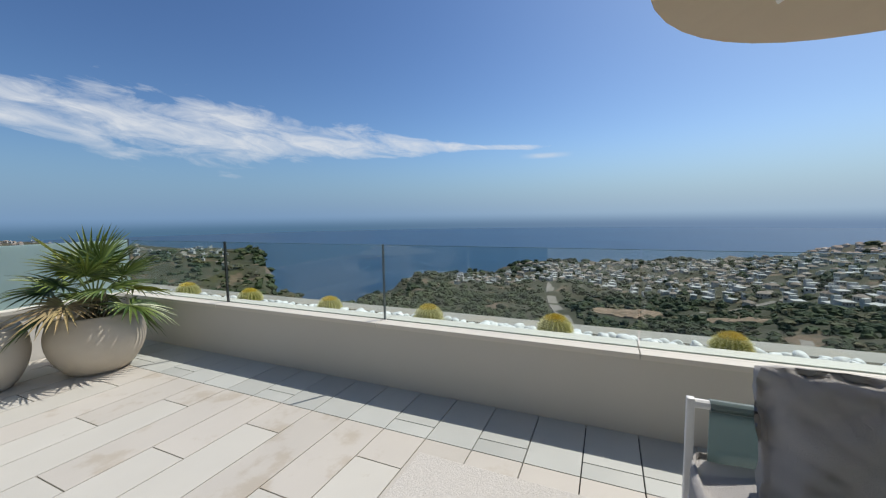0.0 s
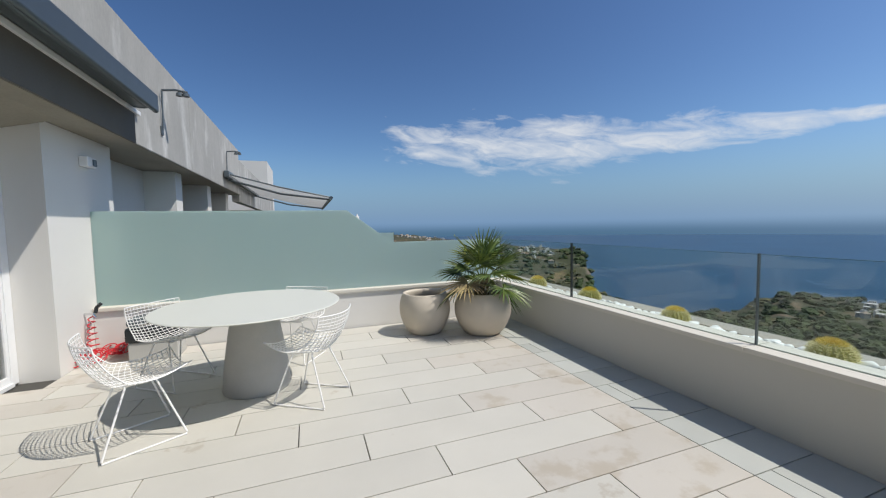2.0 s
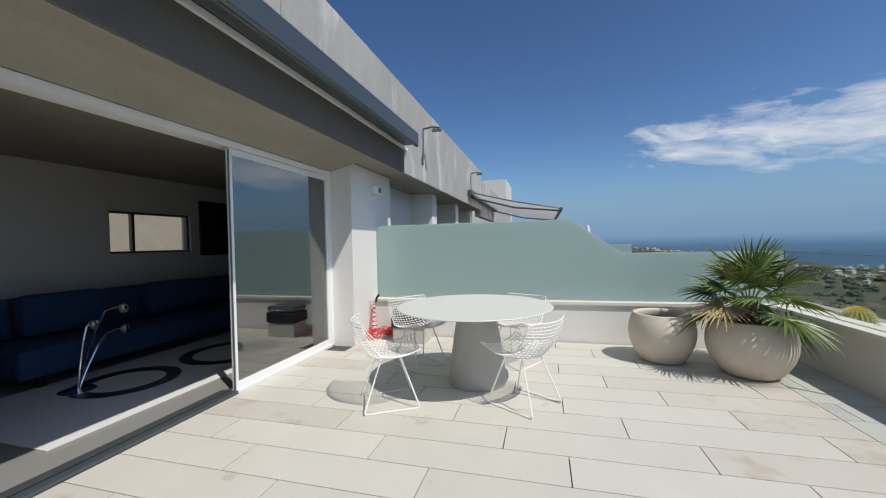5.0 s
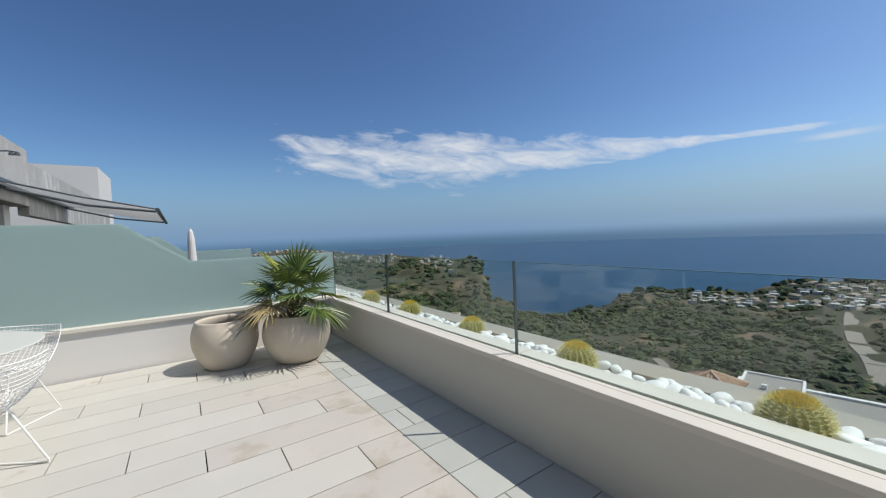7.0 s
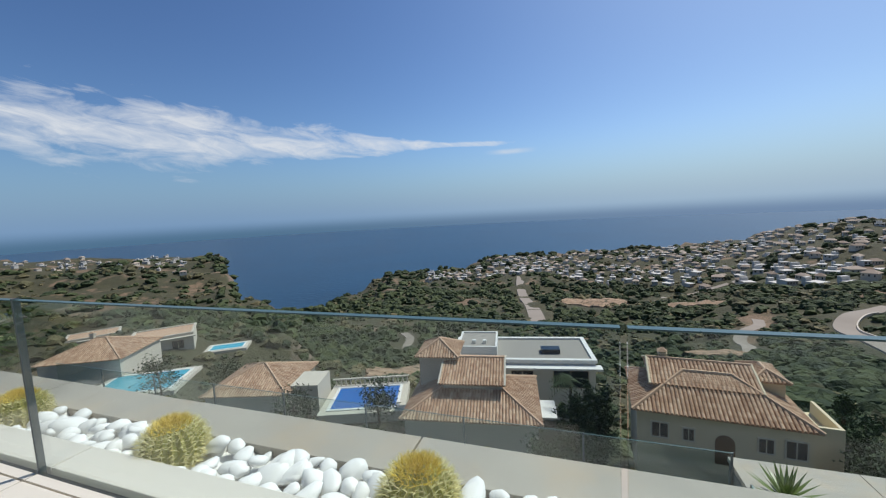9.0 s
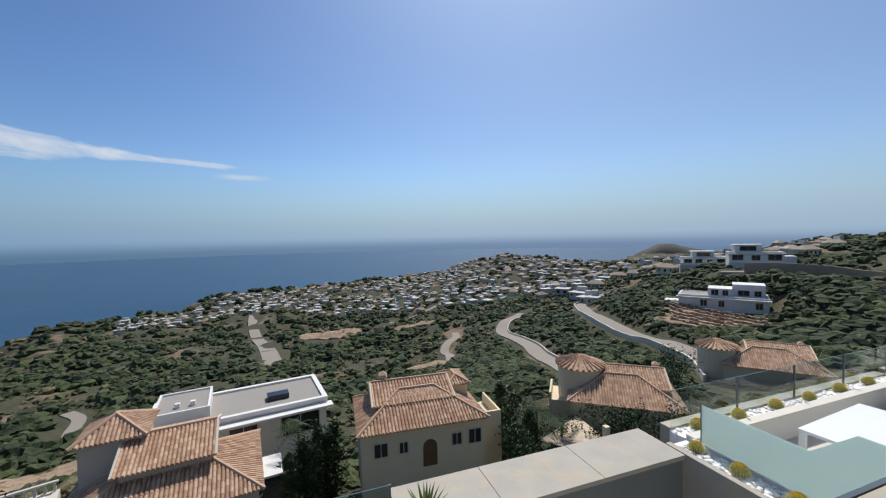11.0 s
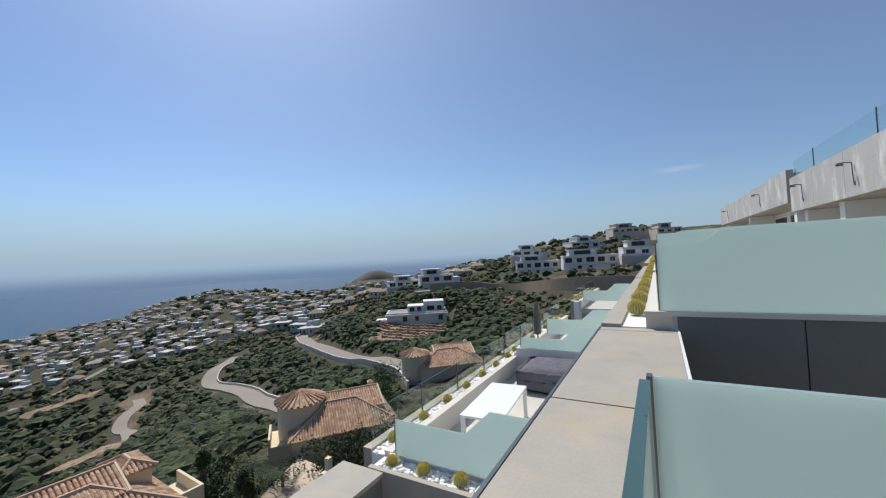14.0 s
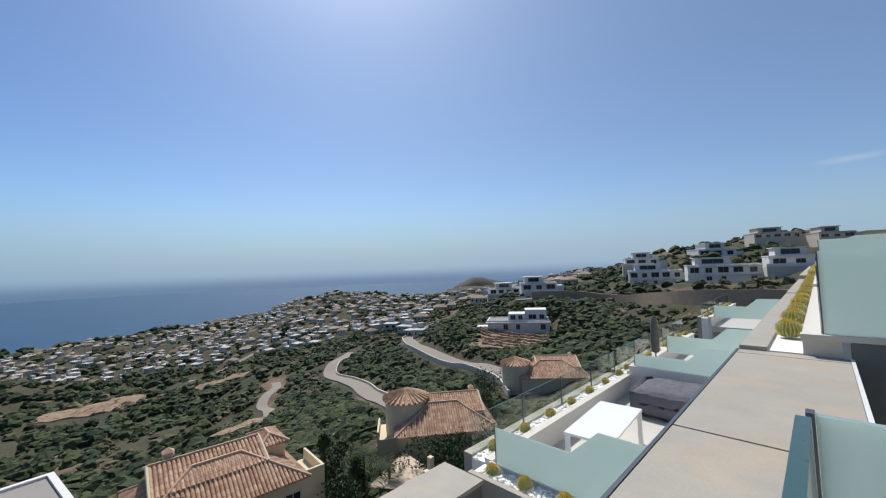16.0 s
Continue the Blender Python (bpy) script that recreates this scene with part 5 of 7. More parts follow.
# lower light well and its ledge
WY = L0 + 0.52
ld = thing("concrete_ledge", (0, 0, 0), "weathered concrete ledge beside the lower light well", "ledge", kind="structure")
for a, b in ((WY, -8.6), (-8.6, -7.0), (-7.0, -5.62)):
    part("ledge_panel", MB().box(LX - 0.25, LX + 0.66, a + 0.004, b - 0.004, LZ + 0.40, LZ + 0.47, bev=0.004), M_CONC, ld)
part("ledge_wall", MB().box(LX - 0.2, LX + 0.6, WY, -5.62, LZ - 6, LZ + 0.398), M_DARKWALL, ld)
mb = MB()
for a, b in ((0.64, 1.9), (1.9, 3.15), (3.15, LX - 0.25)):
    mb.box(a + 0.006, b - 0.006, WY - 0.03, WY - 0.005, LZ - 3.0, LZ + 0.44).box(a + 0.006, b - 0.006, -5.62, -5.60, LZ - 3.0, LZ + 0.44)
struct("wall_well_low", mb, M_DARKWALL, "dark clad walls of the lower light well", "wall")
struct("floor_well_low", MB().box(0.5, LX, WY, -5.6, LZ - 3.1, LZ - 3.0), M_CONC, "concrete floor of the lower light well", "floor")
struct("wall_under", MB().box(0.62, 0.64, -40, 9.2, -6, 0.2), M_RENDER, "white wall below the upper terraces", "wall")

wt = thing("outdoor_table", (3.35, -13.2, LZ), "white rectangular table on a lower terrace", "table", rz=4)
part("tabletop", MB().box(-0.45, 0.45, -1.05, 1.05, 0.70, 0.75, bev=0.006), M_WHITE, wt)
for x in (-0.40, 0.40):
    for y in (-1.0, 1.0):
        part("leg", MB().box(x - 0.04, x + 0.04, y - 0.04, y + 0.04, 0, 0.70), M_WHITE, wt)
sb = thing("bench", (3.2, -11.75, LZ), "white bench at the end of the table", "bench")
part("seat", MB().box(-0.35, 0.35, -0.16, 0.16, 0.40, 0.45, bev=0.006), M_WHITE, sb)
part("support", MB().box(-0.3, -0.24, -0.14, 0.14, 0, 0.40), M_WHITE, sb)
part("support", MB().box(0.24, 0.3, -0.14, 0.14, 0, 0.40), M_WHITE, sb)
cvd = thing("covered_sofa", (2.75, -16.6, LZ), "lounge furniture under a dark grey protective cover", "sofa")
M_COVER = mat("grey_cover", (0.13, 0.13, 0.155), 0.8, var=0.3, scale=6, bump=0.5, bumpd=0.03)
part("cover", pillow(0.36, 1.1, 0.85, 8.0, 0.05), M_COVER, cvd, smooth=True).matrix_basis = pose(0, 0, 0.36, 90, 90, 0)
pc2 = thing("closed_parasol", (LX - 0.35, -19.2, LZ), "closed grey parasol standing on a terrace", "parasol")
part("pole", MB().tube([(0, 0, 0), (0, 0, 2.2)], 0.025, 8), M_STEEL, pc2)
part("canopy", MB().lathe([(0.03, 0.95), (0.12, 1.0), (0.14, 1.4), (0.11, 1.85), (0.07, 2.1), (0.0, 2.25)], 14), M_FASCIA, pc2)

# ---- houses on the slope ----
M_TERRA = mat("clay_roof_tile", (0.42, 0.245, 0.15), 0.85, var=0.22, scale=1.2, fine=20, isl=0.26, spread=(0.52, 0.36, 0.245), bump=0.1)
M_OCHRE = mat("ochre_render", (0.68, 0.58, 0.41), 0.9, var=0.08, scale=1, fine=30)
M_CREAM = mat("cream_render", (0.55, 0.50, 0.42), 0.9, var=0.08, scale=1, fine=30)
M_WHITEWALL = mat("white_house_render", (0.72, 0.71, 0.68), 0.9, var=0.06, scale=0.6, fine=20)
M_GREYROOF = mat("gravel_roof", (0.30, 0.28, 0.25), 0.95, var=0.12, scale=1.0, fine=30)
M_PANE = mat("dark_window", (0.02, 0.024, 0.03), 0.12, var=0.2, bump=0.0)
M_WOOD = mat("brown_door_wood", (0.13, 0.07, 0.035), 0.6, var=0.25, scale=8)
M_POOL = mat("pool_water", (0.05, 0.36, 0.50), 0.08, var=0.1, scale=1.0, spread=(0.07, 0.48, 0.60), bump=0.05)
M_POOLB = mat("blue_pool_water", (0.02, 0.13, 0.42), 0.08, var=0.1, scale=1.0, bump=0.05)
M_ROAD = mat("worn_asphalt", (0.26, 0.225, 0.185), 0.9, var=0.12, scale=0.3, fine=4)
M_STONE = mat("field_stone", (0.33, 0.22, 0.14), 0.9, var=0.35, scale=0.8, fine=6, bump=0.4, bumpd=0.1, isl=0.4, spread=(0.36, 0.28, 0.2))


def tile_slope(mb, m, eave, run, rise, left=True, right=True, pitch=0.26, seg=0.42):
    """Barrel tiles up one roof slope: columns of short arched pieces, cut by 45 degree hips."""
    n = max(2, round(eave / pitch))
    w = eave / n
    for i in range(n):
        s = (i + 0.5) * w
        lim = min(run, s if left else run, eave - s if right else run)
        if lim < 0.1:
            continue
        k = max(1, round(lim / seg))
        for j in range(k):
            a, b = lim * j / k, lim * (j + 1) / k + 0.03
            vs = []
            for q, lift in ((a, 0.035), (b, 0.012)):
                for dx, h in ((-0.5, -0.03), (-0.3, 0.085), (0.0, 0.12), (0.3, 0.085), (0.5, -0.03)):
                    vs.append(m @ Vector((s + dx * w, q, rise * q / run + lift + h)))
            mb.add(vs, [(0, 1, 6, 5), (1, 2, 7, 6), (2, 3, 8, 7), (3, 4, 9, 8), (4, 3, 2, 1, 0)])


def hip_roof(parent, x0, x1, y0, y1, z, rise, over=0.35):
    """Hipped clay tile roof over a rectangle of the house's own axes."""
    x0, x1, y0, y1 = x0 - over, x1 + over, y0 - over, y1 + over
    W, D = x1 - x0, y1 - y0
    run = min(W, D) / 2
    deck = MB()
    r = run
    if W >= D:
        top = [(x0 + r, y0 + r, z + rise), (x1 - r, y0 + r, z + rise)]
        vs = [(x0, y0, z), (x1, y0, z), (x1, y1, z), (x0, y1, z)] + top
        deck.add(vs, [(0, 1, 5, 4), (1, 2, 5), (2, 3, 4, 5), (3, 0, 4), (3, 2, 1, 0)])
        ridge = top
    else:
        top = [(x0 + r, y0 + r, z + rise), (x0 + r, y1 - r, z + rise)]
        vs = [(x0, y0, z), (x1, y0, z), (x1, y1, z), (x0, y1, z)] + top
        deck.add(vs, [(0, 1, 4), (1, 2, 5, 4), (2, 3, 5), (3, 0, 4, 5), (3, 2, 1, 0)])
        ridge = top
    roof = part("roof", deck, M_TERRA, parent, "hipped clay tile roof")
    t = MB()
    for ang, org, ln in ((0, (x0, y0), W), (90, (x1, y0), D), (180, (x1, y1), W), (270, (x0, y1), D)):
        tile_slope(t, pose(org[0], org[1], z, 0, 0, ang), ln, run, rise)
    part("roof_tiles", t, M_TERRA, roof, kind="stuff")
    cap = MB()
    corners = [(x0, y0), (x1, y0), (x1, y1), (x0, y1)]
    for c in corners:
        e = min(ridge, key=lambda q: (q[0] - c[0]) ** 2 + (q[1] - c[1]) ** 2)
        cap.tube([(c[0], c[1], z + 0.08), (e[0], e[1], z + rise + 0.1)], 0.13, 6)
    cap.tube([(ridge[0][0], ridge[0][1], z + rise + 0.1), (ridge[1][0], ridge[1][1], z + rise + 0.1)], 0.13, 6)
    part("ridge_tiles", cap, M_TERRA, roof)
    return roof


def gable_roof(parent, x0, x1, y0, y1, z, rise, wall, over=0.3):
    """Two clay tile slopes on a ridge along x, with rendered gable ends."""
    a0, a1, b0, b1 = x0 - over, x1 + over, y0 - over, y1 + over
    run, ym = (b1 - b0) / 2, (b0 + b1) / 2
    deck = MB().add([(a0, b0, z), (a1, b0, z), (a1, ym, z + rise), (a0, ym, z + rise), (a1, b1, z), (a0, b1, z)], [(0, 1, 2, 3), (3, 2, 4, 5), (0, 3, 5), (1, 4, 2), (5, 4, 1, 0)])
    roof = part("roof", deck, M_TERRA, parent, "clay tile roof with two slopes")
    t = MB()
    tile_slope(t, pose(a0, b0, z), a1 - a0, run, rise, False, False)
    tile_slope(t, pose(a1, b1, z, 0, 0, 180), a1 - a0, run, rise, False, False)
    part("roof_tiles", t, M_TERRA, roof, kind="stuff")
    part("ridge_tiles", MB().tube([(a0, ym, z + rise + 0.08), (a1, ym, z + rise + 0.08)], 0.13, 6), M_TERRA, roof)
    for x in (a0 - 0.06, a1 - 0.06):
        part("gable_edge", MB().tube([(x + 0.06, b0, z + 0.06), (x + 0.06, ym, z + rise + 0.1), (x + 0.06, b1, z + 0.06)], 0.1, 6), wall, roof)
    return roof


def window_part(parent, m, w, h, arch=False):
    """A window in local wall axes: x along the wall, y out of it (negative)."""
    f = 0.09
    fr = MB()
    for a, b, c, d in ((-w / 2 - f, -w / 2, -f, h + f), (w / 2, w / 2 + f, -f, h + f), (-w / 2, w / 2, -f, 0), (-w / 2, w / 2, h, h + f), (-0.025, 0.025, 0, h)):
        fr.box(a, b, -0.05, 0.04, c, d, m=m)
    win = part("window", fr, M_CREAM, parent)
    part("pane", MB().box(-w / 2, w / 2, -0.02, 0.03, 0, h, m=m), M_PANE, win)


def front(L, R):
    """Pose whose x runs along the front from L to R, y to the back."""
    a = math.degrees(math.atan2(R[1] - L[1], R[0] - L[0]))
    return a, math.hypot(R[0] - L[0], R[1] - L[1])


def villa(L, R, ze, zg, depth, rise, label, wall, wins=(), body=None):
    a, W = front(L, R)
    e = thing("house", (L[0], L[1], 0), label, "house", "villas below the terrace", rz=a)
    part("wall", MB().box(0, W, 0, depth, zg, ze), wall, e)
    hip_roof(e, 0, W, 0, depth, ze, rise)
    for x, z, w, h in wins:
        window_part(e, pose(x, -0.03, z), w, h)
    return e, W


def chimney(e, x, y, z, wall):
    c = part("chimney", MB().box(x - 0.25, x + 0.25, y - 0.25, y + 0.25, z - 0.6, z + 0.7).box(x - 0.33, x + 0.33, y - 0.33, y + 0.33, z + 0.45, z + 0.55), wall, e)
    part("chimney_cap", MB().add([(x - 0.35, y - 0.35, z + 0.7), (x + 0.35, y - 0.35, z + 0.7), (x + 0.35, y + 0.35, z + 0.7), (x - 0.35, y + 0.35, z + 0.7), (x, y, z + 1.0)], [(0, 1, 4), (1, 2, 4), (2, 3, 4), (3, 0, 4), (3, 2, 1, 0)]), M_TERRA, c)


# ochre villa with two stepped roofs and an arched door
A, WA = villa((27.5, -7.7), (26.9, -17.3), -13.6, -19.5, 6.6, 1.7, "ochre rendered villa with stepped clay tile roofs and an arched door", M_OCHRE,
              ((1.4, -15.4, 0.95, 1.0), (3.1, -15.35, 0.6, 0.8), (7.3, -15.4, 0.75, 0.9), (8.8, -15.5, 1.0, 1.1)))
A.location.z += 0.6
part("wall", MB().box(1.2, 7.6, 2.2, 6.8, -14, -12.55), M_OCHRE, A)
gable_roof(A, 1.2, 7.6, 2.0, 7.0, -12.5, 1.0, M_OCHRE, 0.2)
chimney(A, 2.2, 5.0, -11.7, M_OCHRE)
part("wall", MB().box(7.75, 9.5, 3.6, 6.6, -14, -12.0), M_OCHRE, A)
hip_roof(A, 7.75, 9.5, 3.6, 6.6, -12.2, 0.5, 0.25)
mb = MB()
arc = [(-0.55, 0), (-0.55, 1.5)] + [(0.55 * -math.cos(math.pi * i / 8), 1.5 + 0.55 * math.sin(math.pi * i / 8)) for i in range(9)] + [(0.55, 0)]
mb.prism(arc[::-1], -0.05, 0.03, 0, Matrix.Translation((5.15, 0, -16.7)) @ TURN_Y)
part("door", mb, M_WOOD, A, "arched brown wooden door")
part("balcony", MB().box(9.9, 12.2, 2.5, 6.5, -19.5, -15.4).box(9.9, 12.2, 2.5, 2.7, -15.4, -14.5).box(12.0, 12.2, 2.7, 6.5, -15.4, -14.5), M_OCHRE, A)

# tiled villa with a pavilion
B, WB = villa((25.6, 9.6), (27.2, -0.9), -15.0, -21, 8.0, 1.9, "cream villa with weathered clay tile roofs and a pavilion", M_CREAM)
part("wall", MB().box(2.8, 7.8, 2.6, 8.0, -15, -13.2), M_CREAM, B)
gable_roof(B, 2.8, 7.8, 2.4, 8.4, -13.1, 1.1, M_CREAM, 0.3)
part("wall", MB().box(0.2, 3.6, 5.0, 8.6, -15, -11.8), M_CREAM, B)
hip_roof(B, 0.2, 3.6, 5.0, 8.6, -11.8, 1.1, 0.35)
part("porch_sail", MB().box(10.4, 12.8, 3.6, 3.7, -16.4, -16.2).box(10.4, 12.4, 3.0, 6, -16.2, -16.12), M_WHITEWALL, B)


def modern(L, R, zr, zg, depth, label, wall=M_WHITEWALL, roof=M_GREYROOF, rows=1, group="modern white houses"):
    """Flat-roofed house with a parapet, window bands and terraces."""
    a, W = front(L, R)
    e = thing("house", (L[0], L[1], 0), label, "house", group, rz=a)
    part("wall", MB().box(0, W, 0, depth, zg, zr - 0.35), wall, e)
    part("roof", MB().box(0.3, W - 0.3, 0.3, depth - 0.3, zr - 0.34, zr - 0.2), roof, e)
    par = MB().box(-0.15, W + 0.15, -0.15, 0.3, zr - 0.345, zr).box(-0.15, W + 0.15, depth - 0.3, depth + 0.15, zr - 0.345, zr).box(-0.15, 0.3, 0.3, depth - 0.3, zr - 0.345, zr).box(W - 0.3, W + 0.15, 0.3, depth - 0.3, zr - 0.345, zr)
    part("roof_edge", par, wall, e)
    for r in range(rows):
        z = zr - 3.0 - 3.1 * r
        n = max(2, int(W / 4))
        for i in range(n):
            x = W * (i + 0.5) / n
            k2 = (0.62, 0.3, 0.45, 0.0, 0.7, 0.36)[(i * 2 + r * 3 + int(abs(L[0]))) % 6]
            if k2:
                window_part(e, pose(x, -0.03, z), W / n * k2, 1.3 + k2)
        part("canopy", MB().box(-0.5, W + 0.5, -1.1, 0, z + 2.25, z + 2.45), wall, e)
    return e


C = modern((36.8, 9.0), (39.3, -5.6), -14.3, -21, 7.0, "white flat-roofed house with a grey gravel roof", M_WHITEWALL)
part("upper_roof", MB().box(0.6, 4.6, 1.5, 6.5, -14.5, -13.6), M_GREYROOF, C)
part("upper_edge", MB().box(0.4, 4.8, 1.3, 1.5, -14.5, -13.45).box(0.4, 4.8, 6.5, 6.7, -14.5, -13.45).box(0.4, 0.6, 1.5, 6.5, -14.5, -13.45).box(4.6, 4.8, 1.5, 6.5, -14.5, -13.45), M_WHITEWALL, C)
for x in (2.0, 3.2):
    part("roof_vent", MB().box(x, x + 0.4, 2.6, 3.0, -13.6, -13.2, bev=0.03), M_WHITEWALL, C)
part("skylight", MB().box(9.6, 11.6, 2.0, 3.2, -14.5, -14.0, bev=0.03), M_PANE, C)

D, WD = villa((25.0, 31.0), (27.3, 23.2), -15.4, -22, 7.5, 1.7, "cream villa with a clay tile roof and dark roof panels", M_CREAM)
part("solar_panel", MB().box(2.4, 4.8, 0.6, 2.6, -14.95, -14.9, m=None), M_PANE, D)
part("wall", MB().box(8.2, 11.0, 1.0, 4.5, -22, -15.0), M_CREAM, D)
part("arch_opening", MB().prism([(p[0], p[1]) for p in arc[::-1]], -0.05, 0.02, 0, Matrix.Translation((9.6, 0.98, -18.0)) @ TURN_Y), M_PANE, D)


def pool(x, y, z, w, d, rz, water, label):
    e = thing("swimming_pool", (x, y, z), label, "pool", rz=rz)
    part("deck", MB().box(-w / 2 - 1.0, w / 2 + 1.0, -d / 2 - 1.0, d / 2 + 1.0, -4.0, -0.06), M_CREAM, e)
    part("rim", MB().box(-w / 2 - 0.3, w / 2 + 0.3, -d / 2 - 0.3, -d / 2, -0.06, 0.02).box(-w / 2 - 0.3, w / 2 + 0.3, d / 2, d / 2 + 0.3, -0.06, 0.02).box(-w / 2 - 0.3, -w / 2, -d / 2, d / 2, -0.06, 0.02).box(w / 2, w / 2 + 0.3, -d / 2, d / 2, -0.06, 0.02), M_WHITEWALL, e)
    part("water", MB().box(-w / 2, w / 2, -d / 2, d / 2, -0.055, -0.03), water, e)
    return e


p1 = pool(32.0, 17.0, -17.2, 4.5, 6.5, 20, M_POOLB, "blue swimming pool beside a balustrade")
for i in range(16):
    part("baluster", MB().lathe([(0.07, -0.06), (0.12, 0.15), (0.06, 0.4), (0.1, 0.6)], 8, (3.1, -4.0 + 0.53 * i)), M_CREAM, p1)
part("handrail", MB().box(2.98, 3.22, -4.2, 4.3, 0.6, 0.72), M_CREAM, p1)
pool(31.0, 50.0, -18.5, 6, 9, 30, M_POOL, "turquoise infinity pool behind a glass fence")
E_, WE = villa((27.0, 64.0), (31.5, 55.0), -16.0, -30, 9, 2.0, "cream villa with clay tile roof above a pool", M_CREAM)
chimney(E_, 3.5, 5.0, -14.0, M_CREAM)
modern((45, 77), (53, 70), -19.8, -26, 8, "white villa with a terrace and small pool", M_CREAM, M_TERRA)
pool(56.0, 64.5, -23.6, 3, 6, 35, M_POOL, "small turquoise pool beside a white villa")
modern((55, 119), (64, 113), -25.8, -36, 8, "pale house among the trees", M_CREAM, M_TERRA)

# villa with a round turret, and its twin behind
def turret_villa(L, R, ze, zg, depth, tx, ty, tr, tz, label):
    e, W = villa(L, R, ze, zg, depth, 1.9, label, M_OCHRE)
    part("wall", MB().box(3.2, W - 1.0, 2.6, depth + 1, ze - 0.5, ze + 1.0), M_OCHRE, e)
    gable_roof(e, 3.2, W - 1.0, 2.4, depth + 1.2, ze + 1.1, 1.2, M_OCHRE, 0.3)
    chimney(e, W - 1.2, depth, ze + 1.6, M_OCHRE)
    part("turret", MB().lathe([(tr, zg), (tr, tz)], 24, (tx, ty)), M_OCHRE, e)
    n = 26
    cone, tl = MB(), MB()
    cone.lathe([(tr + 0.3, tz), (0.02, tz + 1.1)], n, (tx, ty))
    rf = part("turret_roof", cone, M_TERRA, e, "conical clay tile roof")
    for i in range(n):
        a = 2 * math.pi * i / n
        for j in range(5):
            r0, r1 = (tr + 0.3) * (1 - j / 5.2), (tr + 0.3) * (1 - (j + 1) / 5.2)
            tl.tube([(tx + r0 * math.cos(a), ty + r0 * math.sin(a), tz + 1.1 * j / 5.2 + 0.07), (tx + r1 * math.cos(a), ty + r1 * math.sin(a), tz + 1.1 * (j + 1) / 5.2 + 0.05)], 0.13 * r0 / tr + 0.02, 5, r1=0.12 * r1 / tr + 0.02)
    part("roof_tiles", tl, M_TERRA, rf, kind="stuff")
    return e, W


G, WG = turret_villa((31.0, -28.8), (24.8, -36.8), -13.1, -22, 7.0, 1.0, 4.6, 2.3, -10.7, "ochre villa with a round turret and clay tile roofs")
G.location.z -= 2.2
part("balcony", MB().box(-2.2, 0, 2.5, 6.5, -22, -14.2).box(-2.2, -2.0, 2.5, 6.5, -14.2, -13.4), M_OCHRE, G)
sail = thing("shade_sail", (27.5, -27.0, 0), "sand-coloured shade sail over a terrace", "shade sail")
part("sail_cloth", MB().add([(-3.2, 1.4, -16.5), (1.4, 3.2, -17.2), (2.6, -1.8, -16.4), (-2.0, -2.6, -17.4), (-3.2, 1.4, -16.53), (1.4, 3.2, -17.23), (2.6, -1.8, -16.43), (-2.0, -2.6, -17.43)],
     [(0, 3, 2, 1), (4, 5, 6, 7), (0, 1, 5, 4), (1, 2, 6, 5), (2, 3, 7, 6), (3, 0, 4, 7)]), M_CANVAS, sail)
for x, y in ((-3.2, 1.4), (1.4, 3.2), (2.6, -1.8), (-2.0, -2.6)):
    part("mast", MB().tube([(x, y, -21), (x, y, -16.3)], 0.06, 6), M_STEEL, sail)
H, WH = turret_villa((35.0, -57.0), (27.0, -64.0), -14.4, -22, 7, -0.6, 3.0, 2.3, -12.6, "ochre villa with a small turret beside a road")
H.location.z -= 2.2

# white stepped house on its terraced plot, and the hillside houses
I = modern((81, -106), (64, -117), -13.2, -22, 9, "white cubic house above terraced stone banks", rows=1)
I.location.z -= 3.2
part("wing", MB().box(-4, 0, 2, 8, -22, -15.6), M_WHITEWALL, I)
part("upper_block", MB().box(7.0, 12.5, 0.6, 7.5, -13.6, -11.2), M_WHITEWALL, I)
part("upper_block", MB().box(12.5, 19.6, 2.0, 8.5, -13.6, -10.0), M_WHITEWALL, I)
for x, w in ((8.6, 1.6), (11.0, 1.2), (15.0, 2.4), (18.0, 1.4)):
    window_part(I, pose(x, 0.55 if x < 12 else 1.95, -13.0), w, 1.4)
ter = thing("stone_terraces", (0, 0, 0), "dry stone terrace banks below the white house", "stone wall")
for k in range(6):
    t = k / 5
    a0, b0 = Vector((84 - 14 * t, -106 + 16 * t)), Vector((60 - 10 * t, -109 + 19 * t))
    rrng = random.Random(k)
    row_mb = MB()
    for i in range(60):
        s = i / 59
        x, y = a0.x + (b0.x - a0.x) * s, a0.y + (b0.y - a0.y) * s
        z = ground_z(x, y) + 0.5 + rrng.uniform(-0.1, 0.2)
        row_mb.box(x - 0.35, x + 0.35, y - 0.3, y + 0.3, z - 2.0, z + rrng.uniform(0.2, 0.7), bev=0.12)
    part("stone_row", row_mb, M_STONE, ter, kind="stuff")
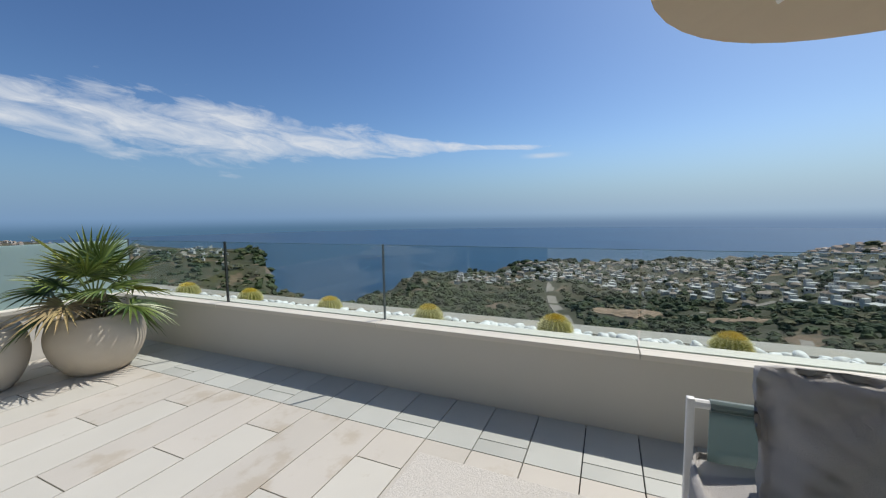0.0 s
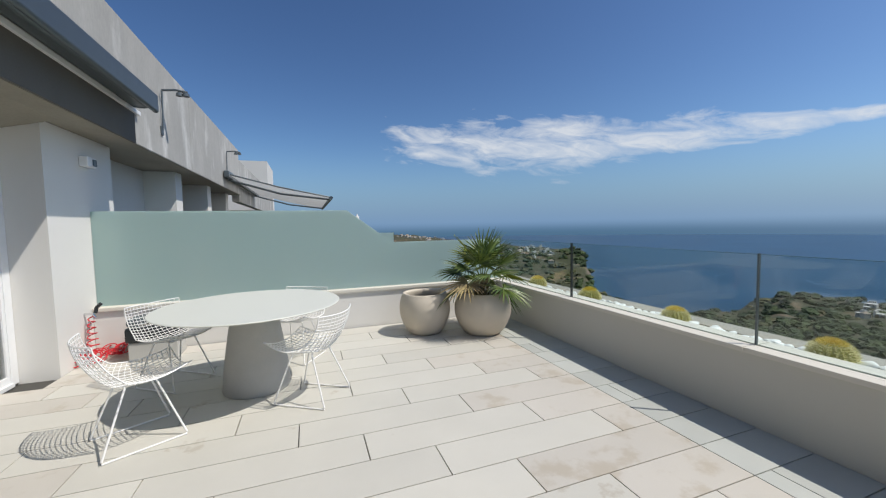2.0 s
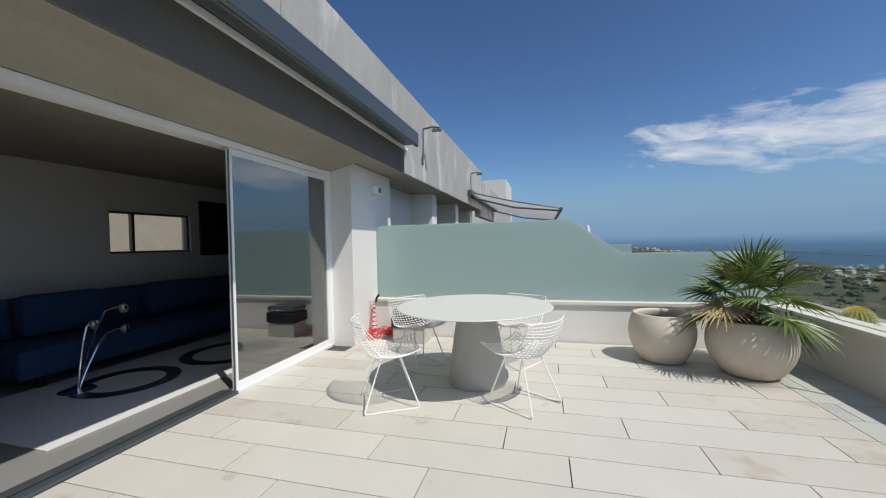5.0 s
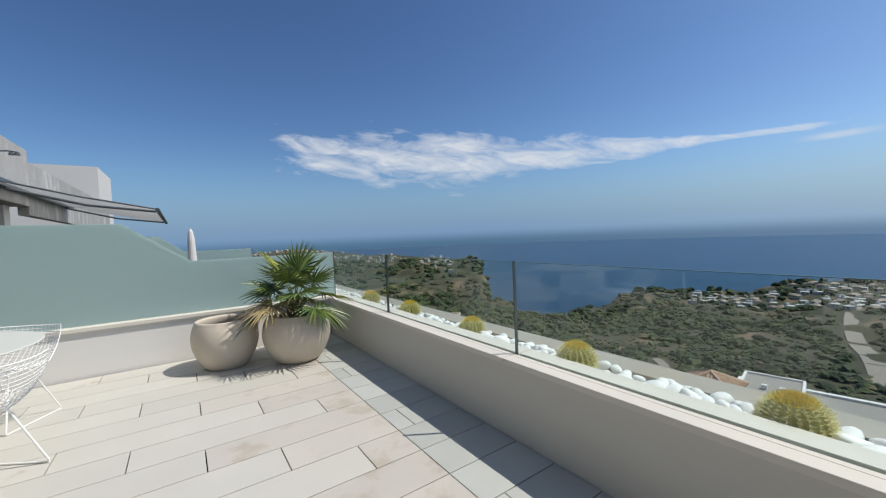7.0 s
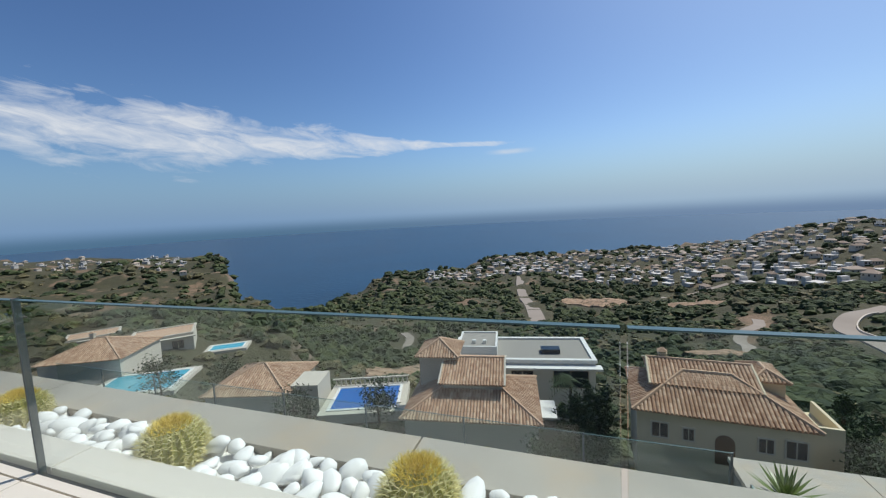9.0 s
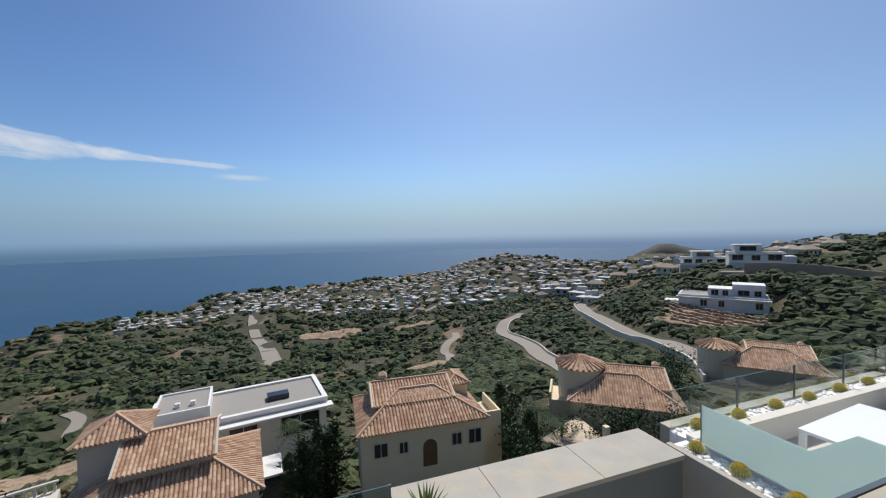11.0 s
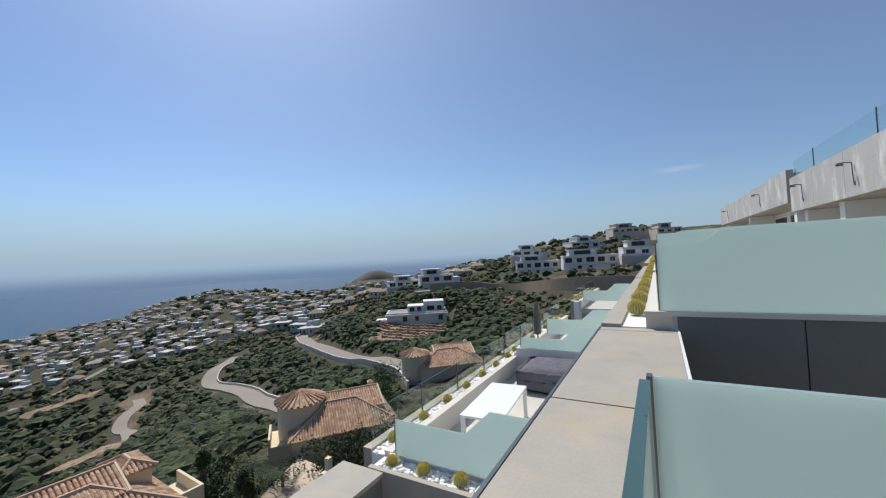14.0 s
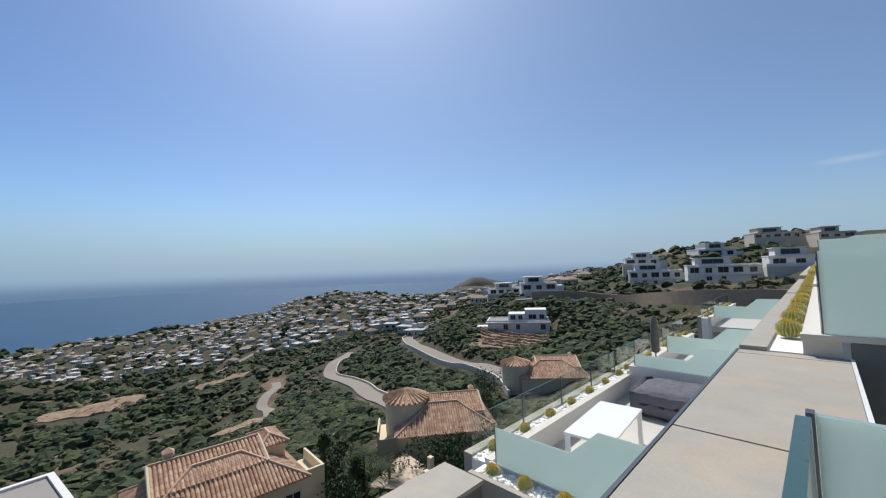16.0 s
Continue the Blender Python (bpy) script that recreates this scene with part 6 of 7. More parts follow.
for (L, R, zr, zg, d, rows) in (((60, -180), (41, -187), -2.2, -11, 10, 2), ((36, -172), (15, -179), -0.4, -11, 10, 2), ((12, -168), (-3, -172), 2.0, -7, 10, 1),
                                ((70, -205), (56, -211), 3.6, -9, 10, 1), ((40, -213), (27, -222), 6.5, -4, 12, 2), ((24, -260), (6, -269), 14.5, 2, 12, 1), ((0, -255), (-12, -260), 12.5, 2, 12, 1),
                                ((96, -150), (84, -160), -6.0, -20, 9, 2), ((130, -170), (118, -182), -10, -25, 9, 1)):
    h = modern(L, R, zr, zg, d, "pale terraced house with window bands on the hillside", M_WHITEWALL if zr < 10 else M_CREAM, M_GREYROOF if zr < 12 else M_TERRA, rows, "hillside houses")
    wd = math.hypot(R[0] - L[0], R[1] - L[1])
    k = (int(abs(L[0])) % 3) * 0.12
    wl_m = M_WHITEWALL if zr < 10 else M_CREAM
    part("upper_block", MB().box(wd * (0.12 + k), wd * (0.62 + k), 1.6, d - 0.6, zr - 0.3, zr + 2.4), wl_m, h)
    part("roof_slab", MB().box(wd * (0.12 + k) - 0.5, wd * (0.62 + k) + 0.5, 0.9, d - 0.3, zr + 2.4, zr + 2.65), wl_m, h)
    window_part(h, pose(wd * (0.37 + k), 1.55, zr + 0.4), wd * 0.3, 1.6)
    part("lower_terrace", MB().box(-1.5, wd * 0.8, -4.2, -0.2, zg, zr - 3.1 * rows - 0.4), M_CREAM, h)
    rail = MB().box(-1.5, wd * 0.8, -4.2, -4.05, zr - 3.1 * rows - 0.4, zr - 3.1 * rows + 0.5)
    part("terrace_parapet", rail, wl_m, h)
    part("side_wing", MB().box(wd, wd + 3.5, 1.5, d - 1, zg, zr - 1.6), wl_m, h)

# bare earth plots
M_EARTH = mat("reddish_earth", (0.27, 0.175, 0.11), 0.95, var=0.5, scale=0.25, fine=2.0, bump=0.5, bumpd=0.4, spread=(0.36, 0.26, 0.17), stain=((0.06, 0.06, 0.03), 0.55, 0.62, 0.3))


def earth_plot(name, cx, cy, w, d, rz, label):
    """Uneven bare ground that follows the slope."""
    m, vs, fs, n = pose(cx, cy, 0, 0, 0, rz), [], [], 28
    for i in range(n):
        for j in range(n):
            u, v = 2 * i / (n - 1) - 1, 2 * j / (n - 1) - 1
            p = m @ Vector((u * w / 2 * (1 + 0.2 * noise.noise((v * 2, cx, 1))), v * d / 2 * (1 + 0.2 * noise.noise((u * 2, cy, 2))), 0))
            edge = max(abs(u), abs(v))
            vs.append((p.x, p.y, ground_z(p.x, p.y) + (0.5 if edge < 0.9 else -1.5) + 0.5 * noise.noise((p.x * 0.5, p.y * 0.5, 4))))
    for i in range(n - 1):
        for j in range(n - 1):
            a = i * n + j
            fs.append((a, a + n, a + n + 1, a + 1))
    struct(name, MB().add(vs, fs), M_EARTH, label, "ground")


earth_plot("ground_plot", 62, -98, 36, 20, 15, "reddish bare earth of the terraced plot")
earth_plot("ground_pit", 74, 31, 20, 22, 20, "sandy bare earth of a building pit")
earth_plot("ground_field", 285, -12, 60, 28, 70, "brown bare field in the valley")
earth_plot("ground_field_low", 360, -88, 110, 46, 66, "brown ploughed field below the town")
earth_plot("ground_clearing", 235, -66, 44, 22, 50, "bare brown clearing in the scrub")
earth_plot("ground_bank", 108, -38, 18, 34, -20, "stony reddish bank beside the track")

# rubble bank beside the plot, garden wall with pillars
rub = MB()
rq = random.Random(6)
for _ in range(420):
    x, y = rq.uniform(38, 58), rq.uniform(-122, -92)
    z = ground_z(x, y)
    sz = rq.uniform(0.2, 0.7)
    rub.box(x - sz, x + sz, y - sz * 0.8, y + sz * 0.8, z - 0.5, z + sz * 0.9, bev=sz * 0.25)
solid("rubble", rub, M_STONE, "reddish rubble and cut rock on the bank", "rocks", kind="stuff")
gw = thing("garden_wall", (0, 0, 0), "ochre garden wall with square pillars", "wall")
gp = [(22.5, -19.5), (22.0, -21.5), (21.5, -23.5), (22.8, -25.3), (24.2, -27.0)]
for a, b in zip(gp, gp[1:]):
    q = front(a, b)
    part("wall_run", MB().box(0.2, q[1] - 0.2, -0.1, 0.1, -19.0, -15.1, m=pose(a[0], a[1], 0, 0, 0, q[0])), M_OCHRE, gw)
for a in gp:
    part("pillar", MB().box(a[0] - 0.22, a[0] + 0.22, a[1] - 0.22, a[1] + 0.22, -19.0, -14.3, bev=0.03), M_OCHRE, gw)

# ---- roads ----
def road(name, width, label):
    """A level strip with shoulders along its line."""
    line, vs, fs = LINES[name], [], []
    for i, (p, z) in enumerate(line):
        d = (line[min(i + 1, len(line) - 1)][0] - line[max(0, i - 1)][0]).normalized()
        n = Vector((-d.y, d.x))
        for s, h in ((-0.5, 0.0), (0.5, 0.0), (-0.62, -4.0), (0.62, -4.0)):
            vs.append((p.x + n.x * width * s, p.y + n.y * width * s, z + h))
    for i in range(len(line) - 1):
        o = 4 * i
        fs += [(o, o + 4, o + 5, o + 1), (o, o + 2, o + 6, o + 4), (o + 1, o + 5, o + 7, o + 3)]
    return struct(name, MB().add(vs, fs), M_ROAD, label, "road")


def roadside_wall(name, line_name, width, side, i0, i1, thick, low, high, material, label):
    """A low wall that follows one edge of a road."""
    line, vs, fs = LINES[line_name], [], []
    for i in range(i0, min(i1, len(line))):
        p, z = line[i]
        d = (line[min(i + 1, len(line) - 1)][0] - line[max(0, i - 1)][0]).normalized()
        n = Vector((-d.y, d.x)) * side
        for off, h in ((width / 2, low), (width / 2, high), (width / 2 + thick, high), (width / 2 + thick, low)):
            vs.append((p.x + n.x * off, p.y + n.y * off, z + h))
    k = len(vs) // 4
    for i in range(k - 1):
        o = 4 * i
        fs += [(o + j, o + (j + 1) % 4, o + 4 + (j + 1) % 4, o + 4 + j) for j in range(4)]
    fs += [(0, 1, 2, 3), (4 * k - 1, 4 * k - 2, 4 * k - 3, 4 * k - 4)]
    struct(name, MB().add(vs, fs), material, label, "wall")


for nm, w, pts in ROADS:
    road(nm, w, "pale winding road on the hillside" if nm[:4] == "road" else "pale dirt track through the scrub")

roadside_wall("wall_road_hill", "road_hill", 5.8, 1, 0, 90, 0.35, -1.5, 0.75, M_CREAM, "low pale wall along the hill road")
roadside_wall("wall_road_valley", "road_valley", 5.0, -1, 0, 80, 0.35, -1.5, 0.6, M_CREAM, "low pale kerb wall along the valley road")
roadside_wall("wall_road_upper", "road_upper", 5.4, -1, 5, 58, 0.6, -1.0, 3.0, M_STONE, "brown stone retaining wall above the upper road")

# ---- far town ----
def far_house(mb, x, y, r, rng, white):
    """A distant house: one or two blocks, dark openings and a flat or hipped roof. Slots: wall, other wall, roof, glass."""
    z = ground_z(x, y)
    a = rng.uniform(-1.1, 1.1) + math.atan2(EY - y, EX - x)
    w, d, h = rng.uniform(4.5, 9.5), rng.uniform(4.5, 8), rng.uniform(2.4, 4.4)
    m = Matrix.Translation((x, y, z)) @ Matrix.Rotation(a, 4, "Z")
    wm = 0 if white else 1

    def blk(x0, x1, y0, y1, z0, z1, s):
        vs = [m @ Vector(p) for p in ((x0, y0, z0), (x1, y0, z0), (x1, y1, z0), (x0, y1, z0), (x0, y0, z1), (x1, y0, z1), (x1, y1, z1), (x0, y1, z1))]
        mb.add(vs, [(0, 1, 5, 4), (1, 2, 6, 5), (2, 3, 7, 6), (3, 0, 4, 7), (4, 5, 6, 7)], s)
    blk(-d / 2, d / 2, -w / 2, w / 2, -4, h, wm)
    blk(-d / 2 - 2.5, -d / 2, -w / 2 + 1, w / 2 - rng.uniform(1, 4), -4, h + (2.8 if white else -0.5), wm)
    n = rng.randint(2, 4)
    for i in range(n):
        c = -w / 2 + w * (i + 0.5) / n
        q = rng.uniform(0.12, 0.24)
        blk(d / 2, d / 2 + 0.06, c - w / n * q, c + w / n * q, h - rng.uniform(1.8, 2.4), h - 0.8, 3)
    if white:
        blk(-d / 2 - 0.3, d / 2 + 1.2, -w / 2 - 0.3, w / 2 + 0.3, h, h + 0.35, 0)
    else:
        o = 0.5
        vs = [m @ Vector(p) for p in ((-d / 2 - o, -w / 2 - o, h), (d / 2 + o, -w / 2 - o, h), (d / 2 + o, w / 2 + o, h), (-d / 2 - o, w / 2 + o, h), (0, -w / 2 + d / 2.5, h + 1.9), (0, w / 2 - d / 2.5, h + 1.9))]
        mb.add(vs, [(0, 1, 4), (1, 2, 5, 4), (2, 3, 5), (3, 0, 4, 5)], 2)


rf = random.Random(8)
town = MB()
spots_t = []


def try_house(phi, r, white, gap):
    x, y = EX + r * math.cos(radians(phi)), EY + r * math.sin(radians(phi))
    if any((x - a) ** 2 + (y - b) ** 2 < gap * gap for a, b in spots_t):
        return
    if r > coast(phi) - 60:
        return
    spots_t.append((x, y))
    far_house(town, x, y, r, rf, white)


for _ in range(2600):
    phi = rf.uniform(-42, 22)
    lo = np.interp(phi, (-42, -30, -12, 0, 10, 22), (170, 300, 430, 480, 540, 580))
    r = rf.uniform(lo, lo + 620)
    try_house(phi, r, rf.random() < (0.6 if r < lo + 190 else 0.28), 13.5)
for _ in range(260):
    try_house(rf.uniform(-66, -42), rf.uniform(230, 620), rf.random() < 0.35, 18)
for _ in range(210):
    ph = rf.uniform(54, 84)
    try_house(ph, coast(ph) - rf.uniform(70, 330), rf.random() < 0.5, 19)
# roof tone more muted than the near villas' tiles
M_FARROOF = mat("muted_far_roof_tile", (0.33, 0.25, 0.19), 0.9, var=0.15, scale=0.2, fine=2, isl=0.4, spread=(0.42, 0.35, 0.28))
# far white walls carry the distance haze as a greyer base colour
solid("far_houses", town, [mat("haze_greyed_white_render", (0.58, 0.57, 0.54), 0.9, var=0.1, scale=0.2, fine=2, isl=0.3, spread=(0.48, 0.46, 0.42)), M_CREAM, M_FARROOF, M_PANE], "white and cream houses of the town above the sea", "houses", kind="stuff")

hd = MB()
vs, fs, nx, ny = [], [], 40, 14
for i in range(nx):
    for j in range(ny):
        u, v = i / (nx - 1), j / (ny - 1)
        h = (math.sin(math.pi * min(1, u * 1.02)) ** 0.35) * (math.sin(math.pi * v) ** 0.5)
        q = noise.fractal((u * 6, v * 3, 4), 1, 2, 4)
        px, py = 1385 - 330 * u + 130 * v, -1395 - 260 * u - 160 * v
        vs.append((px, py, SEA_Z - 4 + h * (84 + 26 * math.exp(-((u - 0.35) / 0.22) ** 2) + 8 * q)))
for i in range(nx - 1):
    for j in range(ny - 1):
        a = i * ny + j
        fs.append((a, a + 1, a + ny + 1, a + ny))
struct("ground_headland", hd.add(vs, fs), mat("headland_rock", (0.055, 0.055, 0.05), 0.9, var=0.4, scale=0.01, fine=0.1, bump=0.4, bumpd=4.0, spread=(0.10, 0.09, 0.075)), "dark rocky headland standing in the sea", "headland", smooth=True)

# ---- trees and scrub ----
M_BUSH = mat("dark_scrub", (0.026, 0.046, 0.014), 0.9, var=0.5, scale=0.8, fine=4.0, isl=0.6, spread=(0.055, 0.070, 0.022), bump=0.6, bumpd=0.4)
M_DRYBUSH = mat("dry_scrub", (0.085, 0.085, 0.036), 0.9, var=0.4, scale=0.8, fine=4.0, isl=0.5, spread=(0.135, 0.115, 0.055), bump=0.6, bumpd=0.4)
M_CONIFER = mat("conifer_leaf", (0.020, 0.042, 0.014), 0.8, var=0.3, scale=2, isl=0.7, spread=(0.045, 0.075, 0.022), bump=0.0)
M_TRUNK = mat("tree_bark", (0.10, 0.075, 0.05), 0.9, var=0.3, scale=5, bump=0.3)


def clump_mesh(seed):
    bm = bmesh.new()
    bmesh.ops.create_icosphere(bm, subdivisions=2, radius=1)
    o = Vector((seed * 7.3, 0, 0))
    for v in bm.verts:
        v.co *= 1 + 0.75 * noise.noise(v.co * 1.6 + o) + 0.35 * noise.noise(v.co * 4.0 + o)
        v.co.z *= 0.8
    vs = [v.co.copy() for v in bm.verts]
    bm.verts.index_update()
    fs = [[v.index for v in f.verts] for f in bm.faces]
    bm.free()
    return vs, fs


CL = [clump_mesh(i) for i in range(8)]
ROADPTS = [(Vector(p), w) for _, w, pts in ROADS for i in range(len(pts) - 1) for p in [Vector(pts[i]).lerp(Vector(pts[i + 1]), k / 8) for k in range(9)]]
HOUSES = [(26, -12, 11), (27, 4, 10), (41, 2, 11), (28, 27, 9), (32, 17, 6), (30, 58, 10), (31, 50, 7), (52, 76, 9), (56, 64, 6), (60, 118, 9), (29, -33, 9), (31, -62, 9), (72, -116, 14), (72, -104, 12), (64, -94, 11), (50, -182, 14), (25, -176, 15), (3, -170, 12), (2, -13, 7), (2, 2, 7), (2, -30, 7), (27.5, -27, 5), (90, -155, 9), (124, -176, 9), (60, -98, 14), (74, 31, 12), (285, -12, 22), (360, -88, 40), (235, -66, 18), (108, -38, 11), (60, -208, 12), (30, -218, 13), (18, -266, 15), (-5, -257, 13)]


def clear_of(x, y, s):
    for p, w in ROADPTS:
        if (p.x - x) ** 2 + (p.y - y) ** 2 < (w / 2 + s + 2.2) ** 2:
            return False
    for a, b, r in HOUSES:
        if (a - x) ** 2 + (b - y) ** 2 < (r * 0.8 + s * 0.6) ** 2:
            return False
    return True


scrub, dry = MB(), MB()
rb = random.Random(4)
count = 0
while count < 13000:
    phi = rb.uniform(-95, 80)
    r = 16 * (950 / 16) ** rb.random() ** 0.8
    x, y = EX + r * math.cos(radians(phi)), EY + r * math.sin(radians(phi))
    if x < 7:
        continue
    if r > coast(phi) - 8:
        continue
    dens = noise.fractal((x * 0.014, y * 0.014, 9), 1, 2, 4) + (0.30 if 2 < phi < 30 else 0.0)
    count += 1
    s = (0.55 + r * 0.0058) * rb.uniform(0.7, 1.5)
    if dens < -0.18 and rb.random() < 0.8:
        s *= 0.45
    if not clear_of(x, y, s):
        continue
    town_near = r > 150 and any((x - a) ** 2 + (y - b) ** 2 < 64 for a, b in spots_t)
    if town_near:
        s = min(s, 2.0)
    vs, fs = CL[rb.randrange(8)]
    m = Matrix.LocRotScale((x, y, ground_z(x, y) + s * 0.25), Euler((0, 0, rb.uniform(0, 6.3))), (s * rb.uniform(0.8, 1.3), s, s * rb.uniform(0.6, 1.1)))
    (dry if dens < 0.02 and rb.random() < 0.55 else scrub).add([m @ v for v in vs], fs)
for _ in range(3600):
    phi, r = rb.uniform(-72, -20), rb.uniform(38, 150)
    x, y = EX + r * math.cos(radians(phi)), EY + r * math.sin(radians(phi))
    s = rb.uniform(0.7, 1.9)
    if noise.fractal((x * 0.03, y * 0.03, 5), 1, 2, 3) < -0.25 or not clear_of(x, y, s):
        continue
    vs, fs = CL[rb.randrange(8)]
    m = Matrix.LocRotScale((x, y, ground_z(x, y) + s * 0.25), Euler((0, 0, rb.uniform(0, 6.3))), (s * rb.uniform(0.8, 1.3), s, s * rb.uniform(0.6, 1.0)))
    scrub.add([m @ v for v in vs], fs)
for _ in range(3600):
    phi, r = rb.uniform(-14, 62), rb.uniform(48, 460)
    x, y = EX + r * math.cos(radians(phi)), EY + r * math.sin(radians(phi))
    s = rb.uniform(1.1, 2.9) * (0.55 + r / 380)
    if noise.fractal((x * 0.012, y * 0.012, 7), 1, 2, 3) < -0.05 or not clear_of(x, y, s):
        continue
    vs, fs = CL[rb.randrange(8)]
    m = Matrix.LocRotScale((x, y, ground_z(x, y) + s * 0.3), Euler((0, 0, rb.uniform(0, 6.3))), (s * rb.uniform(0.8, 1.2), s, s * rb.uniform(0.8, 1.2)))
    scrub.add([m @ v for v in vs], fs)
for _ in range(6200):
    phi, r = rb.uniform(-64, -8), 58 * (330 / 58) ** rb.random()
    x, y = EX + r * math.cos(radians(phi)), EY + r * math.sin(radians(phi))
    s = rb.uniform(0.5, 1.15) * (0.7 + r / 220)
    if (phi > -28 and noise.fractal((x * 0.025, y * 0.025, 12), 1, 2, 3) < -0.1) or not clear_of(x, y, s - 1.2):
        continue
    vs, fs = CL[rb.randrange(8)]
    m = Matrix.LocRotScale((x, y, ground_z(x, y) + s * 0.2), Euler((0, 0, rb.uniform(0, 6.3))), (s * rb.uniform(0.8, 1.3), s, s * rb.uniform(0.6, 1.0)))
    (dry if phi > -27 and rb.random() < 0.3 else scrub).add([m @ v for v in vs], fs)
solid("scrub", scrub, M_BUSH, "dense dark green Mediterranean scrub on the slope", "scrub", kind="stuff")
solid("dry_scrub", dry, M_DRYBUSH, "dry olive brown scrub on the slope", "scrub", kind="stuff")


def leaf_tree(at, h, spread, seed, label, conical=False):
    """A trunk with limbs and a crown of many small leaf blades."""
    rng2 = random.Random(seed)
    e = thing("tree", at, label, "tree", "trees round the villas")
    tr = MB().tube([(0, 0, -1.5), (0.05, 0, h * 0.3), (0, 0.05, h * 0.75)], 0.16, 7, r1=0.05)
    cr = MB()
    cl = []
    for i in range(26 if not conical else 40):
        if conical:
            s = rng2.random()
            z, rad = h * (0.08 + 0.9 * s), spread * (1 - s) ** 0.7 * (0.5 + 0.5 * min(1, s * 6))
        else:
            z, rad = h * (0.45 + 0.5 * rng2.random()), spread
        a, q = rng2.uniform(0, 6.3), rad * math.sqrt(rng2.random())
        c = Vector((q * math.cos(a), q * math.sin(a), z))
        cl.append(c)
        if i % 3 == 0:
            tr.tube([(0, 0, z * 0.7), c * 0.6 + Vector((0, 0, z * 0.3)), c], 0.05, 4, r1=0.015)
    for c in cl:
        k = 0.5 * spread if not conical else 0.34 * spread + 0.12
        for _ in range(46):
            p = c + Vector((rng2.gauss(0, 0.5), rng2.gauss(0, 0.5), rng2.gauss(0, 0.5))) * k
            d = Vector((rng2.uniform(-1, 1), rng2.uniform(-1, 1), rng2.uniform(-0.4, 1))).normalized()
            u = d.cross(Vector((rng2.uniform(-1, 1), 0.3, 0.2))).normalized()
            L, w = rng2.uniform(0.16, 0.34), rng2.uniform(0.05, 0.10)
            cr.add([p - u * w, p + d * L * 0.6 - u * w * 0.6, p + d * L, p + u * w], [(0, 1, 2, 3)])
    part("trunk", tr, M_TRUNK, e)
    part("crown", cr, M_CONIFER, e)


for i, (x, y, h, s, con) in enumerate(((31, -3.6, 6, 0.8, True), (32.5, -4.6, 7, 0.9, True), (30, -2.6, 5, 0.8, True), (33, -6.0, 6.5, 0.9, True), (30.2, -4.4, 5.5, 0.8, True), (31.5, -5.4, 6.0, 0.8, True),
                                       (33, -20, 4.5, 1.5, False), (30, -23.5, 5.5, 0.9, True), (33, -22, 7, 1.0, True), (27, -21, 4.5, 1.6, False), (36, -50, 5.5, 2.2, False), (34, -46, 4, 1.6, False),
                                       (29, 14, 4, 1.5, False), (32, 30, 5, 2.0, False), (34, 38, 5, 2.0, False), (28, 42, 6, 1.6, False), (24, 37, 5, 1.8, False), (22, -2, 4, 1.2, False), (27, -29.2, 5.2, 1.7, False), (25, -31.0, 5.0, 1.7, False), (23.2, -33.5, 5.2, 1.8, False), (29.5, -27.0, 3.5, 1.4, False), (34, -24, 5, 1.8, False), (24, -19.5, 3.4, 1.2, False), (26, 21, 4, 1.6, False), (22, 12, 3.5, 1.3, False))):
    leaf_tree((x, y, ground_z(x, y)), h, s, i, "dark green cypress beside a villa" if con else "leafy green garden tree beside a villa", con)


def far_palm(at, h, seed):
    rng2 = random.Random(seed)
    e = thing("palm_tree", at, "tall date palm with arching fronds in a garden", "tree", "garden palms")
    part("trunk", MB().tube([(0, 0, -1), (0.05, 0, h * 0.5), (0, 0, h)], 0.2, 8, r1=0.16), M_TRUNK, e)
    cr = MB()
    for i in range(26):
        az, el = i * 2.4, radians(rng2.uniform(-30, 75))
        for k in range(9):
            s = k / 9
            L = 2.2
            c = Vector((math.cos(az) * math.cos(el) * L * s, math.sin(az) * math.cos(el) * L * s, h + math.sin(el) * L * s - 1.2 * s * s))
            for sg in (-1, 1):
                sd = Vector((-math.sin(az), math.cos(az), -0.5)) * sg * 0.55 * math.sin(0.4 + 2.4 * s)
                f = Vector((math.cos(az), math.sin(az), -0.3)) * 0.22
                cr.add([c, c + f * 0.4, c + sd + f], [(0, 1, 2)])
    part("crown", cr, M_CONIFER, e)


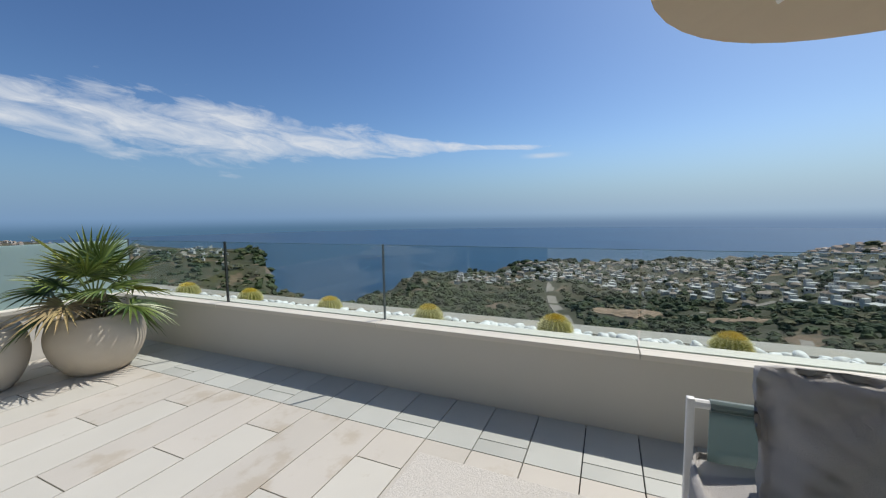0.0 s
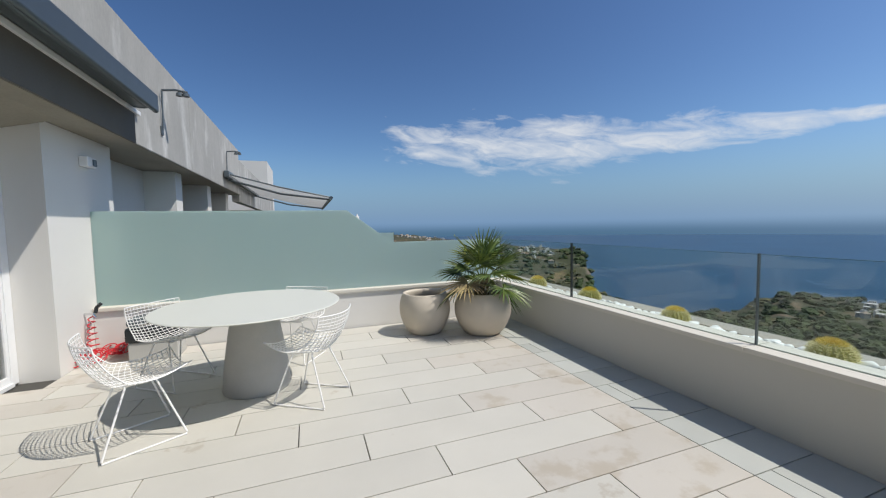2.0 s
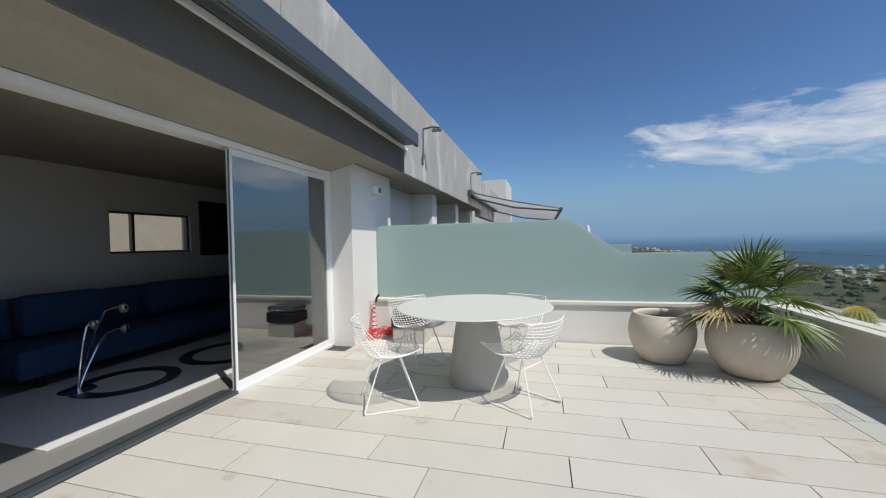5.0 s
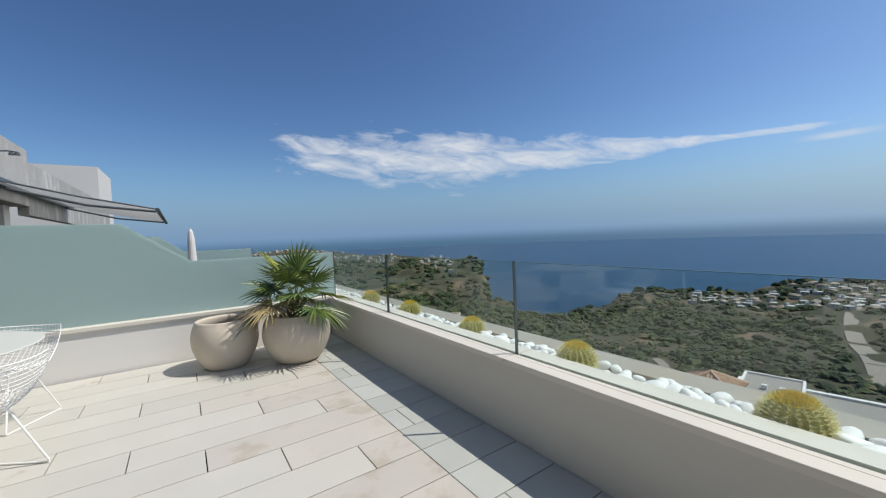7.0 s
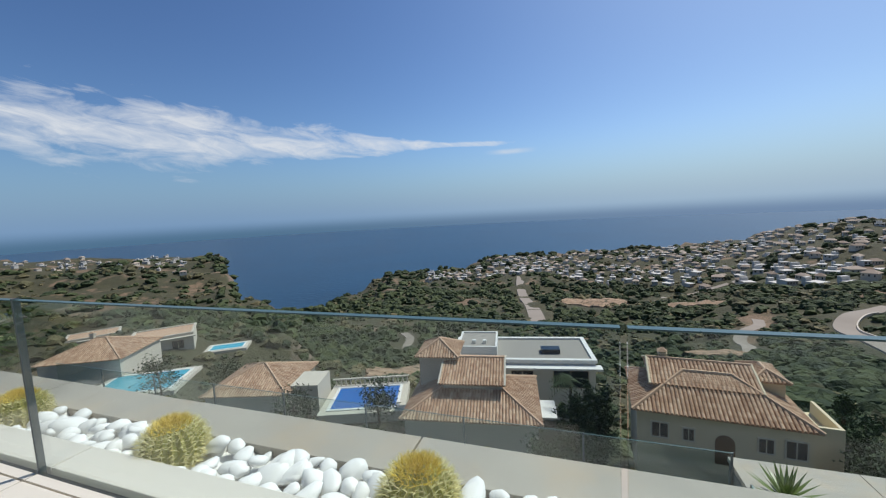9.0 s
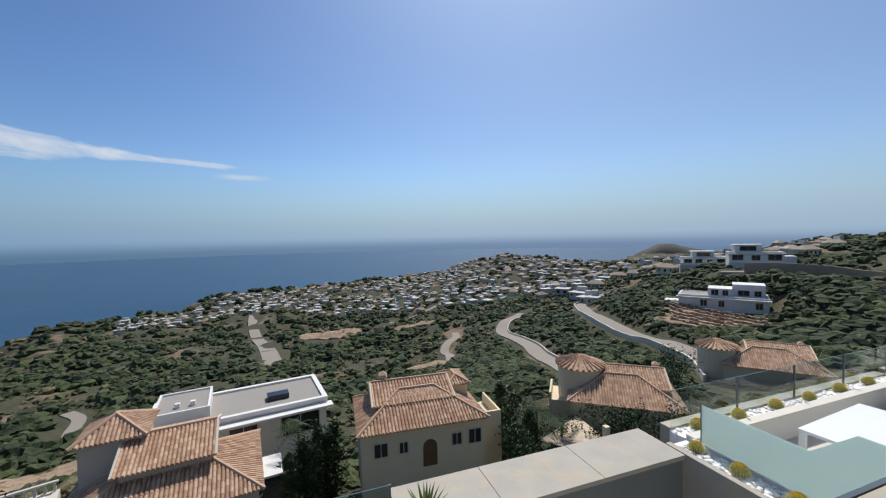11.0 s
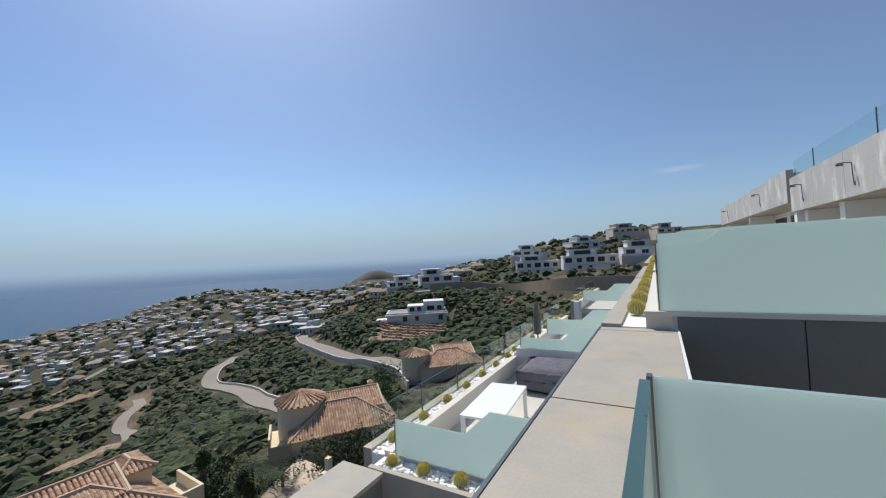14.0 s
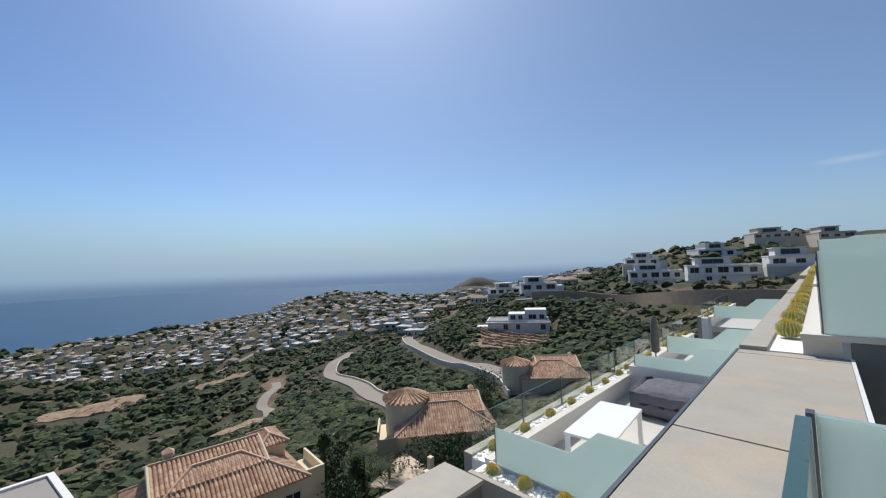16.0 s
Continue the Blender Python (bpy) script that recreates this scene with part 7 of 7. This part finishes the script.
far_palm((33.5, -3.2, ground_z(33.5, -3.2)), 6.5, 1)
far_palm((30.5, -24.5, ground_z(30.5, -24.5)), 5.0, 2)
far_palm((28.0, -25.5, ground_z(28.0, -25.5)), 4.0, 3)
ag = thing("yucca", (4.35, -5.95, LZ + 0.47), "spiky green yucca in the lower planter", "plant")
for i in range(34):
    az, el = i * 2.4, radians(15 + 65 * (i / 34))
    d = Vector((math.cos(az) * math.cos(el), math.sin(az) * math.cos(el), math.sin(el))) * 0.42
    u = Vector((-math.sin(az), math.cos(az), 0)) * 0.022
    part("leaf", MB().add([u * 0.6, -u * 0.6, d * 0.5 - u, d, d * 0.5 + u, d * 0.5 + Vector((0, 0, -0.012))], [(0, 1, 5), (1, 2, 5), (2, 3, 5), (3, 4, 5), (4, 0, 5), (0, 4, 3, 2, 1)]), M_LEAF, ag)

# ---- floor tiles ----
TW, TL, J = 0.2975, 1.20, 0.0035
tile_mesh = {}


def tile(w, d, material, key):
    k = (round(w, 3), round(d, 3), key)
    if k not in tile_mesh:
        tile_mesh[k] = MB().box(-w / 2, w / 2, -d / 2, d / 2, -0.02, 0.0, bev=0.0012).mesh("tile", material)
    return tile_mesh[k]


rt = random.Random(21)
row = 0
EDGE = -0.65                                   # where the border begins
for k in range(-19, 8):
    ya = -0.505 + TW * k
    yb = ya + TW
    yb2, ya2 = min(yb, Y1 - 0.002), max(ya, Y0 + 0.03)
    if yb2 - ya2 < 0.03:
        continue
    off = -2.15 + 0.4 * (-(k + 1))
    off = off % TL
    cuts, x = [DOOR + 0.06], DOOR + 0.06
    q = off - 12 * TL
    while q < EDGE:
        if q > DOOR + 0.16 and q < EDGE - 0.05:
            cuts.append(q)
        q += TL
    cuts.append(EDGE)
    for a, b in zip(cuts, cuts[1:]):
        if b > -5.09 and a < -5.09 and yb2 > 0.96:
            a = max(a, -5.085)
        if a < -5.09 and yb2 > 0.96:
            continue
        stained = b > EDGE - 0.01 or rt.random() < 0.14
        o = new("tile", tile(b - a - 2 * J, yb2 - ya2 - 2 * J, M_TILE_STAIN if stained else M_TILE, "s" if stained else "m"))
        o.parent = floor
        o.location = ((a + b) / 2, (ya2 + yb2) / 2, 0.0)
    split = rt.random()
    pieces = [(EDGE, WALL_IN)]
    if split < 0.3:
        pieces = [(EDGE, EDGE + 0.13), (EDGE + 0.13, WALL_IN)]
    for a, b in pieces:
        o = new("tile", tile(b - a - 2 * J, yb2 - ya2 - 2 * J, M_TILE_BORDER, "b"))
        o.parent = floor
        o.location = ((a + b) / 2, (ya2 + yb2) / 2, 0.0)
